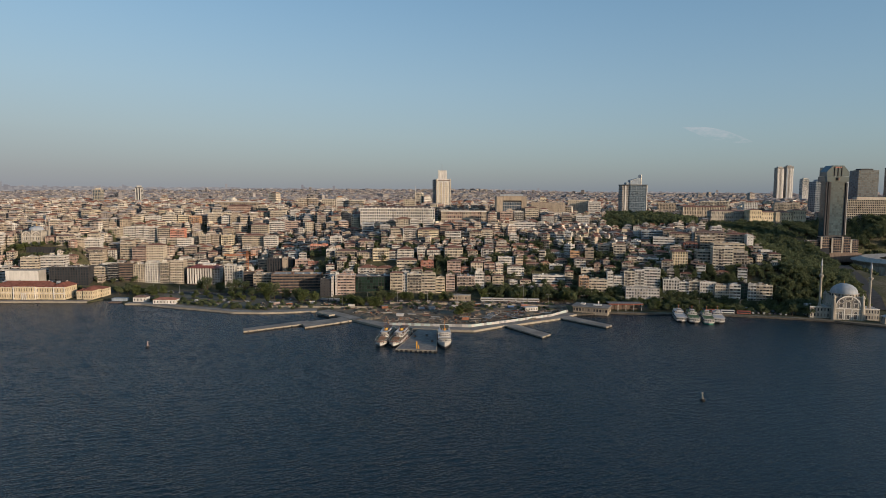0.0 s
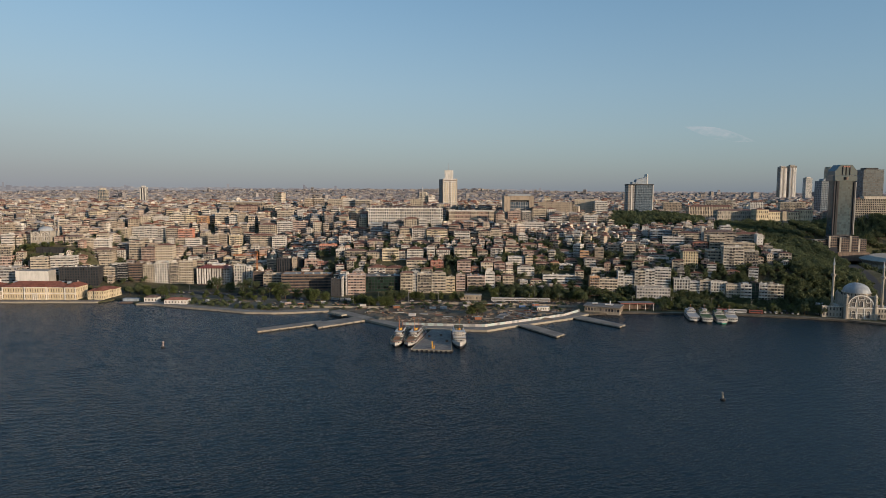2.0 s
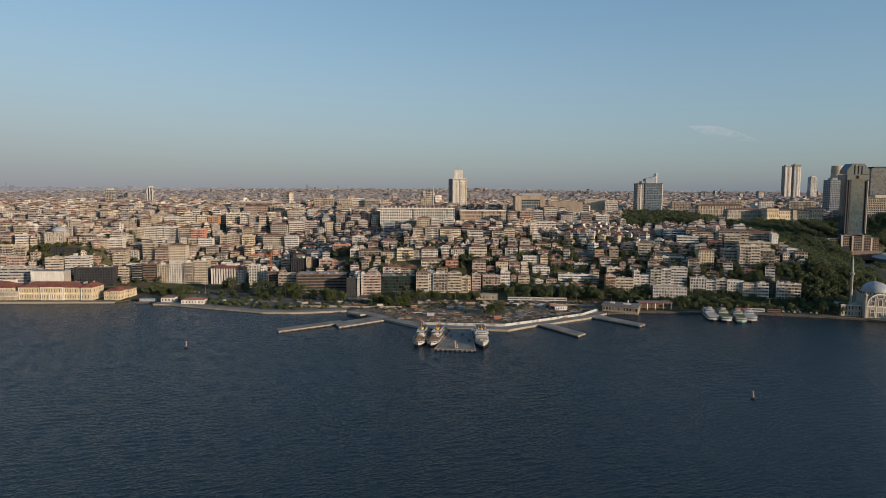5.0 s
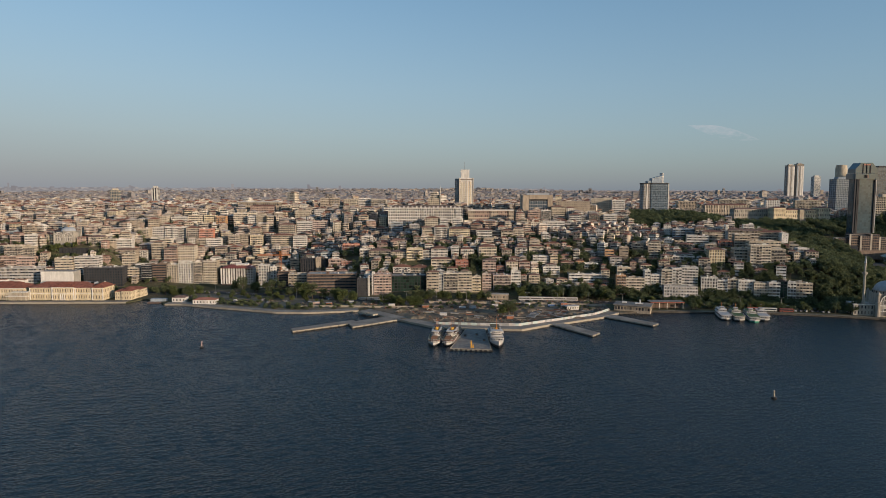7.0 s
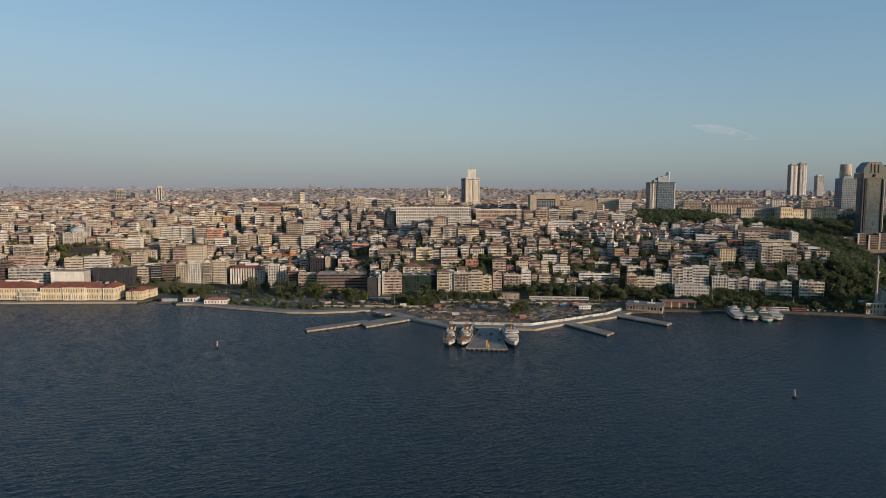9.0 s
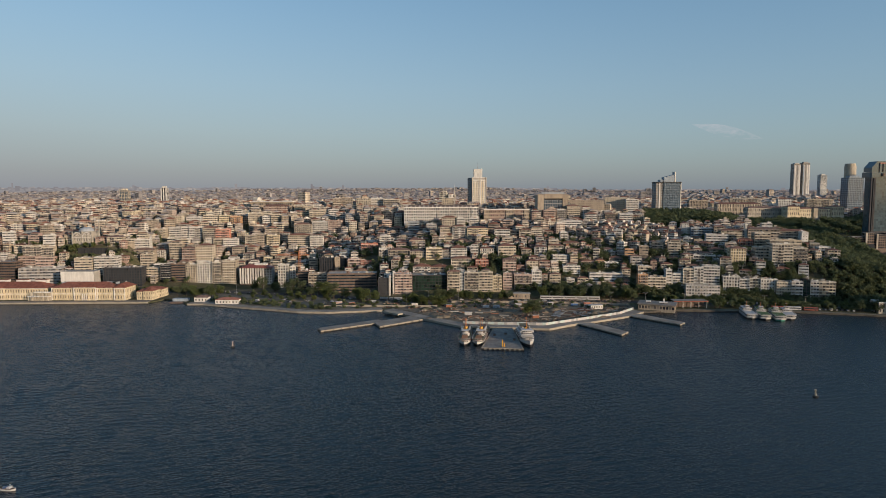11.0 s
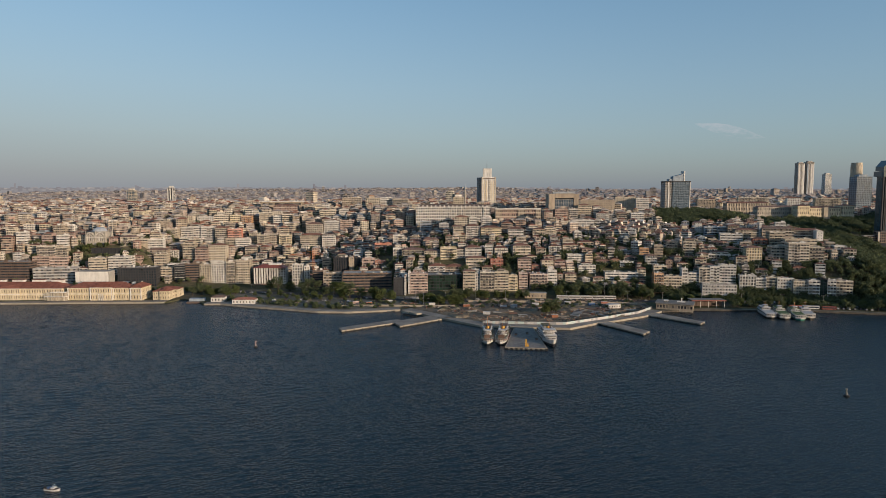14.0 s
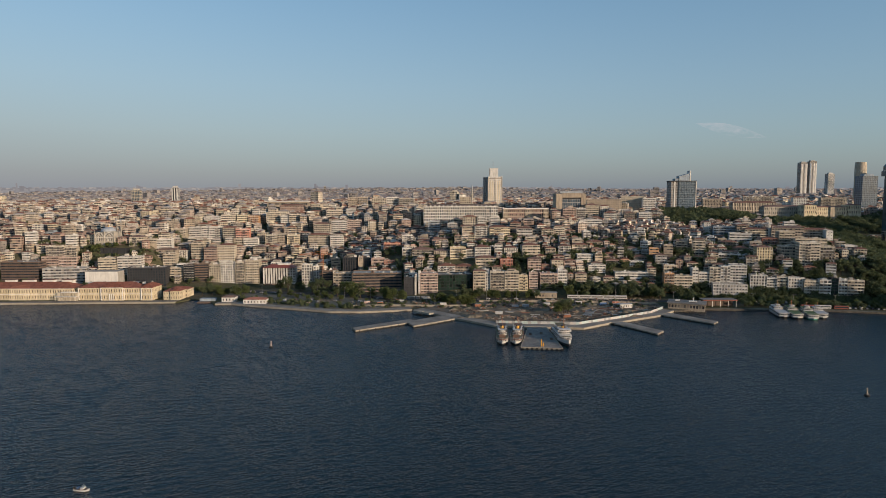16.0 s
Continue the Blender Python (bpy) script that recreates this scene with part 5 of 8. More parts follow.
def hill_mosque():
    """A hillside mosque whose front shows two half-round gables with fan windows."""
    ob = thing("mosque", pose(-503, 772, 51.3), "pale stone hillside mosque with arched gables and two minarets", "mosque")
    claim(-520, -484, 765, 800)
    ob.scale = (0.9, 0.9, 0.9)
    g = Geo()
    g.box(-13.4, 13.4, 0, 24, -15, 6, "stone")
    g.box(-11.5, 11.5, 1.7, 23, 6.004, 12.5, "stone")
    part("wall", g, ob)
    for x in (-6.6, 6.6):
        great_arch(ob, x, -0.05, 6.0, 6.1, "stone", 1.12)
        arch_window(ob, x, -0.42, 1.0, 1.9, 4.6)
        for dx in (-3.2, 3.2):
            arch_window(ob, x + dx, -0.42, 1.0, 1.5, 3.8)
        for k in range(5):
            a = math.pi * (k + 0.5) / 5
            arch_window(ob, x + 3.5 * math.cos(a), -0.44, 6.4 + 3.3 * math.sin(a), 1.3, 1.9, True, "fan_window")
        arch_window(ob, x, -0.44, 6.4, 1.6, 2.0, True, "fan_window")
    piece(ob, "cornice", "trim", (-13.7, 13.7, -0.6, -0.1, 5.6, 6.1))
    for x in (-13.2, 0, 13.2):
        g = Geo()
        g.lathe(x, 0.3, [(1.0, -12), (1.0, 11), (1.3, 11.2), (1.3, 11.8), (0.7, 12.8), (0.05, 15.5)], "stone", 10)
        part("corner_tower", g, ob)
    dome(ob, 0, 12, 13.6, 9.4, 5.8, drum=1.6)
    minaret(ob, 5.8, 23, 2, 32, 0.9)
    minaret(ob, 17.3, 12, -4, 31, 0.9)
    wall = thing("retaining_wall", pose(-484, 760, 30), "tall dark stone retaining wall below the mosque", "wall")
    claim(-503, -465, 757, 766)
    for i in range(9):
        piece(wall, "pier", "dark", (-17.8 + i * 4.2, -17.0 + i * 4.2, -0.5, 0, -14, 14.2))
    g = Geo()
    g.box(-18, 18, 0.01, 4, -16, 14.5, "dark")
    part("wall_face", g, wall)


hill_mosque()


def long_hospital():
    ob = thing("hospital_building", pose(-64, 892, 66), "long white five-storey hospital with a dark mansard top", "building")
    claim(-118, -10, 888, 915)
    for x, w, y in ((-45.5, 13, -1.5), (-22, 34, 0), (3.5, 17, -1.5), (27.5, 31, 0), (47.7, 9.4, -1.5)):
        hall(ob, x, y, w - 0.02, 18, 4, 24.0, "white", max(3, round(w / 3.1)), 5, 5, sink=12, ww=0.62, wh=0.64, sill=0.18, deep=0.5)
    piece(ob, "cornice", "trim", (-52.8, 52.8, -2.0, -1.52, 23.6, 24.6))
    g = Geo()
    g.hip(-52.4, 52.4, -1.4, 18, 24.6, 3.4, "brown", 0.1)
    part("roof", g, ob, "dark mansard roof")
    for i in range(17):
        x = -48 + i * 6
        piece(ob, "dormer", "white", (x - 0.9, x + 0.9, -1.2, 1.5, 24.7, 26.6))


long_hospital()


def old_school():
    ob = thing("school_building", pose(30, 912, 68), "tan stone school with red-brown panels and a heavy cornice", "building")
    claim(-4, 64, 908, 936)
    for x, w, y, m in ((-28, 9, -1.4, "tan"), (-12, 23, 0, "pink"), (5, 11, -1.4, "tan"), (18, 15, 0, "pink"), (29, 7, -1.4, "tan")):
        hall(ob, x, y, w - 0.02, 18, 2, 18.4, m, max(2, round(w / 2.8)), 3, 5, sink=8, ww=0.5, wh=0.5, sill=0.22, deep=0.3)
    for z in (7.6, 12.9):
        piece(ob, "string_course", "cream", (-32.5, 32.5, -1.75, -1.42, z, z + 0.7))
    piece(ob, "cornice", "trim", (-33.2, 33.2, -2.1, -1.45, 18.0, 19.4))
    g = Geo()
    g.box(-32.6, 32.6, -1.4, 18, 18.42, 19.3, "tan")
    part("roof", g, ob)


old_school()


def opera_house():
    ob = thing("opera_house", pose(103, 952, 74), "large beige hall with a deep framed glass front", "building")
    claim(78, 128, 948, 985)
    piece(ob, "side_wall", "tan", (-22.5, -13, 0, 30, -8, 34), (15, 22.5, 0, 30, -8, 34))
    piece(ob, "lintel", "tan", (-13, 15, 0, 30, 28, 37), label="deep beige lintel")
    piece(ob, "cornice", "lead", (-17, 17, -0.6, -0.01, 34.6, 37.4))
    hall(ob, 1, 0.8, 27.9, 24, 0, 25.6, "grey", 11, 5, 3, "glass_front", ww=0.82, wh=0.84, sill=0.08, glaze="blueglass")
    # dark block filling the gap, the shadow put into its colour
    piece(ob, "shadow_gap", "dark", (-13, 15, 2.6, 26, 25.65, 27.95))


opera_house()


def slim_hotel():
    ob = thing("hotel_tower", pose(1, 1102, 70), "tall pale hotel tower with gold-tinted window columns", "tower")
    claim(-22, 16, 1098, 1130)
    for i, (x0, x1) in enumerate(((-12.4, -10.9), (-0.4, 0.4), (10.9, 12.4))):
        piece(ob, "pier", "cream", (x0, x1, -0.5, -0.02, 0, 67.2))
    hall(ob, 0, 0, 24.8, 20, 0, 62, "trim", 10, 20, 8, sink=6, ww=0.4, wh=0.7, sill=0.15, margin=1.4, glaze="paleglass")
    for x in (-7.6, -3.9, 3.9, 7.6):
        piece(ob, "window_stripe", "ochre", (x - 0.8, x + 0.8, -0.3, -0.02, 3, 60), label="gold-tinted vertical stripe")
    piece(ob, "sign_band", "white", (-12.4, 12.4, 0, 20, 62.1, 67.5))
    # flat brown strip on the band: a recess's shade painted, not cut in
    piece(ob, "recess", "brown", (-10.5, 10.5, -0.06, -0.01, 64.0, 65.4))
    piece(ob, "plant_tower", "white", (-9.5, 5.4, 3, 14, 67.5, 82))
    # the tower's left side: its shade is put into the grey plaster
    hall(ob, -15.9, 6, 6.8, 22, 0, 66.5, "grey", 3, 22, 8, "side_block", sink=6, ww=0.5, wh=0.6, sill=0.2)
    g = Geo()
    g.tube((-3, 8, 82), (-3, 8, 95), 0.35, 0.12, "steel")
    part("mast", g, ob)


slim_hotel()


def glass_tower():
    ob = thing("office_tower", pose(352, 1169, 70), "blue glass office tower with a white corner and slanted crown", "tower")
    claim(325, 380, 1160, 1200)
    hall(ob, 7, 0, 31, 26, 6, 59, "bluegrey", 10, 17, 8, "glass_front", sink=10, ww=0.94, wh=0.9, sill=0.05, deep=0.1, glaze="blueglass")
    hall(ob, -15.2, 1.5, 13.2, 24, 6, 59, "grey", 5, 17, 8, "pale_corner", sink=10, ww=0.72, wh=0.6, glaze="paleglass")
    piece(ob, "corner_pier", "white", (-16.8, -14.6, 0.9, 1.48, 6, 59), label="bright white vertical pier")
    piece(ob, "edge_pier", "white", (22.5, 24.0, -0.3, 25, 0, 59.5))
    g = Geo()
    g.solid([(-7, 3, 59), (12, 3, 59), (12, 18, 59), (-7, 18, 59), (-7, 3, 69), (12, 3, 74), (12, 18, 74), (-7, 18, 69)], ((0, 1, 5, 4), (1, 2, 6, 5), (2, 3, 7, 6), (3, 0, 4, 7), (4, 5, 6, 7)), "bluegrey")
    part("crown", g, ob, "slanted grey crown")
    piece(ob, "crown_block", "bluegrey", (-14, -7.01, 4, 18, 59.01, 64.5))
    piece(ob, "crown_blade", "white", (12.01, 14.2, 2.5, 18, 59.01, 79), label="pale upright blade of the crown")
    piece(ob, "roof_rim", "dark", (-22, 24, -0.4, 26.5, 59.05, 60.6))
    pod = thing("podium_building", pose(398, 1150, 68), "low white podium with a long flat roof among trees", "building")
    claim(378, 426, 1146, 1170)
    hall(pod, 0, 0, 46, 18, 0, 9, "white", 14, 1, 5, ww=0.85, wh=0.4, sill=0.3)


glass_tower()


def valley_tower():
    """The dark glass tower with a gabled, chamfered crown, on its brick and stone base."""
    ob = thing("hotel_tower", pose(551, 893, 34), "tall dark glass tower with a chamfered gabled crown", "tower")
    claim(508, 586, 880, 930)
    hall(ob, 2, 0, 27, 15, 22, 98, "towerglass", 9, 26, 5, "shaft", sink=24, ww=0.93, wh=0.9, sill=0.05, deep=0.08, glaze="towerglass", base="dark")
    for x in (-12.6, -9.4, -7.4):
        piece(ob, "fin", "dark", (x - 0.8, x + 0.8, -1.6, 0.4, 22, 97))
    for x in (15.0, 16.9):
        piece(ob, "fin", "grey" if x > 16 else "dark", (x - 0.6, x + 0.6, -1.6, 4, 22, 96))
    g = Geo()
    g.prism([(-13.5, -2.2), (17.5, -2.2), (19, 0), (19, 17), (-15, 17), (-15, 0)], 97.2, 104.5, "towerglass")
    part("collar", g, ob)
    g = Geo()
    a = [(-13.5, 105), (17.5, 105), (17.5, 111), (10, 119.8), (-6, 119.8), (-13.5, 111)]
    n = len(a)
    g.solid([(x, -1.5, z) for x, z in a] + [(x, 16, z) for x, z in a], [tuple(range(n)), tuple(range(2 * n - 1, n - 1, -1))] + [(i + 1, i, n + i, n + i + 1) for i in range(n - 1)] + [(0, n - 1, 2 * n - 1, n)], "towerglass")
    part("crown", g, ob, "chamfered dark glass crown")
    for x in (-3.0, 2.0, 7.0):
        piece(ob, "crown_rib", "dark", (x - 0.4, x + 0.4, -2.4, -1.52, 105, 117))
    g = Geo()
    for x0, x1, z0, z1 in ((-2.6, 0.2, 116.2, 118.0), (0.9, 3.6, 116.2, 118.0), (4.2, 6.6, 116.2, 118.0)):
        g.box(x0, x1, -2.4, -2.0, z0, z1, "red")
    part("sign_panel", g, ob, "red sign panel")
    g = Geo()
    g.lathe(2, -2.6, [(2.4, 99), (2.4, 103)], "brown", 20)
    part("emblem", g, ob)
    bs = thing("tower_podium", pose(547, 884, 32), "stepped podium of brick and white stone pillars", "building")
    for x, w, h, y in ((-27, 17, 17, 2), (-11, 14, 22, 0), (4, 15, 20, -1), (18, 13, 22, 0), (31, 12, 18, 2)):
        hall(bs, x, y, w - 0.05, 9, 0, h, "brown", max(3, round(w / 3)), 6, 3, sink=14, ww=0.8, wh=0.6, glaze="darkglass")
        piece(bs, "pillar", "stone", (x - w / 2 - 0.1, x - w / 2 + 2.2, y - 1.2, y - 0.02, -6, h + 0.6))
    piece(bs, "terrace", "brown", (-36, 37, -6, -1.5, -12, -0.2))


valley_tower()


def plain_tower(name, x, y, w, d, z0, z1, mat, label, cols, floors, glaze="blueglass", style=None, category="tower", yaw=0):
    ob = thing(name, pose(x, y, z0, 0, 0, yaw), label, category, "far towers")
    claim(x - w / 2, x + w / 2, y, y + d)
    kw = style or dict(ww=0.8, wh=0.75, sill=0.12)
    hall(ob, 0, 0, w, d, 0, z1 - z0, mat, cols, floors, max(3, cols // 2), sink=10, glaze=glaze, **kw)
    piece(ob, "roof_plant", mat, (-w * 0.3, w * 0.3, d * 0.2, d * 0.8, z1 - z0 + 0.01, z1 - z0 + 4))
    return ob


def stripes(ob, w, z, mats, d=-0.6):
    n = len(mats)
    for i, m in enumerate(mats):
        if m:
            piece(ob, "vertical_stripe", m, (-w / 2 + w * i / n + 0.1, -w / 2 + w * (i + 1) / n - 0.1, d, -0.02, 0, z))


# this pair's pale greys and pale glass carry the haze in front of them
t = plain_tower("residential_tower", 1398, 2637, 27, 26, 84, 230, "grey", "one of two tall grey far towers with dark stripes", 10, 34, "paleglass")
stripes(t, 27, 140, ("grey", "white", "grey", None, "grey", "white", "white"))
t = plain_tower("residential_tower", 1438, 2640, 28, 26, 84, 235, "grey", "one of two tall grey far towers with pale stripes", 10, 34, "paleglass")
stripes(t, 28, 142, ("bluegrey", "grey", None, "grey", "white", "grey", "white"))
plain_tower("office_tower", 1369, 2400, 24, 22, 84, 177, "white", "slim pale far tower", 6, 24)
t = plain_tower("residential_tower", -763, 1590, 15, 12, 76, 125, "white", "white far tower with dark vertical window stripes", 5, 15, "darkglass")
stripes(t, 15, 47, ("white", "dark", "white", "dark", "white"))
plain_tower("office_tower", -818, 1500, 19, 14, 74, 118, "cream", "weathered tan tower with a raised top", 5, 13)
plain_tower("office_tower", 748, 1250, 30, 24, 60, 140, "bluegrey", "dark grey tower behind the gabled one", 9, 22, "blueglass", dict(ww=0.85, wh=0.8, sill=0.1))
plain_tower("office_tower", 1003, 1500, 48, 34, 74, 173, "dark", "wide dark blue glass tower", 12, 26, "blueglass", dict(ww=0.93, wh=0.88, sill=0.06, deep=0.1))
plain_tower("office_tower", 1127, 1560, 44, 34, 74, 182, "dark", "tall blue glass tower at the edge of the district", 12, 26, "blueglass", dict(ww=0.93, wh=0.88, sill=0.06, deep=0.1))
ob = thing("round_tower", pose(1021, 1700, 78), "round cream tower with a smooth shaft", "tower", "far towers")
g = Geo()
g.lathe(0, 0, [(14, -8), (14, 103), (13, 103.2), (13, 109.5)], "cream", 28)
part("shaft", g, ob, smooth=False)
slab = plain_tower("slab_hotel", 690, 1000, 118, 18, 66, 106, "stone", "long cream slab hotel with an even grid of balconies", 40, 11, "darkglass", dict(ww=0.86, wh=0.66, sill=0.2, deep=1.4), "building")


def barracks():
    ob = thing("barracks_building", pose(559, 1058, 64), "long cream three-storey barracks with corner pavilions", "building")
    claim(455, 610, 1050, 1095)
    for x, w, h, y, m in ((-37, 20, 23.2, -1.5, "ochre"), (-13, 28, 19.5, 0, "ochre"), (13, 24, 19.5, 0, "ochre"), (36.5, 21, 23.2, -1.5, "ochre")):
        hall(ob, x, y, w - 0.02, 20, 0, h, m, round(w / 3.2), 3, 5, sink=10, ww=0.42, wh=0.5, sill=0.25)
    piece(ob, "gatehouse", "cream", (-4, 5, -2.2, 4, 0, 20.4))
    hipped(ob, -27, 26, 0, 20, 19.52, 2.6)
    hipped(ob, -46.8, -27, -1.5, 18.5, 23.2, 2.2)
    hipped(ob, 26, 47, -1.5, 18.5, 23.2, 2.2)
    # the side range's shade is put into its colour: grey stone, not cream
    side = thing("barracks_building", pose(490, 1082, 64), "side range of the cream barracks, its shade painted grey", "building")
    hall(side, 0, 0, 64, 18, 0, 20.5, "stone", 18, 3, 5, sink=10, ww=0.42, wh=0.5)
    hipped(side, -32, 32, 0, 18, 20.5, 2.6)
    long = thing("college_building", pose(475, 1150, 68), "long cream college with a red roof and pale pilasters", "building")
    claim(434, 516, 1146, 1172)
    hall(long, 0, 0, 78, 18, 0, 22, "tan", 26, 3, 5, sink=8, ww=0.5, wh=0.7)
    for i in range(14):
        piece(long, "pilaster", "cream", (-39 + i * 6 - 0.7, -39 + i * 6 + 0.7, -0.6, -0.02, 0, 22))
    hipped(long, -39, 39, 0, 18, 22, 3.0)
    yard = thing("arcaded_building", pose(-860, 1300, 66), "long pale yellow building with an arcaded front", "building")
    claim(-905, -815, 1290, 1330)
    hall(yard, 0, 0, 87, 20, 0, 21, "yellow", 24, 2, 5, sink=8, ww=0.5, wh=0.5)
    flat = thing("market_hall", pose(-360, 1100, 74), "long hall with a thin white flat roof", "building")
    claim(-398, -322, 1096, 1124)
    hall(flat, 0, 1, 70, 20, 0, 21, "tan", 20, 3, 5, sink=8, ww=0.8, wh=0.5)
    piece(flat, "roof", "white", (-37, 37, -1, 23, 21.05, 22.4))


barracks()


def far_minaret():
    ob = thing("minaret", pose(-43.5, 1000, 72), "slender pale minaret above the rooftops", "minaret")
    minaret(ob, 0, 0, 0, 52, 1.3)
    blk = thing("prayer_hall", pose(-54, 1000, 72), "cream block beside the minaret", "building")
    hall(blk, 0, 0, 17, 14, 0, 31, "cream", 5, 9, 4, ww=0.5, wh=0.5)


far_minaret()


def stadium():
    """A ribbed bowl on an asphalt apron."""
    g = Geo()
    g.prism([(622 + 104 * math.cos(2 * math.pi * i / 48), 800 + 88 * math.sin(2 * math.pi * i / 48)) for i in range(48)], 6.0, 8.25, "asphalt")
    tagged(part("pavement", g), "grey asphalt apron round the stadium", "pavement", kind="structure")
    ob = thing("stadium", pose(622, 800, 8), "pale ribbed stadium bowl with a curved roof rim", "stadium")
    claim(532, 712, 725, 880)
    n = 72
    for z0, z1, r0, r1, m, nm in ((-8, 16, 86, 88, "stone", "outer_wall"), (16, 21, 88, 92, "stone", "upper_rim"), (21, 25, 92, 80, "concrete", "roof_ring"), (25, 23, 80, 58, "concrete", "inner_roof")):
        g = Geo()
        pts = [(r * math.cos(2 * math.pi * i / n), 0.82 * r * math.sin(2 * math.pi * i / n), z) for r, z in ((r0, z0), (r1, z1)) for i in range(n)]
        g.solid(pts, [(i, (i + 1) % n, n + (i + 1) % n, n + i) for i in range(n)], m)
        part(nm, g, ob)
    for i in range(n // 2, n):
        a = 2 * math.pi * i / n
        g = Geo()
        x, y = 88.4 * math.cos(a), 0.82 * 88.4 * math.sin(a)
        g.box(x - 0.8, x + 0.8, y - 0.8, y + 0.8, -8, 16, "stone")
        part("rib", g, ob)


stadium()


def terminal():
    ob = thing("ferry_terminal", pose(137, 580, 1.4, 0, 0, -24), "low flat-roofed ferry terminal with pale walls", "building")
    claim(118, 157, 574, 602)
    hall(ob, 0, 0, 32, 18, 0, 5.2, "tan", 12, 1, 6, ww=0.7, wh=0.5, sill=0.25)
    piece(ob, "roof", "deckgrey", (-17, 17, -1.6, 19, 5.22, 6.0), label="flat grey roof")
    piece(ob, "roof_plant", "trim", (-10, -6, 6, 9, 6.5, 7.8), (2, 9, 5, 8, 6.5, 7.4), (5, 6, 12, 13, 6.5, 9.5))
    can = thing("quay_canopy", pose(174, 592, 1.3), "wide pale canopy with a red edge on posts", "canopy")
    claim(157, 192, 588, 604)
    piece(can, "roof", "deckgrey", (-16, 16, 0, 12, 6.4, 6.9))
    piece(can, "edge", "red", (-16.2, 16.2, -0.15, -0.01, 6.1, 6.95), label="red painted edge")
    for x in (-15, -7.5, 0, 7.5, 15):
        piece(can, "post", "trim", (x - 0.2, x + 0.2, 0.6, 1.0, -0.2, 6.4))
    piece(can, "back_wall", "brown", (-15.5, 15.5, 8, 8.3, -0.2, 6.4))
    for x, y, w, d, h, lab in ((-303.5, 627, 13, 9, 6.0, "small white gabled boathouse with a brown roof"), (-273.5, 615, 22, 10, 5.6, "low white quay house with a red roof")):
        q = thing("quay_house", pose(x, y, 1.6), lab, "building")
        hall(q, 0, 0, w, d, 0, h * 0.72, "white", max(3, round(w / 3)), 1, 3, ww=0.4, wh=0.45)
        g = Geo()
        g.hip(-w / 2, w / 2, 0, d, h * 0.72, 2.0, "tile" if w < 20 else "brick", 0.5)
        part("roof", g, q)
    dk = thing("mooring_stage", pose(-326, 630, 0), "low dark wooden mooring stage", "dock")
    piece(dk, "deck", "brown", (-9, 9, -3, 9, -0.6, 1.2))
    piece(dk, "shelter", "bluegrey", (-8, 7, 2, 8, 1.2, 4.0))


terminal()


def tower_crane():
    ob = thing("tower_crane", pose(-231, 745, 6), "rust orange tower crane over a building site", "crane")
    g = Geo()
    for dx in (-0.8, 0.8):
        for dy in (-0.8, 0.8):
            g.tube((dx, dy, 0), (dx, dy, 36), 0.16, 0.16, "crane", 4)
    for i in range(24):
        z = i * 1.5
        s = 1 if i % 2 else -1
        g.tube((-0.8 * s, -0.8, z), (0.8 * s, -0.8, z + 1.5), 0.1, 0.1, "crane", 4)
        g.tube((0.8, -0.8 * s, z), (0.8, 0.8 * s, z + 1.5), 0.1, 0.1, "crane", 4)
    part("mast", g, ob)
    g = Geo()
    for a, b in (((-28, 0, 31), (12, 0, 31)), ((-28, 0, 31), (0, 0, 36)), ((12, 0, 31), (0, 0, 36)), ((-28, 0, 32.2), (12, 0, 32.2))):
        g.tube(a, b, 0.22, 0.22, "crane", 4)
    part("jib", g, ob)
    piece(ob, "counterweight", "concrete", (9, 12, -0.7, 0.7, 28.5, 31))


tower_crane()

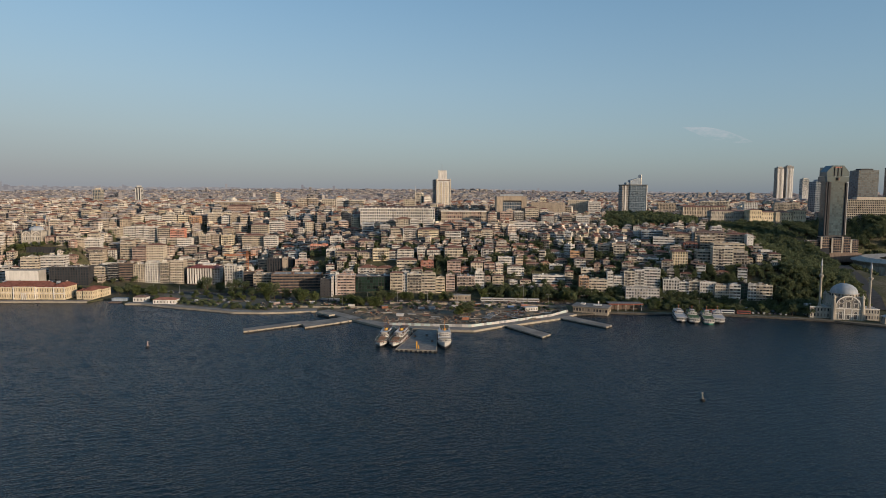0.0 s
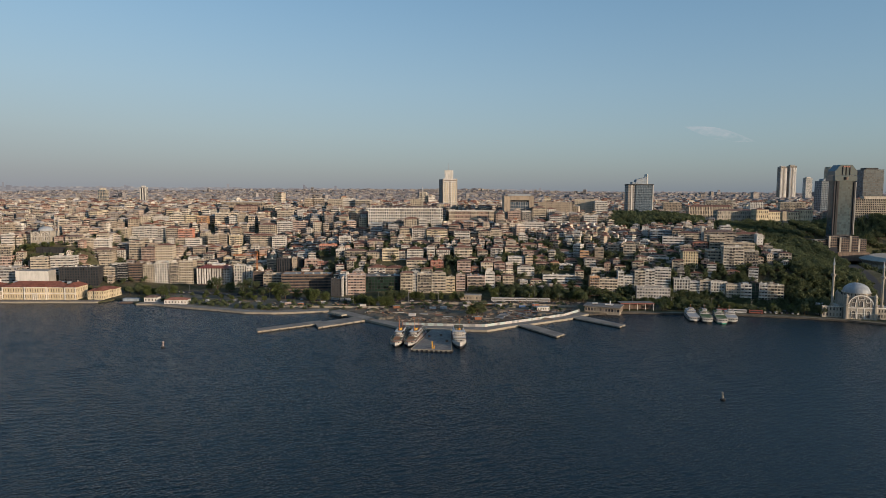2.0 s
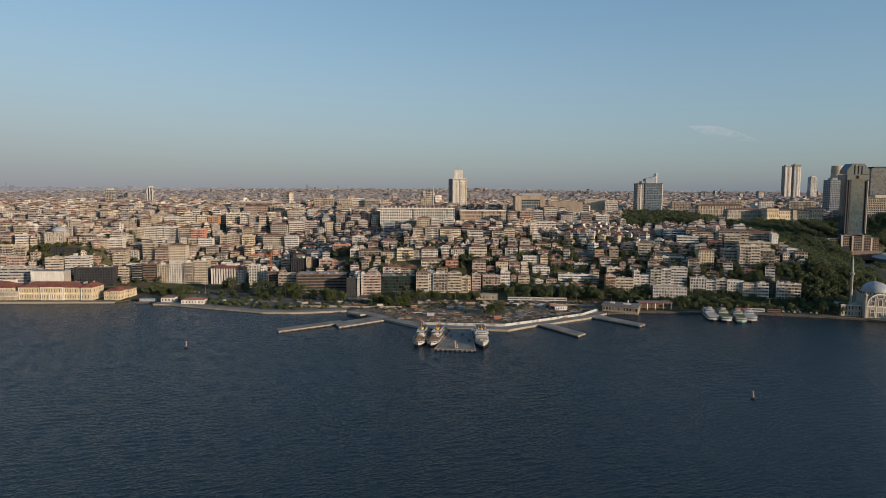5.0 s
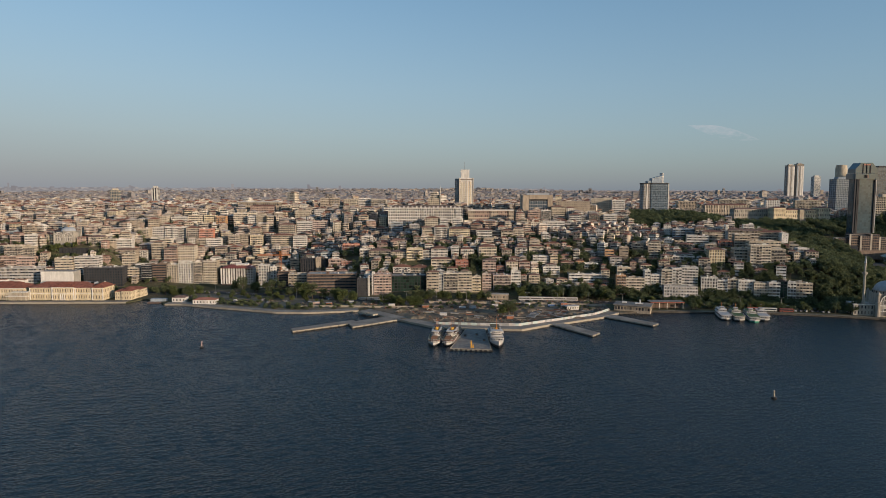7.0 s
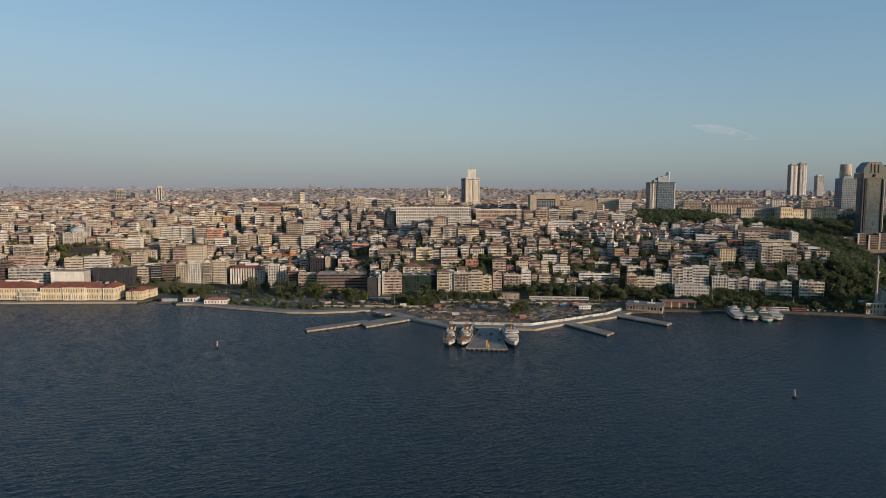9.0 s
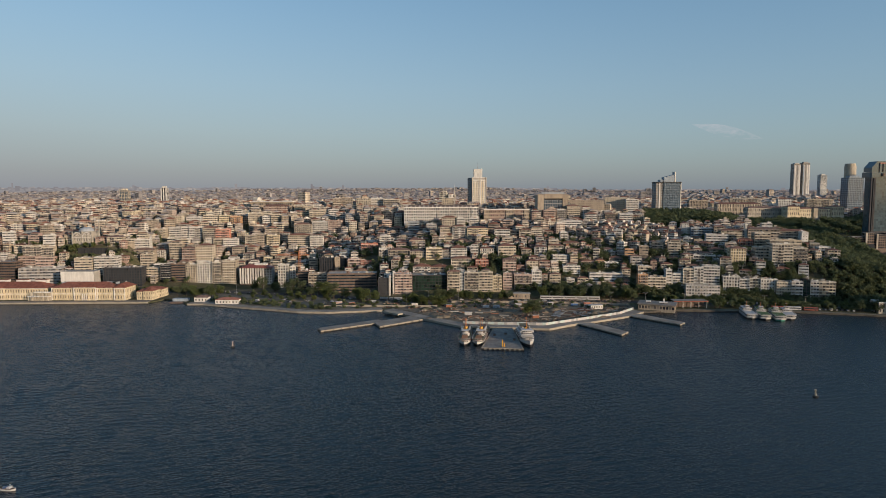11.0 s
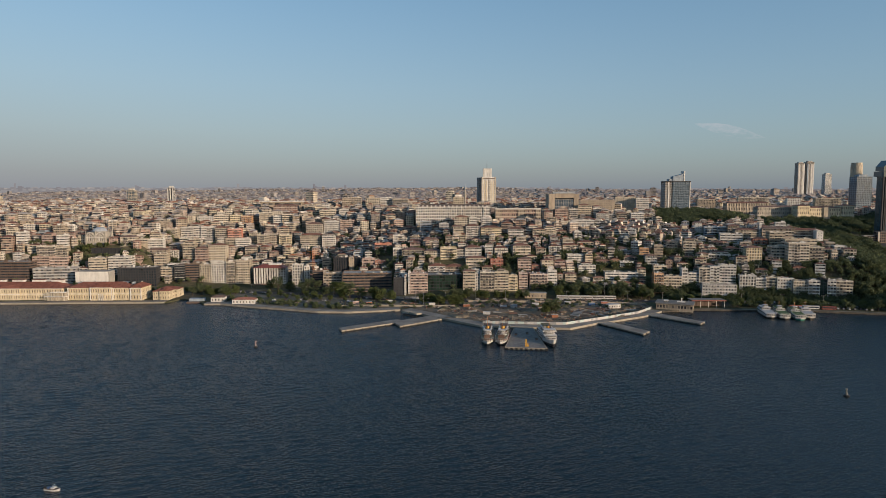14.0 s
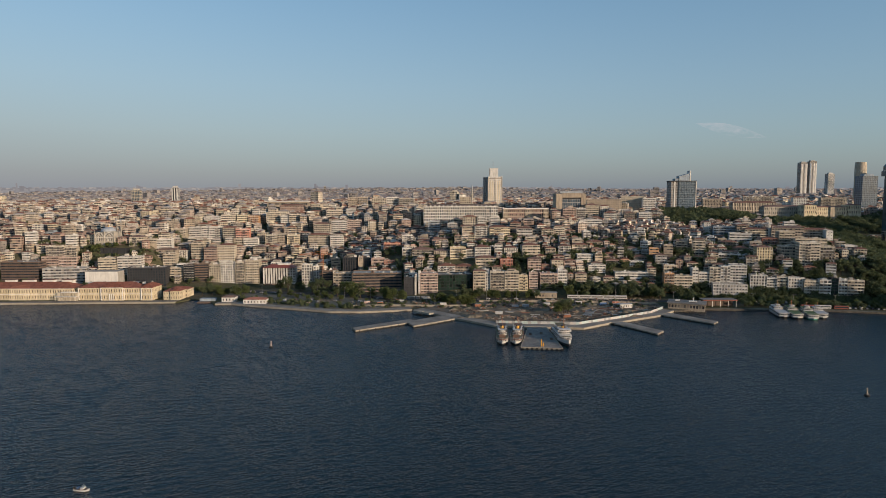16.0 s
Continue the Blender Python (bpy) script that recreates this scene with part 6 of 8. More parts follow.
# ---- ships and boats ----
def hull_mesh(length, beam, rise, stern, keel, mat, lower, upper_z, n=22, blunt=0.5, low=0.9):
    """A hull along y with its bow at y = 0: lower band, upper band and deck edge."""
    def half(k):
        bow = min(1.0, (k / 0.32)) ** blunt if k < 0.32 else 1.0
        aft = 1.0 if k < 0.82 else 1 - stern * ((k - 0.82) / 0.18) ** 2
        return beam / 2 * bow * aft

    bands = []
    for z, flare in ((-keel, 0.55), (0.0, 0.86), (low, 0.92), (upper_z, 1.0)):
        ring = []
        for i in range(n + 1):
            k = i / n
            sheer = rise * max(0, 1 - k / 0.35) ** 2 + rise * 0.25 * max(0, (k - 0.7) / 0.3) ** 2
            rake = (upper_z - z) * 0.35 * max(0, 1 - k / 0.3)
            f = flare + (1 - flare) * ease(0.1, 0.45, k) * 0.7
            ring.append((max(0.02, half(k) * f), k * length + rake, z + sheer * max(0.0, z) / upper_z))
        bands.append(ring)
    g = Geo()
    for b in range(3):
        m = lower if b < 2 else mat
        for i in range(n):
            (x0, y0, z0), (x1, y1, z1) = bands[b][i], bands[b][i + 1]
            (u0, v0, w0), (u1, v1, w1) = bands[b + 1][i], bands[b + 1][i + 1]
            g.face([(x1, y1, z1), (x0, y0, z0), (u0, v0, w0), (u1, v1, w1)], m)
            g.face([(-x0, y0, z0), (-x1, y1, z1), (-u1, v1, w1), (-u0, v0, w0)], m)
        (x1, y1, z1), (u1, v1, w1) = bands[b][n], bands[b + 1][n]
        g.face([(-x1, y1, z1), (x1, y1, z1), (u1, v1, w1), (-u1, v1, w1)], m)
        (x1, y1, z1), (u1, v1, w1) = bands[b][0], bands[b + 1][0]
        g.face([(x1, y1, z1), (-x1, y1, z1), (-u1, v1, w1), (u1, v1, w1)], m)
    deck = Geo()
    top = bands[3]
    for i in range(n):
        deck.face([(-top[i][0], top[i][1], top[i][2] - 0.25), (top[i][0], top[i][1], top[i][2] - 0.25), (top[i + 1][0], top[i + 1][1], top[i + 1][2] - 0.25), (-top[i + 1][0], top[i + 1][1], top[i + 1][2] - 0.25)], "deck_brown")
    return g, deck


def house_outline(x, y0, y1, nose, tail):
    """A deckhouse outline with a rounded front and stern."""
    pts = []
    for i in range(9):
        a = math.pi + math.pi * i / 8
        pts.append((x * math.cos(a), y0 + nose + nose * math.sin(a)))
    for i in range(9):
        a = math.pi * i / 8
        pts.append((x * math.cos(a), y1 - tail + tail * math.sin(a)))
    return pts


def deckhouse(ob, name, x, y0, y1, z0, z1, nose, tail, mat, top, panes):
    out = house_outline(x, y0, y1, nose, tail)
    g = Geo()
    g.prism(out, z0, z1, mat, top)
    a = part(name, g, ob)
    w = Geo()
    for sx in (-1, 1):
        step = (y1 - tail - y0 - nose) / panes
        for i in range(panes):
            s0, s1 = y0 + nose + step * (i + 0.14), y0 + nose + step * (i + 0.86)
            q = [(sx * (x + 0.03), s0, z0 + (z1 - z0) * 0.38), (sx * (x + 0.03), s1, z0 + (z1 - z0) * 0.38), (sx * (x + 0.03), s1, z0 + (z1 - z0) * 0.8), (sx * (x + 0.03), s0, z0 + (z1 - z0) * 0.8)]
            w.face(q if sx > 0 else q[::-1], "glass")
    for i in range(8):
        (ax, ay), (bx, by) = out[i], out[i + 1]
        p0, p1 = Vector((ax, ay)).lerp(Vector((bx, by)), 0.12), Vector((ax, ay)).lerp(Vector((bx, by)), 0.88)
        n = Vector((by - ay, ax - bx)).normalized() * 0.04
        w.face([(p0.x + n.x, p0.y + n.y, z0 + (z1 - z0) * 0.38), (p1.x + n.x, p1.y + n.y, z0 + (z1 - z0) * 0.38), (p1.x + n.x, p1.y + n.y, z0 + (z1 - z0) * 0.8), (p0.x + n.x, p0.y + n.y, z0 + (z1 - z0) * 0.8)], "glass")
    part("glazing", w, a, kind="stuff")
    return a


def railing(ob, outline, z, h=1.0, mat="hull_white"):
    g = Geo()
    n = len(outline)
    for i in range(n):
        (ax, ay), (bx, by) = outline[i], outline[(i + 1) % n]
        for k in (0.5, 1.0):
            g.tube((ax, ay, z + h * k), (bx, by, z + h * k), 0.035, 0.035, mat, 4)
        g.tube((ax, ay, z), (ax, ay, z + h), 0.05, 0.05, mat, 4)
    part("railing", g, ob)


def funnel(ob, y, z0, z1, r, rake=1.2):
    g = Geo()
    n, pts = 18, []
    for k, (zz, rr) in enumerate(((z0, r), (z0 + (z1 - z0) * 0.82, r * 0.95))):
        pts += [(rr * 0.75 * math.cos(2 * math.pi * i / n), y + k * rake + rr * 1.25 * math.sin(2 * math.pi * i / n), zz) for i in range(n)]
    g.solid(pts, [(i, (i + 1) % n, n + (i + 1) % n, n + i) for i in range(n)], "funnel")
    f = part("funnel", g, ob, "yellow painted funnel")
    g = Geo()
    pts = []
    for k, (zz, rr) in enumerate(((z0 + (z1 - z0) * 0.82, r * 0.97), (z1, r * 0.93))):
        pts += [(rr * 0.75 * math.cos(2 * math.pi * i / n), y + rake + k * 0.2 + rr * 1.25 * math.sin(2 * math.pi * i / n), zz) for i in range(n)]
    g.solid(pts, [(i, (i + 1) % n, n + (i + 1) % n, n + i) for i in range(n)] + [tuple(range(n, 2 * n))], "hull_black")
    part("funnel_cap", g, f, "black funnel top")


def mast(ob, y, z0, z1, spread=1.6):
    g = Geo()
    g.tube((0, y, z0), (0, y + 0.6, z1), 0.2, 0.08, "crane", 6)
    g.tube((-spread, y + 0.4, z0 + (z1 - z0) * 0.7), (spread, y + 0.4, z0 + (z1 - z0) * 0.7), 0.08, 0.08, "hull_white", 5)
    part("mast", g, ob)


def lifeboat(ob, x, y, z):
    g = Geo()
    n = 10
    pts = []
    for k, (zz, s) in enumerate(((z, 0.45), (z + 0.9, 1.0), (z + 1.3, 0.5))):
        pts += [(x + s * 0.95 * math.sin(2 * math.pi * i / n), y + s * 3.2 * math.cos(2 * math.pi * i / n), zz) for i in range(n)]
    g.solid(pts, [(k * n + (i + 1) % n, k * n + i, k * n + n + i, k * n + n + (i + 1) % n) for k in range(2) for i in range(n)] + [tuple(range(2 * n, 3 * n))[::-1]], "hull_white")
    part("lifeboat", g, ob, "white lifeboat")


def boxes(ob, name, mat, *rows, label=""):
    """One mesh of several boxes: a part with more than one piece."""
    g = Geo()
    for x0, x1, y0, y1, z0, z1 in rows:
        g.box(x0, x1, y0, y1, z0, z1, mat)
    return part(name, g, ob, label)


def awning(ob, x, y0, y1, z, mat="deck_pale"):
    """A flat shade roof on thin posts."""
    boxes(ob, "awning", mat, (-x, x, y0, y1, z, z + 0.14))
    n = max(2, round((y1 - y0) / 3.2))
    for i in range(n + 1):
        for sx in (-x + 0.12, x - 0.12):
            g = Geo()
            yy = y0 + 0.15 + (y1 - y0 - 0.3) * i / n
            g.tube((sx, yy, z - 2.15), (sx, yy, z), 0.05, 0.05, "hull_white", 5)
            part("awning_post", g, ob)


def rub_rail(ob, x, y0, y1, z, mat):
    """The dark rail along a hull's flanks, with tyres hung from it."""
    for sx in (-1, 1):
        boxes(ob, "rub_rail", mat, (sx * x - 0.1, sx * x + 0.1, y0, y1, z, z + 0.28))
        for i in range(7):
            g = Geo()
            yy = y0 + (y1 - y0) * (i + 0.5) / 7
            g.tube((sx * x, yy, z - 0.45), (sx * (x + 0.3), yy, z - 0.45), 0.42, 0.42, "rubber", 9)
            part("tyre_fender", g, ob)


def bow_ferry(m, label):
    """A ferry seen bow on: flared white bow, open fore deck, a bridge with a wide roof, funnel and mast."""
    ob = thing("ferry", m, label, "ferry", "moored ferries")
    L, B = 52.0, 10.4
    h, d = hull_mesh(L, B, 1.9, 0.35, 1.2, "hull_white", "hull_black", 3.4, blunt=0.66, low=1.3)
    part("hull", h, ob, "white hull over a black waterline")
    part("main_deck", d, ob)
    rub_rail(ob, B / 2 - 0.05, 18, 46, 2.4, "deck_brown")
    deckhouse(ob, "saloon", 4.5, 8.5, 47, 3.2, 5.4, 3.4, 4.0, "hull_white", "deck_olive", 14)
    boxes(ob, "deck_edge", "hull_white", (-4.7, 4.7, 12.5, 43, 5.42, 5.6))
    deckhouse(ob, "upper_saloon", 3.9, 16, 41, 5.62, 7.6, 1.6, 3.0, "hull_white", "deck_brown", 10)
    deckhouse(ob, "bridge", 3.6, 15.2, 20, 7.62, 9.3, 0.9, 0.5, "hull_white", "hull_white", 3)
    boxes(ob, "bridge_roof", "hull_white", (-4.4, 4.4, 14.4, 20.6, 9.32, 9.6))
    boxes(ob, "bridge_wing", "hull_white", (-5.0, -3.62, 16.2, 18.2, 7.6, 8.6), (3.62, 5.0, 16.2, 18.2, 7.6, 8.6))
    railing(ob, house_outline(3.8, 21, 40.5, 0.6, 3), 7.6)
    railing(ob, house_outline(4.3, 9.2, 15.4, 3.0, 0.4), 5.4)
    railing(ob, [(0.5, 1.6), (2.2, 4.2), (3.6, 7.5), (4.3, 10.5), (-4.3, 10.5), (-3.6, 7.5), (-2.2, 4.2), (-0.5, 1.6)], 4.4)
    awning(ob, 3.4, 27.5, 39, 9.7, "deck_olive")
    funnel(ob, 23.5, 7.6, 11.0, 1.6)
    mast(ob, 19.2, 9.6, 18.6)
    for x in (-3.3, 3.3):
        for y in (24.5, 31.5):
            lifeboat(ob, x, y, 7.9)
    for i in range(5):
        g = Geo()
        y = 28.5 + i * 2.3
        g.box(-1.7, 1.7, y, y + 0.5, 7.62, 8.1, "deck_pale")
        g.box(-1.7, 1.7, y + 0.42, y + 0.52, 8.1, 8.6, "deck_pale")
        part("bench", g, ob)
    g = Geo()
    g.tube((-0.9, 5.5, 3.6), (0.9, 5.5, 3.6), 0.4, 0.4, "hull_black", 10)
    g.box(-1.1, 1.1, 5.1, 5.9, 3.2, 3.5, "steel")
    part("windlass", g, ob)
    return ob


def low_ferry(m, label, L=54.0):
    """A low ferry: two tiers of windows round the bow, an open olive deck, a midship house and a yellow funnel."""
    ob = thing("ferry", m, label, "ferry", "moored ferries")
    B = 9.2
    h, d = hull_mesh(L, B, 0.9, 0.4, 1.2, "hull_white", "hull_black", 2.0, blunt=0.42, low=0.8)
    part("hull", h, ob, "white hull over a black waterline")
    part("main_deck", d, ob)
    rub_rail(ob, B / 2 - 0.05, 14, 44, 1.5, "hull_red")
    deckhouse(ob, "saloon", 4.25, 1.8, L - 3, 1.9, 3.8, 3.8, 3.8, "hull_white", "deck_pale", 18)
    g = Geo()
    g.prism(house_outline(4.5, 1.3, L - 2.6, 4.1, 4.1), 3.82, 4.1, "hull_red", "deck_olive")
    part("deck_edge", g, ob, "dark red deck edge")
    railing(ob, house_outline(4.3, 1.7, L - 3.2, 3.9, 3.9), 4.1)
    deckhouse(ob, "upper_saloon", 3.3, 15, 42, 4.12, 6.0, 2.4, 2.4, "hull_white", "deck_brown", 12)
    deckhouse(ob, "bridge", 2.4, 16.5, 20.5, 6.02, 7.6, 1.2, 0.6, "hull_white", "deck_pale", 3)
    boxes(ob, "bridge_roof", "hull_white", (-2.9, 2.9, 15.9, 21.0, 7.62, 7.8))
    funnel(ob, 27, 6.0, 9.4, 1.8)
    mast(ob, 22, 6.0, 17.2)
    mast(ob, 36, 6.0, 13.5, 1.0)
    awning(ob, 3.0, 31.5, 40, 8.1, "deck_brown")
    for x in (-2.7, 2.7):
        for y in (25.5, 32.5):
            lifeboat(ob, x, y, 6.3)
    for i in range(5):
        g = Geo()
        y = 5.2 + i * 1.9
        g.box(-2.2, 2.2, y, y + 0.5, 4.12, 4.6, "deck_brown")
        g.box(-2.2, 2.2, y + 0.42, y + 0.52, 4.6, 5.1, "deck_brown")
        part("bench", g, ob)
    return ob


bow_ferry(pose(1.9, 443, 0, 0, 0, 0.8), "white ferry with a tall bow and yellow funnel at a pontoon")
low_ferry(pose(-45.0, 448.5, 0, 0, 0, -4.5), "white ferry with olive upper decks and a yellow funnel")
low_ferry(pose(-35.6, 448.5, 0, 0, 0, -9.5), "white ferry with olive decks moored against another ferry", 54.0)


def tour_boat(m, deck, stripe, label, L=38.0, B=9.4, tall=False):
    ob = thing("tour_boat", m, label, "boat", "boats along the quay")
    h, d = hull_mesh(L, B, 0.3, 0.3, 0.8, "hull_white", stripe, 1.7, blunt=0.1)
    part("hull", h, ob)
    part("main_deck", d, ob)
    deckhouse(ob, "saloon", 4.2, 1.2, L - 3, 1.5, 4.2, 0.5, 1.5, "hull_white", "deck_pale", 12)
    g = Geo()
    g.prism(house_outline(4.5, 0.8, L - 2.5, 0.5, 1.6), 4.22, 4.5, "hull_white", deck)
    part("upper_deck", g, ob)
    railing(ob, house_outline(4.4, 1.0, L - 3, 0.5, 1.5), 4.5)
    deckhouse(ob, "upper_saloon", 3.8, L * 0.52, L - 4, 4.52, 6.8, 0.6, 1.2, "hull_white", deck if not tall else "deck_pale", 7)
    deckhouse(ob, "wheelhouse", 2.0, L * 0.58, L * 0.58 + 4, 6.82, 8.7, 0.5, 0.6, "hull_white", "deck_pale", 2)
    mast(ob, L * 0.66, 8.7, 12.5, 1.0)
    return ob


tour_boat(pose(209, 544.5, 0, 0, 0, -13), "deck_pale", "hull_black", "white tour boat with a pale upper deck", 36, 9.0, True)
tour_boat(pose(218.5, 540, 0, 0, 0, -15), "deck_green", "hull_black", "white tour boat with a green upper deck", 36, 9.6)
tour_boat(pose(229.5, 536, 0, 0, 0, -16), "deck_green", "teal", "white and teal tour boat with a green deck", 36, 9.4)
tour_boat(pose(240.5, 541, 0, 0, 0, -17), "deck_pale", "hull_black", "white tour boat with a dark waterline", 31, 8.6)


def buoy(m, mat, label):
    ob = thing("buoy", m, label, "buoy", "channel buoys")
    g = Geo()
    g.lathe(0, 0, [(1.2, -0.6), (1.5, 0.0), (1.5, 0.7), (0.9, 1.0)], "hull_black", 14)
    part("float", g, ob)
    g = Geo()
    g.lathe(0, 0, [(0.55, 1.0), (0.28, 3.6), (0.5, 3.7), (0.5, 4.3), (0.1, 4.6)], mat, 10)
    part("tower", g, ob)


buoy(pose(141, 334, 0, 3, -5, 0), "tan", "dark channel buoy with a pale weathered tower")
buoy(pose(-211, 445.5, 0, 0, 3, 0), "pink", "small faded reddish channel buoy")


def motor_boat():
    ob = thing("motor_boat", pose(-218.0, 226, 0, 0, 0, 82), "small white open motor boat with a windscreen", "boat")
    h, d = hull_mesh(6.2, 2.2, 0.3, 0.15, 0.3, "hull_white", "hull_white", 0.62, 14, 0.6, 0.3)
    part("hull", h, ob)
    part("main_deck", d, ob)
    g = Geo()
    g.box(-0.8, 0.8, 2.2, 3.4, 0.7, 1.25, "hull_white")
    part("console", g, ob)
    g = Geo()
    for a, b in (((-0.8, 2.2, 1.2), (-0.6, 2.8, 2.0)), ((0.8, 2.2, 1.2), (0.6, 2.8, 2.0)), ((-0.6, 2.8, 2.0), (0.6, 2.8, 2.0))):
        g.tube(a, b, 0.05, 0.05, "steel", 5)
    part("windscreen_frame", g, ob)
    g = Geo()
    g.box(-0.3, 0.3, 6.1, 6.7, 0.4, 1.4, "hull_black")
    part("outboard_motor", g, ob)
    g = Geo()
    g.box(-0.8, 0.8, 4.4, 4.9, 0.7, 1.1, "cloth_blue")
    part("seat", g, ob)


motor_boat()

# ---- the building site, the road and the quay furniture ----
sr = random.Random(21)


def along(line, step):
    """Places and headings at even steps along a line on the plan."""
    out = []
    for (ax, ay), (bx, by) in zip(line, line[1:]):
        a, b = Vector((ax, ay)), Vector((bx, by))
        n = max(1, round((b - a).length / step))
        for i in range(n):
            p = a.lerp(b, (i + 0.5) / n)
            out.append((p.x, p.y, math.degrees(math.atan2(by - ay, bx - ax)), (b - a).length / n))
    return out


def hoarding():
    ob = thing("site_hoarding", pose(0, 0, FLAT), "long white site hoarding with faint coloured panels", "fence")
    sheets = {}
    for i, (x, y, turn, length) in enumerate(along([(-44, 519.5), (-10, 515.5), (24, 513.2), (59, 535), (98, 561), (117, 584)], 2.6)):
        mat = sr.choice(("deck_pale", "grey", "grey", "panel_teal", "panel_teal", "panel_pink"))
        key = (mat, round(length, 2))
        if key not in sheets:
            g = Geo()
            g.box(-length / 2 + 0.03, length / 2 - 0.03, -0.06, 0.06, 0, 2.5, mat)
            g.box(-length / 2, -length / 2 + 0.12, 0.06, 0.2, 0, 2.6, "steel")
            sheets[key] = g.mesh("panel")
        p = new("panel", sheets[key])
        p.parent, p.matrix_basis = ob, pose(x, y, 0, 0, 0, turn)
    wall = thing("site_wall", pose(0, 0, FLAT), "low pale concrete wall around the site", "wall")
    for x, y, turn, length in along([(-178, 598), (-140, 601), (-100, 598), (-66, 598)], 6.0):
        g = Geo()
        g.box(-length / 2 + 0.02, length / 2 - 0.02, -0.2, 0.2, -0.3, 1.9, "quay")
        q = part("wall_section", g, wall)
        q.matrix_basis = pose(x, y, 0, 0, 0, turn)
    back = thing("yard_wall", pose(0, 0, FLAT), "long tan panelled wall between the site and the tram line", "wall")
    for x, y, turn, length in along([(-52, 623), (0, 621), (60, 617), (116, 608)], 5.0):
        g = Geo()
        g.box(-length / 2 + 0.12, length / 2 - 0.12, -0.12, 0.12, -0.3, 2.1, "tan")
        g.box(-length / 2 - 0.1, -length / 2 + 0.1, -0.2, 0.2, -0.3, 2.4, "stone")
        q = part("wall_panel", g, back)
        q.matrix_basis = pose(x, y, 0, 0, 0, turn)


hoarding()


def car_kind(long=4.4, tall=1.5, van=False):
    ob = thing("car", pose(0, -6000, 0), "white delivery van parked on the road" if van else "parked car with dark windows", "car", "parked cars")
    g = Geo()
    k = long / 2
    side = [(-k, 0.35), (k, 0.35), (k, 0.8), (k * 0.62, 0.95), (k * 0.30, tall), (-k * 0.62, tall), (-k * 0.95, 0.95), (-k, 0.85)]
    if van:
        side = [(-k, 0.35), (k, 0.35), (k, 1.1), (k * 0.75, 1.3), (k * 0.55, tall), (-k, tall)]
    n = len(side)
    g.solid([(x, -0.85, z) for x, z in side] + [(x, 0.85, z) for x, z in side], [tuple(range(n)), tuple(range(2 * n - 1, n - 1, -1))] + [(i, n + i, n + (i + 1) % n, (i + 1) % n) for i in range(n)], "hull_white" if van else "car")
    part("body", g, ob)
    g = Geo()
    if van:
        g.box(k * 0.56, k * 0.76, -0.87, 0.87, 1.3, tall - 0.15, "glass")
    else:
        g.box(-k * 0.55, k * 0.28, -0.87, 0.87, 0.98, tall - 0.08, "glass")
    part("glasshouse", g, ob)
    for x in (-k * 0.62, k * 0.62):
        for y in (-0.8, 0.8):
            g = Geo()
            g.tube((x, y - 0.1, 0.33), (x, y + 0.1, 0.33), 0.33, 0.33, "rubber", 10)
            part("wheel", g, ob)
    return ob


CARS = [car_kind(), car_kind(4.1, 1.62), car_kind(5.4, 2.3, True)]
parked = [0, 0, 0]


def park_car(x, y, turn, z=FLAT + 0.08, k=None):
    k = sr.choice((0, 0, 0, 1, 1, 1, 1, 2)) if k is None else k
    m = pose(x, y, z, 0, 0, turn)
    if not parked[k]:
        CARS[k].matrix_basis = m
    else:
        copy_thing(CARS[k], m)
    parked[k] += 1


for x, y, turn, _ in along([(-330, 696), (-205, 668), (-120, 640)], 11):
    park_car(x + sr.uniform(-3, 3), y + sr.uniform(-3, 3), turn)
for x, y, turn, _ in along([(-110, 640), (110, 630), (200, 619), (300, 601)], 13):
    if sr.random() < 0.75:
        park_car(x + sr.uniform(-4, 4), y + sr.uniform(-4, 3), turn)
for i in range(14):
    park_car(sr.uniform(-250, -135), sr.uniform(618, 644), sr.choice((75, -15)) + sr.uniform(-8, 8), FLAT + 0.08)
for x, y, turn, _ in along([(255, 590), (318, 574)], 4.5) + along([(212, 608), (322, 588)], 4.2):
    if sr.random() < 0.7:
        park_car(x, y, turn + 90 + sr.uniform(-5, 5))


def coach(x, y, turn, mat, label):
    """A long coach: body with rounded shoulders, a dark window band, wheels."""
    ob = thing("coach", pose(x, y, FLAT + 0.08, 0, 0, turn), label, "coach", "coaches by the quay")
    g = Geo()
    side = [(-1.25, 0.4), (1.25, 0.4), (1.25, 2.9), (1.0, 3.3), (-1.0, 3.3), (-1.25, 2.9)]
    n = len(side)
    g.solid([(-5.8, a, z) for a, z in side] + [(5.8, a, z) for a, z in side], [tuple(range(n - 1, -1, -1)), tuple(range(n, 2 * n))] + [(i, (i + 1) % n, n + (i + 1) % n, n + i) for i in range(n)], mat)
    body = part("body", g, ob)
    g = Geo()
    g.box(-5.4, 5.4, -1.27, 1.27, 1.5, 2.6, "darkglass")
    part("window_band", g, body)
    for px in (-3.6, 3.8):
        for py in (-1.15, 1.15):
            g = Geo()
            g.tube((px, py - 0.14, 0.48), (px, py + 0.14, 0.48), 0.48, 0.48, "rubber", 12)
            part("wheel", g, ob)


for x, y, turn, mat, lab in ((252, 585, -8, "red", "dark red coach parked at the quay"), (265.5, 582, -10, "hull_white", "white coach parked at the quay"), (279, 578.5, -12, "red", "dark red coach parked at the quay")):
    coach(x, y, turn, mat, lab)


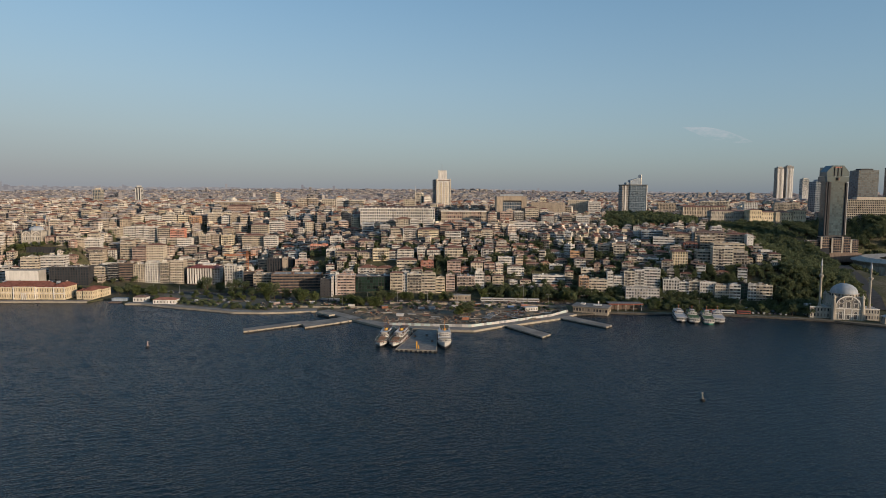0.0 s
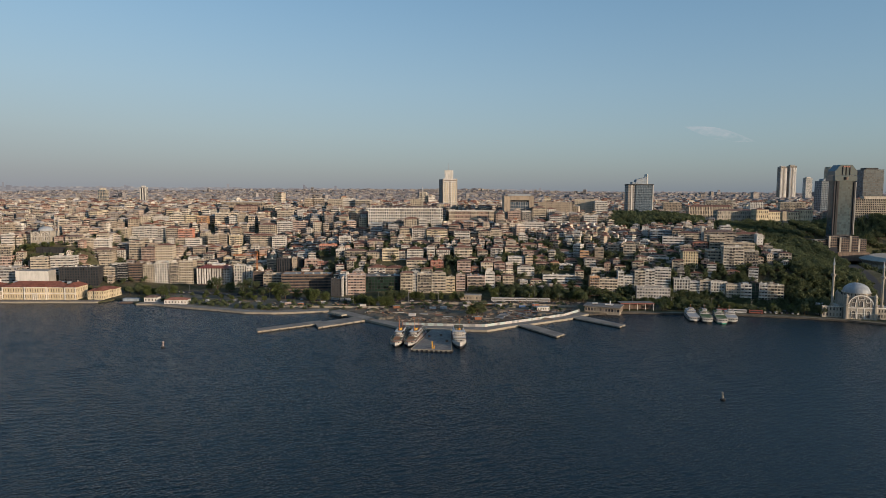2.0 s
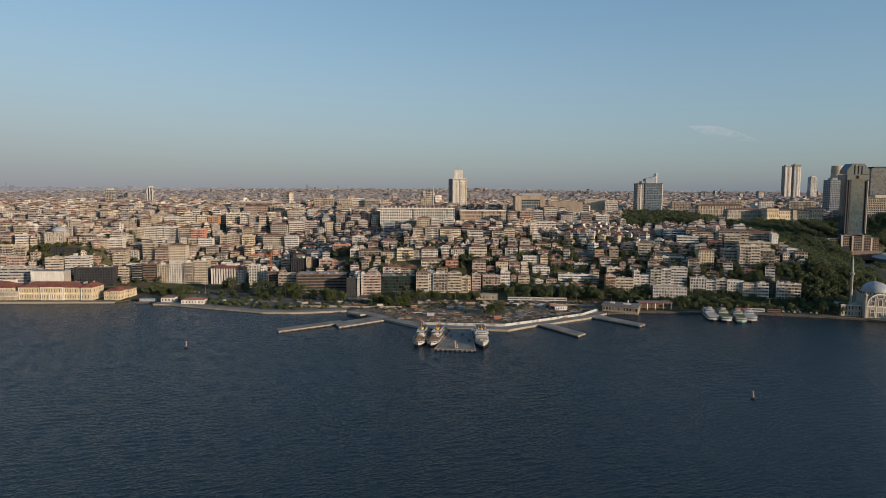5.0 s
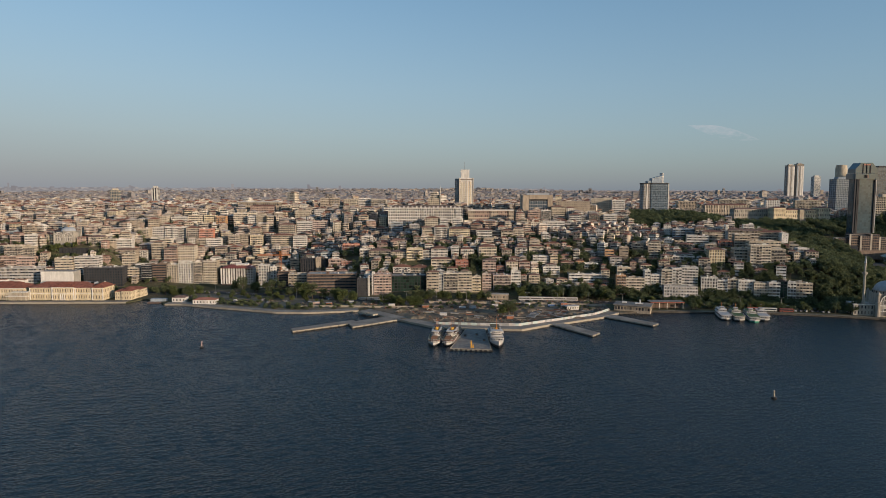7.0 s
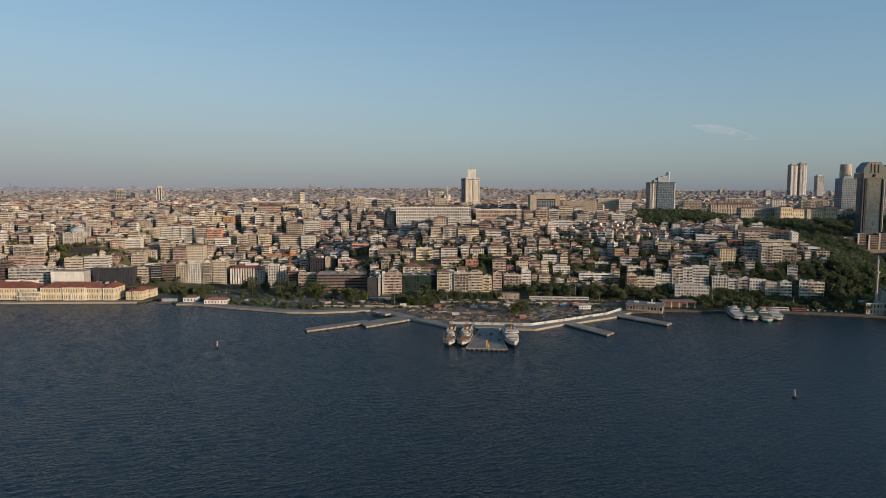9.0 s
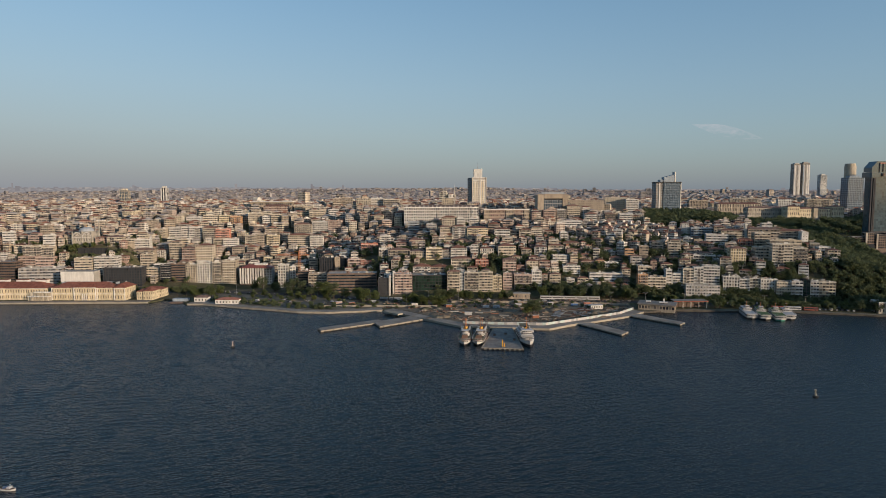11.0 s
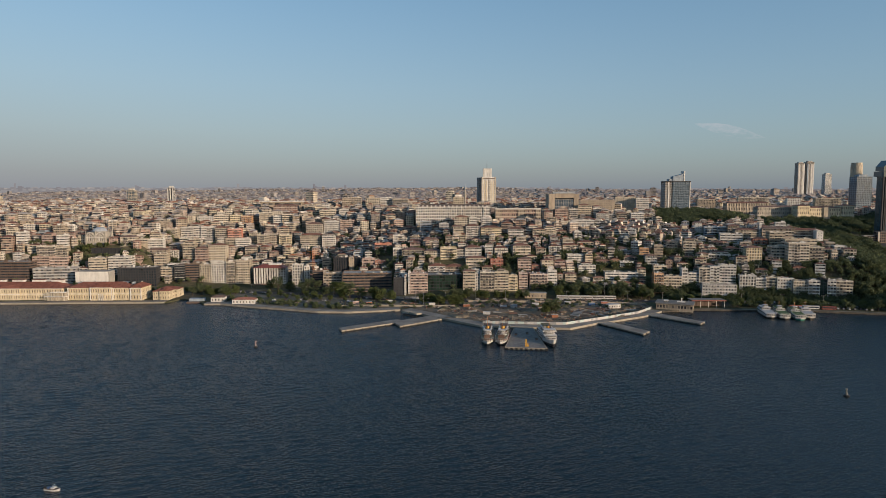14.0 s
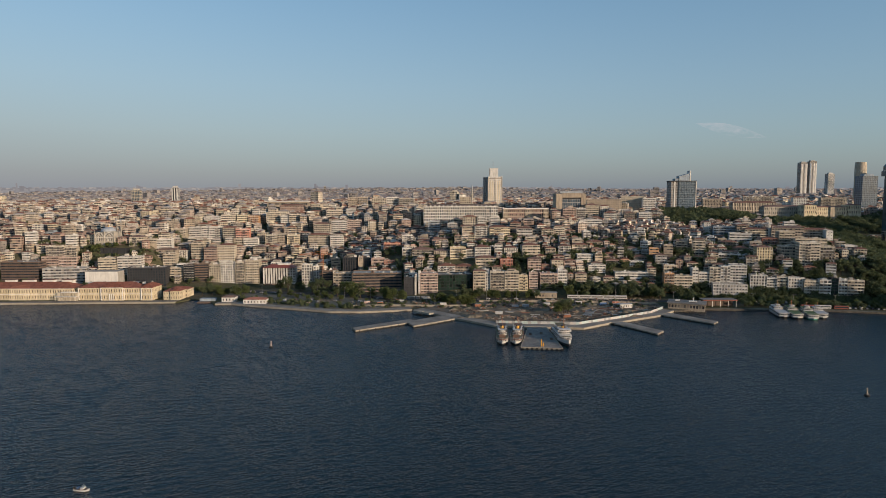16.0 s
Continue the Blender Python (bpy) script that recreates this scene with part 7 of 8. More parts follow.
def heap(x, y, r, h, mat="dirt"):
    g = Geo()
    n, pts = 14, []
    for k, (rr, zz) in enumerate(((1.0, -0.2), (0.75, 0.45), (0.42, 0.8), (0.12, 1.0))):
        pts += [(r * rr * sr.uniform(0.8, 1.15) * math.cos(2 * math.pi * i / n), r * rr * sr.uniform(0.75, 1.1) * math.sin(2 * math.pi * i / n), h * zz * sr.uniform(0.85, 1.1)) for i in range(n)]
    g.solid(pts, [(k * n + i, k * n + (i + 1) % n, k * n + n + (i + 1) % n, k * n + n + i) for k in range(3) for i in range(n)] + [tuple(range(3 * n, 4 * n))], mat)
    ob = tagged(part("earth_heap", g), "loose heap of tan earth and rubble", "heap", "site heaps")
    ob.location = (x, y, FLAT + 0.05)


for _ in range(44):
    heap(sr.uniform(-80, 105), sr.uniform(542, 618), sr.uniform(2, 8), sr.uniform(0.7, 2.2), sr.choice(("dirt", "dirt", "earth", "grit")))


def container(x, y, turn, mat, label, long=6.1, tall=2.6):
    ob = thing("site_container", pose(x, y, FLAT + 0.09, 0, 0, turn), label, "container", "site cabins and containers")
    g = Geo()
    n = int(long / 0.25)
    xs = [-long / 2 + long * i / n for i in range(n + 1)]
    rim = [(x, -1.2 + 0.05 * (i // 2 % 2)) for i, x in enumerate(xs)] + [(x, 1.2 - 0.05 * (i // 2 % 2)) for i, x in reversed(list(enumerate(xs)))]
    g.prism(rim, 0.1, tall - 0.1, mat)
    part("body", g, ob)
    g = Geo()
    g.box(-long / 2 - 0.04, long / 2 + 0.04, -1.24, 1.24, tall - 0.1, tall, "deck_pale")
    part("roof", g, ob)
    for y in (-0.6, 0.6):
        g = Geo()
        g.box(long / 2 - 0.01, long / 2 + 0.06, y - 0.55, y + 0.55, 0.2, tall - 0.2, mat)
        part("door", g, ob)


for x, y, turn, mat, lab in ((-88, 606, 5, "hull_white", "white site cabin"), (-20, 592, 8, "bluegrey", "blue-grey site container"), (-10, 594, 8, "bluegrey", "blue-grey site container"),
                             (12, 604, -5, "hull_white", "white site cabin"), (34, 612, 0, "rust", "rust brown container"), (44, 612, 0, "hull_white", "white site cabin"), (-55, 598, 12, "rust", "rust brown container"),
                             (-38, 560, -10, "hull_white", "white site cabin"), (66, 604, 4, "cloth_blue", "blue container"), (88, 598, 10, "hull_white", "white site cabin"), (-150, 612, 30, "rust", "rust brown container"),
                             (-163, 616, 12, "pink", "faded pink cabin"), (-130, 622, 4, "hull_white", "white site cabin"), (80, 612, 0, "brick", "red container"), (20, 545, 15, "rust", "rust brown container")):
    container(x, y, turn, mat, lab + " on trampled earth")


def stack(x, y, turn, long, n, mat):
    ob = thing("material_stack", pose(x, y, FLAT + 0.09, 0, 0, turn), "stack of long building timbers and beams", "building material", "site stacks")
    for i in range(n):
        g = Geo()
        z = (i // 4) * 0.42
        g.box(-long / 2 + sr.uniform(-0.3, 0.3), long / 2 + sr.uniform(-0.3, 0.3), (i % 4) * 0.55, (i % 4) * 0.55 + 0.45, z, z + 0.4, mat)
        part("beam", g, ob)


for r in range(7):
    for i in range(4):
        if sr.random() < 0.85:
            stack(36 + i * 9 + r * 2.6 + sr.uniform(-1, 1), 545 + r * 6 + i * 2.2, -38 + sr.uniform(-6, 6), sr.uniform(6, 10), sr.choice((4, 8)), sr.choice(("concrete", "grey", "tan", "rust", "brown", "grey")))
for _ in range(36):
    stack(sr.uniform(-60, 95), sr.uniform(540, 610), sr.uniform(-25, 25), sr.uniform(5, 12), sr.choice((4, 8)), sr.choice(("tan", "brown", "rust", "concrete", "brown")))


def debris():
    """Planks, rubble and scrap strewn over the site, too many and too small to be told apart."""
    g = Geo()
    made = 0
    while made < 2600:
        x, y = sr.uniform(-300, 116), sr.uniform(528, 640)
        near = lerp(x, (-310, -250, -190, -140, -104, -43, 24, 58, 98, 119), (632, 614, 592, 592, 594, 530, 519, 541, 567, 592))
        if y < near or noise.noise((x / 14, y / 9, 3.3)) < -0.05 or x < -118 and sr.random() < 0.85:
            continue
        long, wide, tall = (sr.uniform(1.5, 5.0), sr.uniform(0.15, 0.5), sr.uniform(0.1, 0.4)) if sr.random() < 0.6 else (sr.uniform(0.5, 1.6), sr.uniform(0.5, 1.3), sr.uniform(0.3, 1.2))
        g.box(x, x + long, y, y + wide, FLAT, FLAT + 0.09 + tall, sr.choice(("dirt", "brown", "rust", "dirt", "brown", "dark", "brown", "grit", "dirt", "tan", "stone")), sr.choice((0.1, -0.6, 1.0, 0.3)) + sr.uniform(-0.3, 0.3))
        made += 1
    tagged(part("site_debris", g), "scattered planks, rubble and scrap over the building site", "debris", kind="stuff")


debris()


def rails_row():
    """The tram at its stop."""
    ob = thing("tram", pose(69, 641, FLAT + 0.1, 0, 0, -5), "long white tram with a dark window band at its stop", "tram")
    for i in range(5):
        x = -24 + i * 12
        g = Geo()
        g.box(x - 5.8, x + 5.8, -1.3, 1.3, 0.4, 3.3, "hull_white")
        c = part("carriage", g, ob)
        g = Geo()
        g.box(x - 5.4, x + 5.4, -1.33, -1.3, 1.4, 2.6, "glass")
        part("window_band", g, c)
        g = Geo()
        g.box(x - 5.8, x + 5.8, -1.2, 1.2, 3.3, 3.6, "deck_pale")
        part("roof", g, c)
    stop = thing("bus_shelters", pose(-106, 640, FLAT + 0.06), "row of white bus shelters beside the road", "shelter")
    for i in range(6):
        x = -13 + i * 5.2
        g = Geo()
        g.box(x - 2.3, x + 2.3, -0.9, 1.1, 2.5, 2.75, "hull_white")
        for px in (x - 2.1, x + 2.1):
            g.box(px - 0.08, px + 0.08, 0.8, 0.95, 0, 2.5, "hull_white")
        g.box(x - 2.1, x + 2.1, 0.95, 1.02, 0.3, 2.4, "deck_pale")
        part("shelter", g, stop)
    kiosk = thing("site_office", pose(84, 588, FLAT + 0.09, 0, 0, 12), "white single-storey site office with a flat roof", "cabin")
    hall(kiosk, 0, 0, 12, 6, 0, 3.4, "white", 5, 1, 2, ww=0.5, wh=0.45, sill=0.3)
    piece(kiosk, "roof", "deck_pale", (-6.3, 6.3, -0.4, 6.4, 3.42, 3.7))
    low = thing("roadside_building", pose(18, 646, FLAT + 0.05, 0, 0, -3), "low tan roadside building with a flat roof", "building")
    claim(4, 30, 640, 654)
    hall(low, 0, 0, 22, 8, 0, 5.2, "tan", 7, 1, 3, ww=0.5, wh=0.4, sill=0.3)
    piece(low, "roof", "concrete", (-11.5, 11.5, -0.5, 8.5, 5.22, 5.6))


rails_row()


def lamp_post(x, y, h=11.0):
    ob = thing("street_lamp", pose(x, y, FLAT), "tall grey steel street lamp", "street lamp", "street lamps")
    g = Geo()
    g.tube((0, 0, 0), (0, 0, h), 0.14, 0.08, "steel", 7)
    part("pole", g, ob)
    for s in (-1, 1):
        g = Geo()
        g.tube((0, 0, h - 0.2), (s * 1.8, 0, h + 0.3), 0.06, 0.05, "steel", 5)
        part("arm", g, ob)
        g = Geo()
        g.box(s * 1.8 - 0.35, s * 1.8 + 0.35, -0.15, 0.15, h + 0.2, h + 0.36, "deck_pale")
        part("lantern", g, ob)


for x, y, turn, _ in along([(-330, 686), (-205, 656), (-120, 630), (0, 624), (120, 618), (300, 590)], 34):
    lamp_post(x, y)
lamp_post(78, 604, 22)
lamp_post(-96, 600, 14)


def pontoon_tower():
    ob = thing("gangway_tower", pose(-18.0, 441.5, 1.1), "yellow steel gangway tower on the pontoon", "gangway")
    piece(ob, "post", "funnel", (-0.4, 0.4, -0.35, 0.35, 0, 5.2))
    piece(ob, "winch", "funnel", (0.9, 1.8, -0.5, 0.5, 0, 1.3), (1.1, 1.6, -0.3, 0.3, 1.3, 2.6))
    for x, y in ((-21, 478), (-12, 482), (-7.5, 462)):
        c = thing("deck_crate", pose(x, y, 1.1), "dark crate standing on the grey pontoon", "crate", "pontoon gear")
        g = Geo()
        g.box(-0.9, 0.9, -0.7, 0.7, 0, 1.2, "brown")
        g.box(-1.0, 1.0, -0.8, 0.8, 1.2, 1.3, "dark")
        part("crate_body", g, c)
    for x in (-112, -104):
        q = thing("quay_slab", pose(x + 2, 568 - (x + 112) * 0.9, 1.65, 0, 0, -45), "pale concrete block lying on the quay", "block", "quay blocks")
        piece(q, "block", "quay", (-5, 5, -3, 3, 0, 1.4))


pontoon_tower()
wall = thing("park_wall", pose(355, 592, 4.0, 0, 0, -18), "long pale stone wall at the foot of the park", "wall")
piece(wall, "wall_face", "stone", (-18, 18, 0, 0.8, -4, 4.2))
piece(wall, "coping", "trim", (-18.2, 18.2, -0.15, 0.95, 4.2, 4.5))

# ---- the rest of the town ----
rng = random.Random(11)


def free(x0, x1, y0, y1, gap=1.0):
    return all(x1 + gap <= a or x0 - gap >= b or y1 + gap <= c or y0 - gap >= d for a, b, c, d in TAKEN)


def park(x, y):
    """The wooded valley and the belt of trees below the towers."""
    if x > 352 + 0.25 * max(0, y - 680) and y < 1030:
        return True
    return x > 0.255 * y and 872 < y < 1052 or 1052 <= y < 1100 and 0.255 * y < x < 325 or 290 < x < 445 and 1000 < y < 1165 or x > 445 and 1100 < y < 1150


def wooded(x, y):
    """Whether trees stand here and no houses."""
    return park(x, y) or noise.noise((x / 55, y / 42, 7.7)) > 0.46 and y < 1000


def facing(x, y=700.0):
    """The usual turn of the fronts, which follow the bend of the shore and the side of the gully."""
    if -235 < x < -85 and 760 < y < 890:
        return -14
    if 110 < x < 235 and 715 < y < 872:
        return -36
    return lerp(x, (-500, -150, 100, 250, 400), (6, 6, -2, -16, -20))


def hides(x, y, w, top):
    """Whether a house of this height would stand in front of one of the fronts that show."""
    return any(abs(x - fx) < (w + fw) / 2 - 0.5 and 0 < fy - y < 60 and top - 0.085 * (fy - y) > z0 + 0.45 * (z1 - z0) for fx, fy, fw, z0, z1 in FRONTS)


def storeys(x, y, w, most):
    """The storeys that a house here may have, 0 where even two hide too much."""
    z = ground_z(x, y) - 1
    while most >= 2 and hides(x, y, w, z + most * 3.0 + 1.2):
        most -= 1
    return most if most >= 2 else 0


def near_town():
    kinds = []
    mats = ("cream", "white", "cream", "yellow", "tan", "white", "pink", "grey", "cream", "white", "tan", "orange", "cream", "bluegrey")
    roofs = ("tile", "flat", "pent", "flat", "flat", "tile", "pent")
    styles = ("wide", "band", "plain", "wide", "band", "tall", "wide")
    for k in range(24):
        w, d, h = rng.uniform(8.5, 15), rng.uniform(8.5, 12), 3.05 * rng.choice((4, 4, 5, 5, 6))
        ob = apartment(0, -5000 - 40 * k, w, d, 0, h, mats[k % len(mats)], roofs[k % len(roofs)], style=styles[k % len(styles)], seed=100 + k)
        kinds.append([ob, w, d, False, h])
    low = []
    for k in range(10):
        w, d, h = rng.uniform(8, 13), rng.uniform(7.5, 9.5), 3.0 * rng.choice((2, 3, 4))
        ob = apartment(0, -7000 - 40 * k, w, d, 0, h, ("cream", "tan", "white", "pink", "grey")[k % 5], ("tile", "flat", "tile")[k % 3], style=("wide", "plain", "band", "wide")[k % 4], seed=300 + k)
        low.append([ob, w, d, False, h])
    spots, y = [], 640.0
    while y < 1260:
        x = -0.72 * y - 100
        while x < 0.72 * y + 20:
            spots.append((x + rng.uniform(-3, 3), y + rng.uniform(-4, 4)))
            x += rng.uniform(8.0, 12.5)
        y += 11.5 + max(0, y - 900) * 0.012
    made, rest = 0, []
    for x, y in spots:
        z = ground_z(x, y)
        tight = -135 < x < 120 and y < 795 or 120 <= x < 335 and y < 683 or x < -135 and y < 752
        if z < 6.5 or wooded(x, y) or tight and rng.random() < 0.1 or -118 < x < 0 and 862 < y < 915 or 0 <= x < 66 and 838 < y < 915:
            continue
        gully = -235 < x < -85 and 765 < y < 890 or 110 < x < 235 and 715 < y < 872
        kind = rng.choice(low if tight or gully or x > 0.2 * y and y > 785 else kinds)
        if hides(x, y, kind[1], z + kind[4] + 1):
            kind = rng.choice(low)
        ob, w, d, used, tall = kind
        if hides(x, y, w, z + tall + 1):
            continue
        if not free(x - w / 2, x + w / 2, y, y + d, 0.4):
            continue
        TAKEN.append((x - w / 2, x + w / 2, y, y + d))
        if made < 190 and abs(x + 40) < 0.7 * y + 30:
            m = pose(x, y, z - 0.5 + rng.uniform(-2.0, 1.5), 0, 0, facing(x, y) + rng.uniform(-12, 12))
            if not used:
                ob.matrix_basis, kind[3] = m, True
            else:
                copy_thing(ob, m)
            made += 1
        else:
            rest.append((x, y, w * rng.uniform(0.75, 1.1), d, storeys(x, y, w, rng.choice((3, 3, 4)) if gully or x > 0.2 * y and y > 785 else rng.choice((4, 5, 5, 6, 6, 7)))))
    # narrow houses squeezed into the gaps
    y = 648.0
    while y < 900:
        x = -0.72 * y - 60
        while x < min(345, 0.5 * y + 20):
            px, py = x + rng.uniform(-2, 2), y + rng.uniform(-2, 2)
            x += 6.0
            w, d = rng.uniform(5.4, 8.5), rng.uniform(6.0, 7.5)
            if ground_z(px, py) < 5.0 or park(px, py) or noise.noise((px / 40, py / 30, 7.7)) > 0.28 or not free(px - w / 2, px + w / 2, py, py + d, 0.15):
                continue
            fl = storeys(px, py, w, rng.choice((3, 3, 4)))
            if fl:
                TAKEN.append((px - w / 2, px + w / 2, py, py + d))
                rest.append((px, py, w, d, fl))
        y += 7.0
    return rest


def plain_house(g, x, y, z, w, d, h, turn, floors, cols, tiled, wide, wall="town", top="town_roof"):
    """A house of the crowd: walls, roof, and windows set on the two sides that face the water."""
    c, s = math.cos(turn), math.sin(turn)

    def p(a, b, zz):
        return (x + a * c - b * s, y + a * s + b * c, zz)

    z0, z1 = z - 6, z + h
    a = w / 2
    g.solid([p(-a, 0, z0), p(a, 0, z0), p(a, d, z0), p(-a, d, z0), p(-a, 0, z1), p(a, 0, z1), p(a, d, z1), p(-a, d, z1)],
            ((0, 1, 5, 4), (1, 2, 6, 5), (2, 3, 7, 6), (3, 0, 4, 7), (4, 5, 6, 7)), wall)
    if tiled:
        o, r = 0.4, min(w, d) * 0.18 + 0.5
        k = min(w, d) * 0.45
        q = [p(-a - o, -o, z1), p(a + o, -o, z1), p(a + o, d + o, z1), p(-a - o, d + o, z1)]
        if w >= d:
            q += [p(-a + k, d / 2, z1 + r), p(a - k, d / 2, z1 + r)]
            g.solid(q, ((0, 1, 5, 4), (1, 2, 5), (2, 3, 4, 5), (3, 0, 4)), top)
        else:
            q += [p(0, k, z1 + r), p(0, d - k, z1 + r)]
            g.solid(q, ((0, 1, 4), (1, 2, 5, 4), (2, 3, 5), (3, 0, 4, 5)), top)
    else:
        b0, b1, e = -a * rng.uniform(0.2, 0.9), a * rng.uniform(0.1, 0.9), rng.uniform(1.0, 3.0)
        g.solid([p(b0, d * 0.3, z1), p(b1, d * 0.3, z1), p(b1, d * 0.8, z1), p(b0, d * 0.8, z1), p(b0, d * 0.3, z1 + e), p(b1, d * 0.3, z1 + e), p(b1, d * 0.8, z1 + e), p(b0, d * 0.8, z1 + e)],
                ((0, 1, 5, 4), (1, 2, 6, 5), (2, 3, 7, 6), (3, 0, 4, 7), (4, 5, 6, 7)), rng.choice((wall, top)))
    fh, cw = h / floors, w / cols
    if y < 1300:
        for i in range(1, floors + 1):          # floor slabs that stand out, and boxes on the roof
            zz = z + i * fh
            g.solid([p(-a - 0.1, -0.35, zz - 0.12), p(a + 0.1, -0.35, zz - 0.12), p(a + 0.1, 0, zz - 0.12), p(-a - 0.1, 0, zz - 0.12), p(-a - 0.1, -0.35, zz + 0.12), p(a + 0.1, -0.35, zz + 0.12), p(a + 0.1, 0, zz + 0.12), p(-a - 0.1, 0, zz + 0.12)],
                    ((0, 1, 5, 4), (4, 5, 6, 7), (3, 2, 1, 0)), wall)
        if not tiled:
            for _ in range(5):
                u, v, e = rng.uniform(-a * 0.9, a * 0.8), rng.uniform(0.3, d * 0.28), rng.uniform(0.5, 1.5)
                k = rng.uniform(0.4, 1.2)
                g.solid([p(u, v, z1), p(u + k, v, z1), p(u + k, v + 0.6, z1), p(u, v + 0.6, z1), p(u, v, z1 + e), p(u + k, v, z1 + e), p(u + k, v + 0.6, z1 + e), p(u, v + 0.6, z1 + e)],
                        ((0, 1, 5, 4), (1, 2, 6, 5), (3, 0, 4, 7), (4, 5, 6, 7)), rng.choice((wall, wall, top)))
    if y < 1000 and rng.random() < 0.7:
        e0 = rng.uniform(-a * 0.8, a * 0.2)
        e1 = e0 + w * rng.uniform(0.25, 0.4)
        for i in range(1, floors):
            zz = z + i * fh
            g.solid([p(e0, -1.2, zz - 0.1), p(e1, -1.2, zz - 0.1), p(e1, 0, zz - 0.1), p(e0, 0, zz - 0.1), p(e0, -1.2, zz + 0.95), p(e1, -1.2, zz + 0.95), p(e1, 0, zz + 0.95), p(e0, 0, zz + 0.95)],
                    ((0, 1, 5, 4), (1, 2, 6, 5), (3, 0, 4, 7), (3, 2, 1, 0)), wall)
    if y > 2600:
        cols, wide, cw = 1, 0.86, w
    for i in range(floors):
        b0, b1 = z + i * fh + 0.27 * fh, z + i * fh + 0.8 * fh
        for j in range(cols):
            s0 = -a + (j + 0.5) * cw - cw * wide / 2
            g.face([p(s0, -0.05, b0), p(s0 + cw * wide, -0.05, b0), p(s0 + cw * wide, -0.05, b1), p(s0, -0.05, b1)], "town_glass")
    if y > 2000:
        return
    n = max(2, round(d / 4))
    right = x < -43
    for i in range(floors):
        b0, b1 = z + i * fh + 0.27 * fh, z + i * fh + 0.8 * fh
        for j in range(n):
            t0, t1 = d * (j + 0.25) / n, d * (j + 0.75) / n
            if right:
                g.face([p(a + 0.05, t0, b0), p(a + 0.05, t1, b0), p(a + 0.05, t1, b1), p(a + 0.05, t0, b1)], "town_glass")
            else:
                g.face([p(-a - 0.05, t1, b0), p(-a - 0.05, t0, b0), p(-a - 0.05, t0, b1), p(-a - 0.05, t1, b1)], "town_glass")


rest = near_town()
g = Geo()
for x, y, w, d, fl in rest:
    if not fl:
        continue
    plain_house(g, x, y, ground_z(x, y) - 1, w, d, fl * 3.0, radians(facing(x, y) + rng.uniform(-14, 14)), fl, max(3, round(w / 3)), rng.random() < 0.48, rng.choice((0.6, 0.75, 0.88, 0.95)))
tagged(part("town_houses", g), "crowded cream and white houses with tiled roofs on the hill", "houses", kind="stuff")
g = Geo()
y = 1265.0
while y < 4960:
    cell = 19 + (y - 1265) * 0.0088
    x = -0.73 * y - 120
    while x < 0.73 * y + 40:
        px, py = x + rng.uniform(-0.2, 0.2) * cell, y + rng.uniform(-0.3, 0.3) * cell
        x += cell * rng.uniform(0.85, 1.25)
        if noise.noise((px / 160, py / 160, 2.2)) > 0.42 or not free(px - 10, px + 10, py - 4, py + 14):
            continue
        w, d = cell * rng.uniform(0.55, 0.85), min(24, cell * rng.uniform(0.5, 0.7))
        fl = rng.choice((3, 4, 4, 5, 5, 6)) if rng.random() > 0.006 else rng.randint(8, 13)
        if fl > 7:
            w, d = rng.uniform(14, 20), rng.uniform(14, 18)
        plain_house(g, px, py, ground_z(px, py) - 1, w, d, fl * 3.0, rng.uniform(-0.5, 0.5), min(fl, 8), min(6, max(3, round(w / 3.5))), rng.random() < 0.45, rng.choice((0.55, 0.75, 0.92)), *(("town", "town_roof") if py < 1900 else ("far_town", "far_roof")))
    y += cell * 1.05
tagged(part("distant_town", g), "mass of distant pale houses, the farthest greyed for haze", "houses", kind="stuff")


def far_ridge():
    """The last quarters of the city: rows of pale house fronts far behind everything else, their haze an emission."""
    g = Geo()
    r = random.Random(8)
    for k in range(6):
        rad, a = 4964 + k * 5, -0.9
        while a < 0.9:
            step = r.uniform(0.0016, 0.0052)
            base = 110 - 20 * ease(0.0, 0.5, a) + k * 7.0 + 7 * noise.noise((a * 6, 0.5, 0)) + 4 * noise.noise((a * 25, 1.5, 0))
            top = base + r.uniform(4, 13) + (r.uniform(10, 30) if r.random() < 0.02 else 0)
            x0, y0, x1, y1 = rad * math.sin(a) - 40, rad * math.cos(a), rad * math.sin(a + step) - 40, rad * math.cos(a + step)
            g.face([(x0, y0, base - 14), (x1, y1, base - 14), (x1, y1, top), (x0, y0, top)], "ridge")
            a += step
    return tagged(part("backdrop", g), "glowing haze-grey ridge of far houses on the horizon", "backdrop", kind="structure")


far_ridge()

# ---- trees ----
def crown_faces(g, r, lumps, n, size, mat, base=(0, 0, 0), squash=0.85):
    """Leaf sprays scattered over several lumps, with gaps between them."""
    for lx, ly, lz, lr in lumps:
        for _ in range(n):
            u, v = r.uniform(-1, 1), r.uniform(0, 2 * math.pi)
            k = lr * r.uniform(0.55, 1.05)
            q = math.sqrt(1 - u * u)
            c = Vector((base[0] + lx + k * q * math.cos(v), base[1] + ly + k * q * math.sin(v), base[2] + lz + k * u * squash))
            a = Vector((r.uniform(-1, 1), r.uniform(-1, 1), r.uniform(-0.6, 0.6))).normalized()
            b = a.cross(Vector((r.uniform(-1, 1), r.uniform(-1, 1), r.uniform(-1, 1)))).normalized()
            s = size * r.uniform(0.6, 1.3)
            g.face([tuple(c - a * s), tuple(c + b * s * 0.6), tuple(c + a * s), tuple(c - b * s * 0.6)], mat)


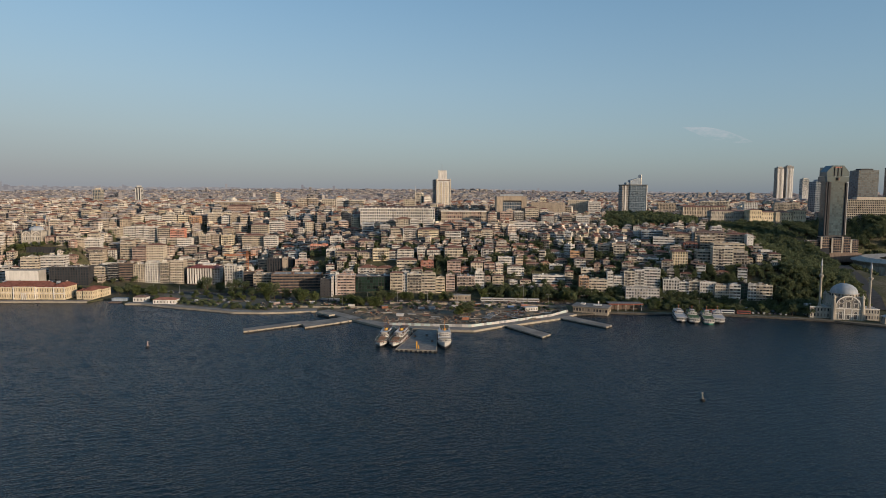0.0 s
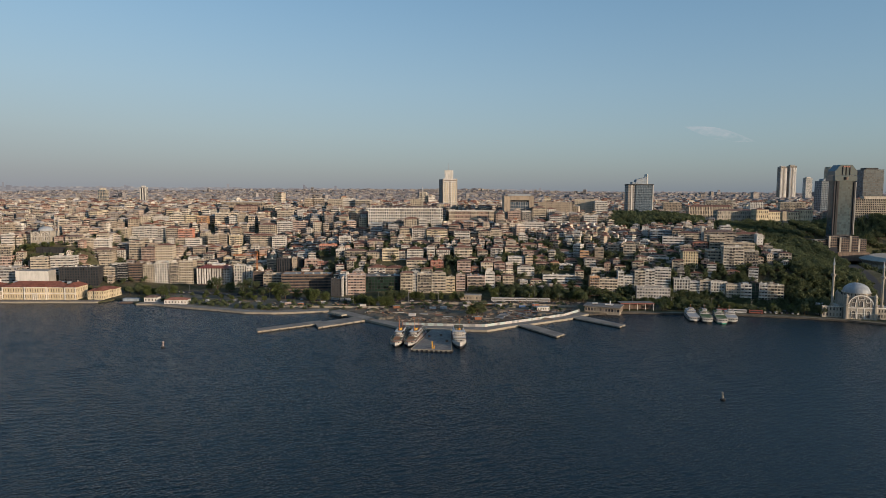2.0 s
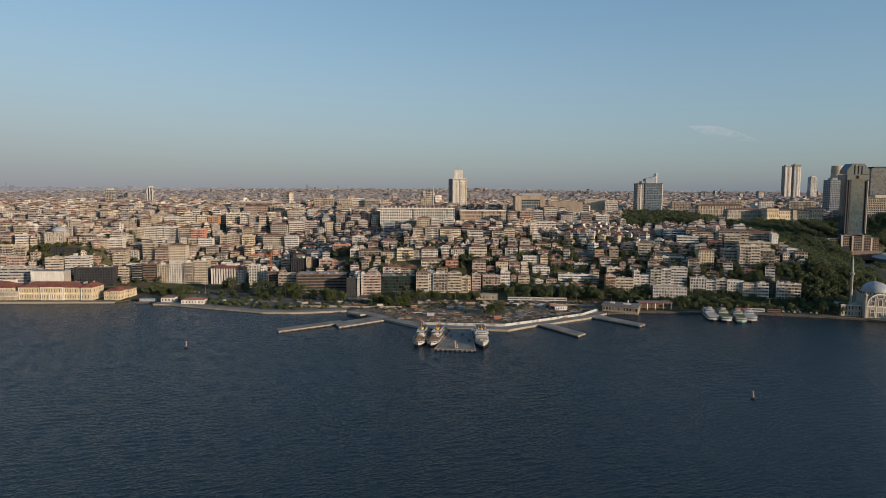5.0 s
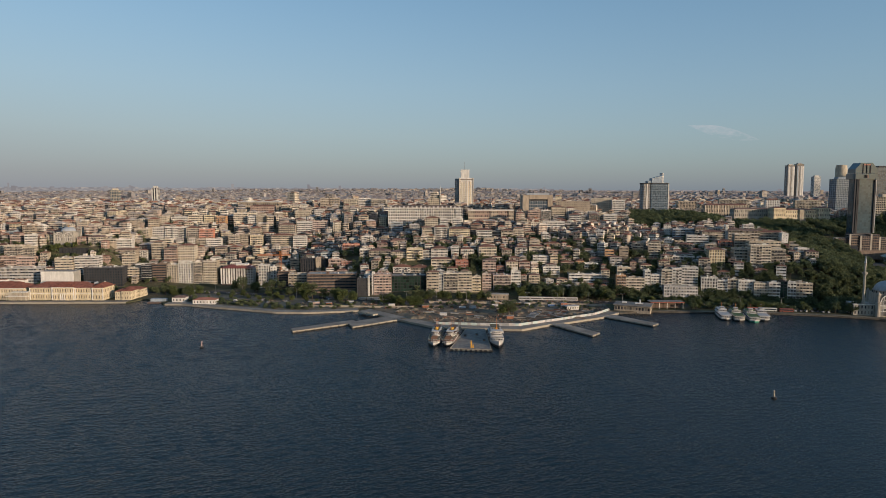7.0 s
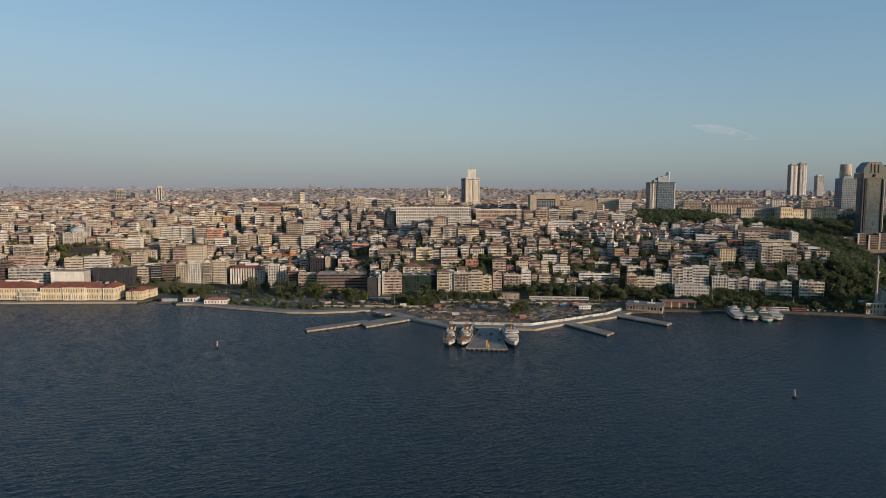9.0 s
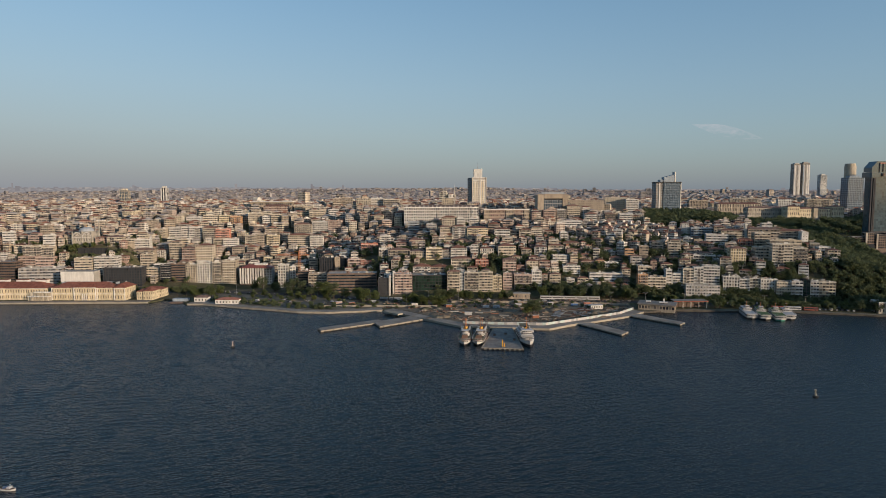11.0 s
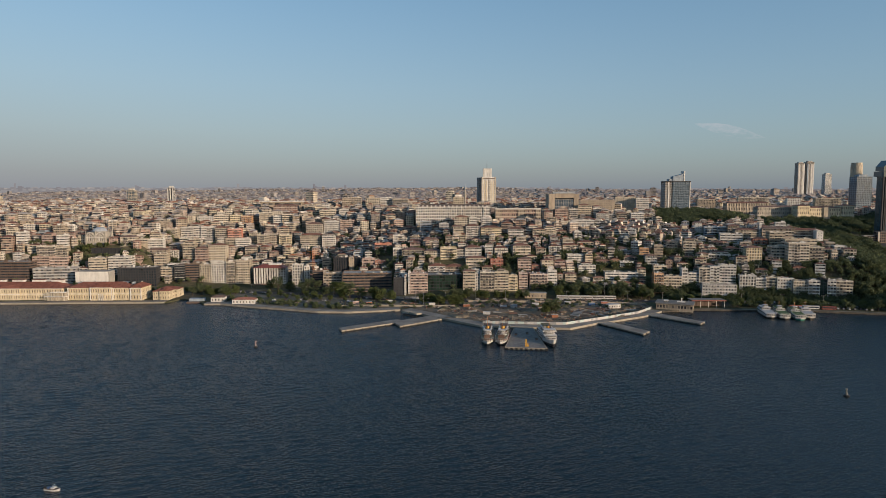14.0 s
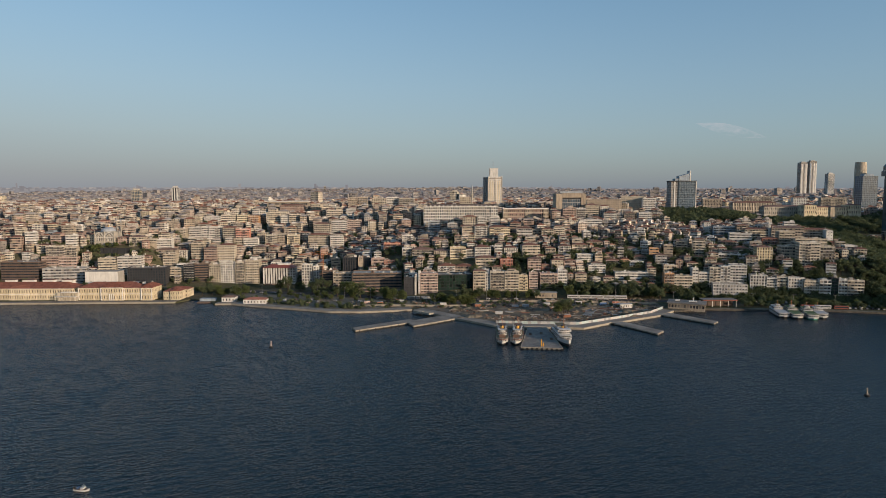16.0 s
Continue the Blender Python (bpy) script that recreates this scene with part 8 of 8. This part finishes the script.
def lumps_for(r, h, wide, n):
    out = [(0, 0, h * 0.62, wide * 0.6)]
    for k in range(n):
        a = 2 * math.pi * (k + r.uniform(-0.3, 0.3)) / n
        e = wide * r.uniform(0.35, 0.65)
        out.append((e * math.cos(a), e * math.sin(a), h * r.uniform(0.28, 0.82), wide * r.uniform(0.32, 0.5)))
    return out


def tree(seed, h, wide, mat, label):
    r = random.Random(seed)
    ob = thing("tree", pose(0, -4000, 0), label, "tree", "trees by the water")
    lumps = lumps_for(r, h, wide, 8)
    t = Geo()
    t.tube((0, 0, -1.0), (0, 0, h * 0.35), h * 0.035, h * 0.025, "bark", 7)
    for lx, ly, lz, lr in lumps:
        t.tube((0, 0, h * r.uniform(0.22, 0.34)), (lx, ly, lz), h * 0.014, h * 0.005, "bark", 5)
    part("trunk", t, ob)
    c = Geo()
    crown_faces(c, r, lumps, 150, 0.5, mat)
    part("crown", c, ob)
    return ob


KINDS = [tree(40 + k, rh, rw, rm, rl) for k, (rh, rw, rm, rl) in enumerate((
    (11, 5.0, "leaf", "broad green leafy tree"), (13, 6.0, "leaf", "tall green plane tree"), (9, 4.6, "leaf", "low spreading green tree"),
    (12, 5.2, "leaf_dark", "dense dark green tree"), (15, 6.4, "leaf_dark", "large dark green tree"), (8, 3.6, "leaf_dark", "small dark tree between houses")))]
planted = set()


def plant(k, x, y, grow=1.0, z=None):
    ob = KINDS[k]
    m = pose(x, y, ground_z(x, y) if z is None else z, 0, 0, (x * 37 + y * 11) % 360)
    if k not in planted:
        planted.add(k)
        ob.matrix_basis = m @ Matrix.Diagonal((grow, grow, grow, 1))
        return ob
    made = copy_thing(ob, m)
    made.scale = (grow, grow, grow)
    return made


tr = random.Random(5)


def row(x0, y0, x1, y1, n, kinds, jitter=3.0, lo=0.7, hi=1.1):
    for i in range(n):
        k = (i + 0.5) / n
        plant(tr.choice(kinds), x0 + (x1 - x0) * k + tr.uniform(-jitter, jitter), y0 + (y1 - y0) * k + tr.uniform(-jitter, jitter), tr.uniform(lo, hi))


row(-345, 670, -300, 664, 8, (0, 1, 3), 5, 0.7, 1.1)
row(-272, 700, -180, 668, 13, (1, 3, 4), 7, 0.8, 1.25)
row(-300, 675, -185, 645, 13, (1, 3, 5, 0), 8, 0.6, 1.1)
row(-262, 652, -160, 622, 8, (0, 2, 5), 6, 0.5, 0.8)
row(-500, 692, -300, 684, 22, (2, 3, 5), 6, 0.7, 1.1)
row(-190, 655, -125, 632, 8, (0, 1, 4), 6, 0.8, 1.2)
row(-519, 763, -505, 763, 5, (5, 2), 2, 0.8, 1.1)
row(-503, 768, -486, 768, 6, (5, 2), 1.5, 0.6, 0.8)
row(-114, 880, -10, 880, 20, (3, 5, 2), 3, 0.7, 1.0)
row(-96, 612, -58, 608, 10, (0, 1, 2), 6, 0.8, 1.15)
row(-72, 645, 8, 646, 16, (0, 2, 3, 1), 6, 0.7, 1.1)
row(14, 562, 24, 566, 5, (1, 4), 3, 0.85, 1.05)
row(46, 652, 140, 640, 22, (3, 4, 3, 1), 7, 0.9, 1.25)
row(60, 664, 150, 650, 14, (3, 4), 5, 0.8, 1.1)
row(150, 632, 250, 618, 15, (2, 3, 5, 0), 6, 0.5, 0.9)
row(192, 600, 330, 580, 17, (0, 2, 3, 1), 5, 0.55, 0.95)
row(196, 612, 330, 592, 13, (0, 2, 3, 5), 4, 0.5, 0.8)
row(318, 576, 345, 568, 6, (3, 4), 5, 0.7, 1.0)
row(345, 596, 362, 580, 6, (3, 4), 5, 0.7, 1.0)
row(225, 655, 345, 636, 9, (3, 5), 8, 0.6, 0.95)
green = 0
gy = 655.0
while gy < 1000:
    gx = -0.7 * gy - 90
    while gx < 345:
        px, py = gx + tr.uniform(-5, 5), gy + tr.uniform(-5, 5)
        gx += 12
        if green < 62 and ground_z(px, py) > 8 and wooded(px, py) and free(px - 3, px + 3, py - 3, py + 3, 0):
            plant(tr.choice((3, 4, 5, 5)), px, py, tr.uniform(0.7, 1.1))
            green += 1
    gy += 12


def wood(name, spots, label, mat, n, size):
    g = Geo()
    for x, y, h, wd in spots:
        z = ground_z(x, y)
        g.tube((x, y, z - 1), (x, y, z + h * 0.35), h * 0.03, h * 0.02, "bark", 5)
        crown_faces(g, tr, lumps_for(tr, h, wd, 5), n, size, mat, (x, y, z))
    tagged(part(name, g), label, "trees", kind="stuff")


spots = []
for _ in range(5200):
    y = tr.uniform(588, 1050)
    x = tr.uniform((330 if y < 655 else 322) + 0.33 * max(0, y - 690), 0.7 * y + 60)
    if free(x - 2, x + 2, y - 2, y + 2, 0) and ((x - 622) / 98) ** 2 + ((y - 800) / 82) ** 2 > 1 and abs(x - lerp(y, [p[1] for p in VALLEY], [p[0] for p in VALLEY])) > 11 and not (y < 760 and x > lerp(y, [p[1] for p in VALLEY], [p[0] for p in VALLEY])):
        spots.append((x, y, tr.uniform(9, 15), tr.uniform(4.0, 6.0)))
spots = spots[:2300]
for _ in range(4000):
    y = tr.uniform(872, 1100)
    x = tr.uniform(0.25 * y, 0.40 * y)
    if len(spots) < 2850 and park(x, y) and free(x - 2, x + 2, y - 2, y + 2, 0):
        spots.append((x, y, tr.uniform(9, 14), tr.uniform(4.0, 6.0)))
wood("park_trees", spots, "dense dark green park trees on the valley slope", "leaf_dark", 36, 0.9)
spots = []
for x0, x1, y0, y1, most in ((-140, 345, 645, 800, 1050), (120, 300, 612, 660, 130), (-700, -140, 690, 870, 680)):
    n = 0
    for _ in range(9000):
        x, y = tr.uniform(x0, x1), tr.uniform(y0, y1)
        if n < most and ground_z(x, y) > 4.5 and free(x - 1.2, x + 1.2, y - 1.2, y + 1.2, 0):
            spots.append((x, y, tr.uniform(5, 9.5), tr.uniform(2.8, 4.2)))
            n += 1
for _ in range(70):
    x = tr.uniform(188, 348)
    y = lerp(x, (188, 260, 314, 348), (590, 586, 573, 562)) + tr.uniform(0, 16)
    if free(x - 1.5, x + 1.5, y - 1.5, y + 1.5, 0):
        spots.append((x, y, tr.uniform(3.5, 8.5), tr.uniform(2.2, 3.8)))
for _ in range(130):
    x = tr.uniform(-305, -125)
    y = lerp(x, (-310, -297, -252, -221, -192, -165, -140, -117), (632, 632, 612, 601, 589, 587, 592, 600)) + abs(tr.gauss(0, 18))
    if y < 655:
        spots.append((x, y, tr.uniform(1.2, 3.6), tr.uniform(1.2, 2.8)))
for _ in range(70):
    x, y = tr.uniform(-110, 110), tr.uniform(590, 628)
    spots.append((x, y, tr.uniform(1.5, 3.5), tr.uniform(1.2, 2.6)))
for _ in range(420):
    x = tr.uniform(150, 345)
    y = lerp(x, (150, 250, 320, 345), (640, 622, 600, 596)) + tr.uniform(-6, 22)
    if free(x - 1.2, x + 1.2, y - 1.2, y + 1.2, 0):
        spots.append((x, y, tr.uniform(3.5, 7.0), tr.uniform(2.2, 3.6)))
for _ in range(1700):
    x, y = tr.uniform(285, 372), tr.uniform(600, 770)
    if free(x - 1.5, x + 1.5, y - 1.5, y + 1.5, 0) and ground_z(x, y) > 5 and tr.random() < 0.5:
        spots.append((x, y, tr.uniform(6, 11), tr.uniform(3.0, 4.8)))
wood("slope_trees", spots, "dark garden trees between the houses on the slope", "leaf_dark", 34, 0.62)
spots = []
for _ in range(16000):
    y = 860 + 1440 * tr.random() ** 1.4
    x = tr.uniform(-0.72 * y - 90, 0.72 * y)
    if free(x - 2, x + 2, y - 2, y + 2, 0) and len(spots) < 1500:
        spots.append((x, y, tr.uniform(6, 11), tr.uniform(2.6, 4.2)))
for _ in range(170):
    y = tr.uniform(2560, 2700)
    spots.append((tr.uniform(-0.545, -0.465) * y, y, tr.uniform(10, 15), tr.uniform(7, 10)))
wood("street_trees", spots, "scattered dark trees between the houses", "leaf_dark", 14, 1.1)


# ---- a thin cloud ----
def wisp():
    """One thin streak of cloud, far behind the towers, its brightness put in as a glow."""
    n = Nodes("thin_cloud")
    streak = n.ramp(n.noise(0.006, 5, (1.0, 1.0, 3.0), rough=0.6), [(0.46, (0, 0, 0)), (0.75, (0.75, 0.75, 0.75))])
    n.bsdf.inputs["Emission Color"].default_value = (0.50, 0.51, 0.55, 1)
    n.bsdf.inputs["Emission Strength"].default_value = 1.0
    n.link(streak, n.bsdf.inputs["Alpha"])
    M["cloud"] = n.done((0, 0, 0), 1.0, spec=0.0)
    g = Geo()
    for i in range(12):
        a, b = i / 12, (i + 1) / 12
        ha, hb = 90 * math.sin(math.pi * a), 90 * math.sin(math.pi * b)
        xa, xb = 1850 + 560 * a, 1850 + 560 * b
        za, zb = 640 - 110 * a, 640 - 110 * b
        g.face([(xa, 4960, za - ha / 2), (xb, 4960, zb - hb / 2), (xb, 4965, zb + hb / 2), (xa, 4965, za + ha / 2)], "cloud")
    ob = tagged(part("cloud_backdrop", g), "thin pale wisp of cloud high in the sky", "cloud", kind="structure")
    ob.visible_shadow = False


wisp()
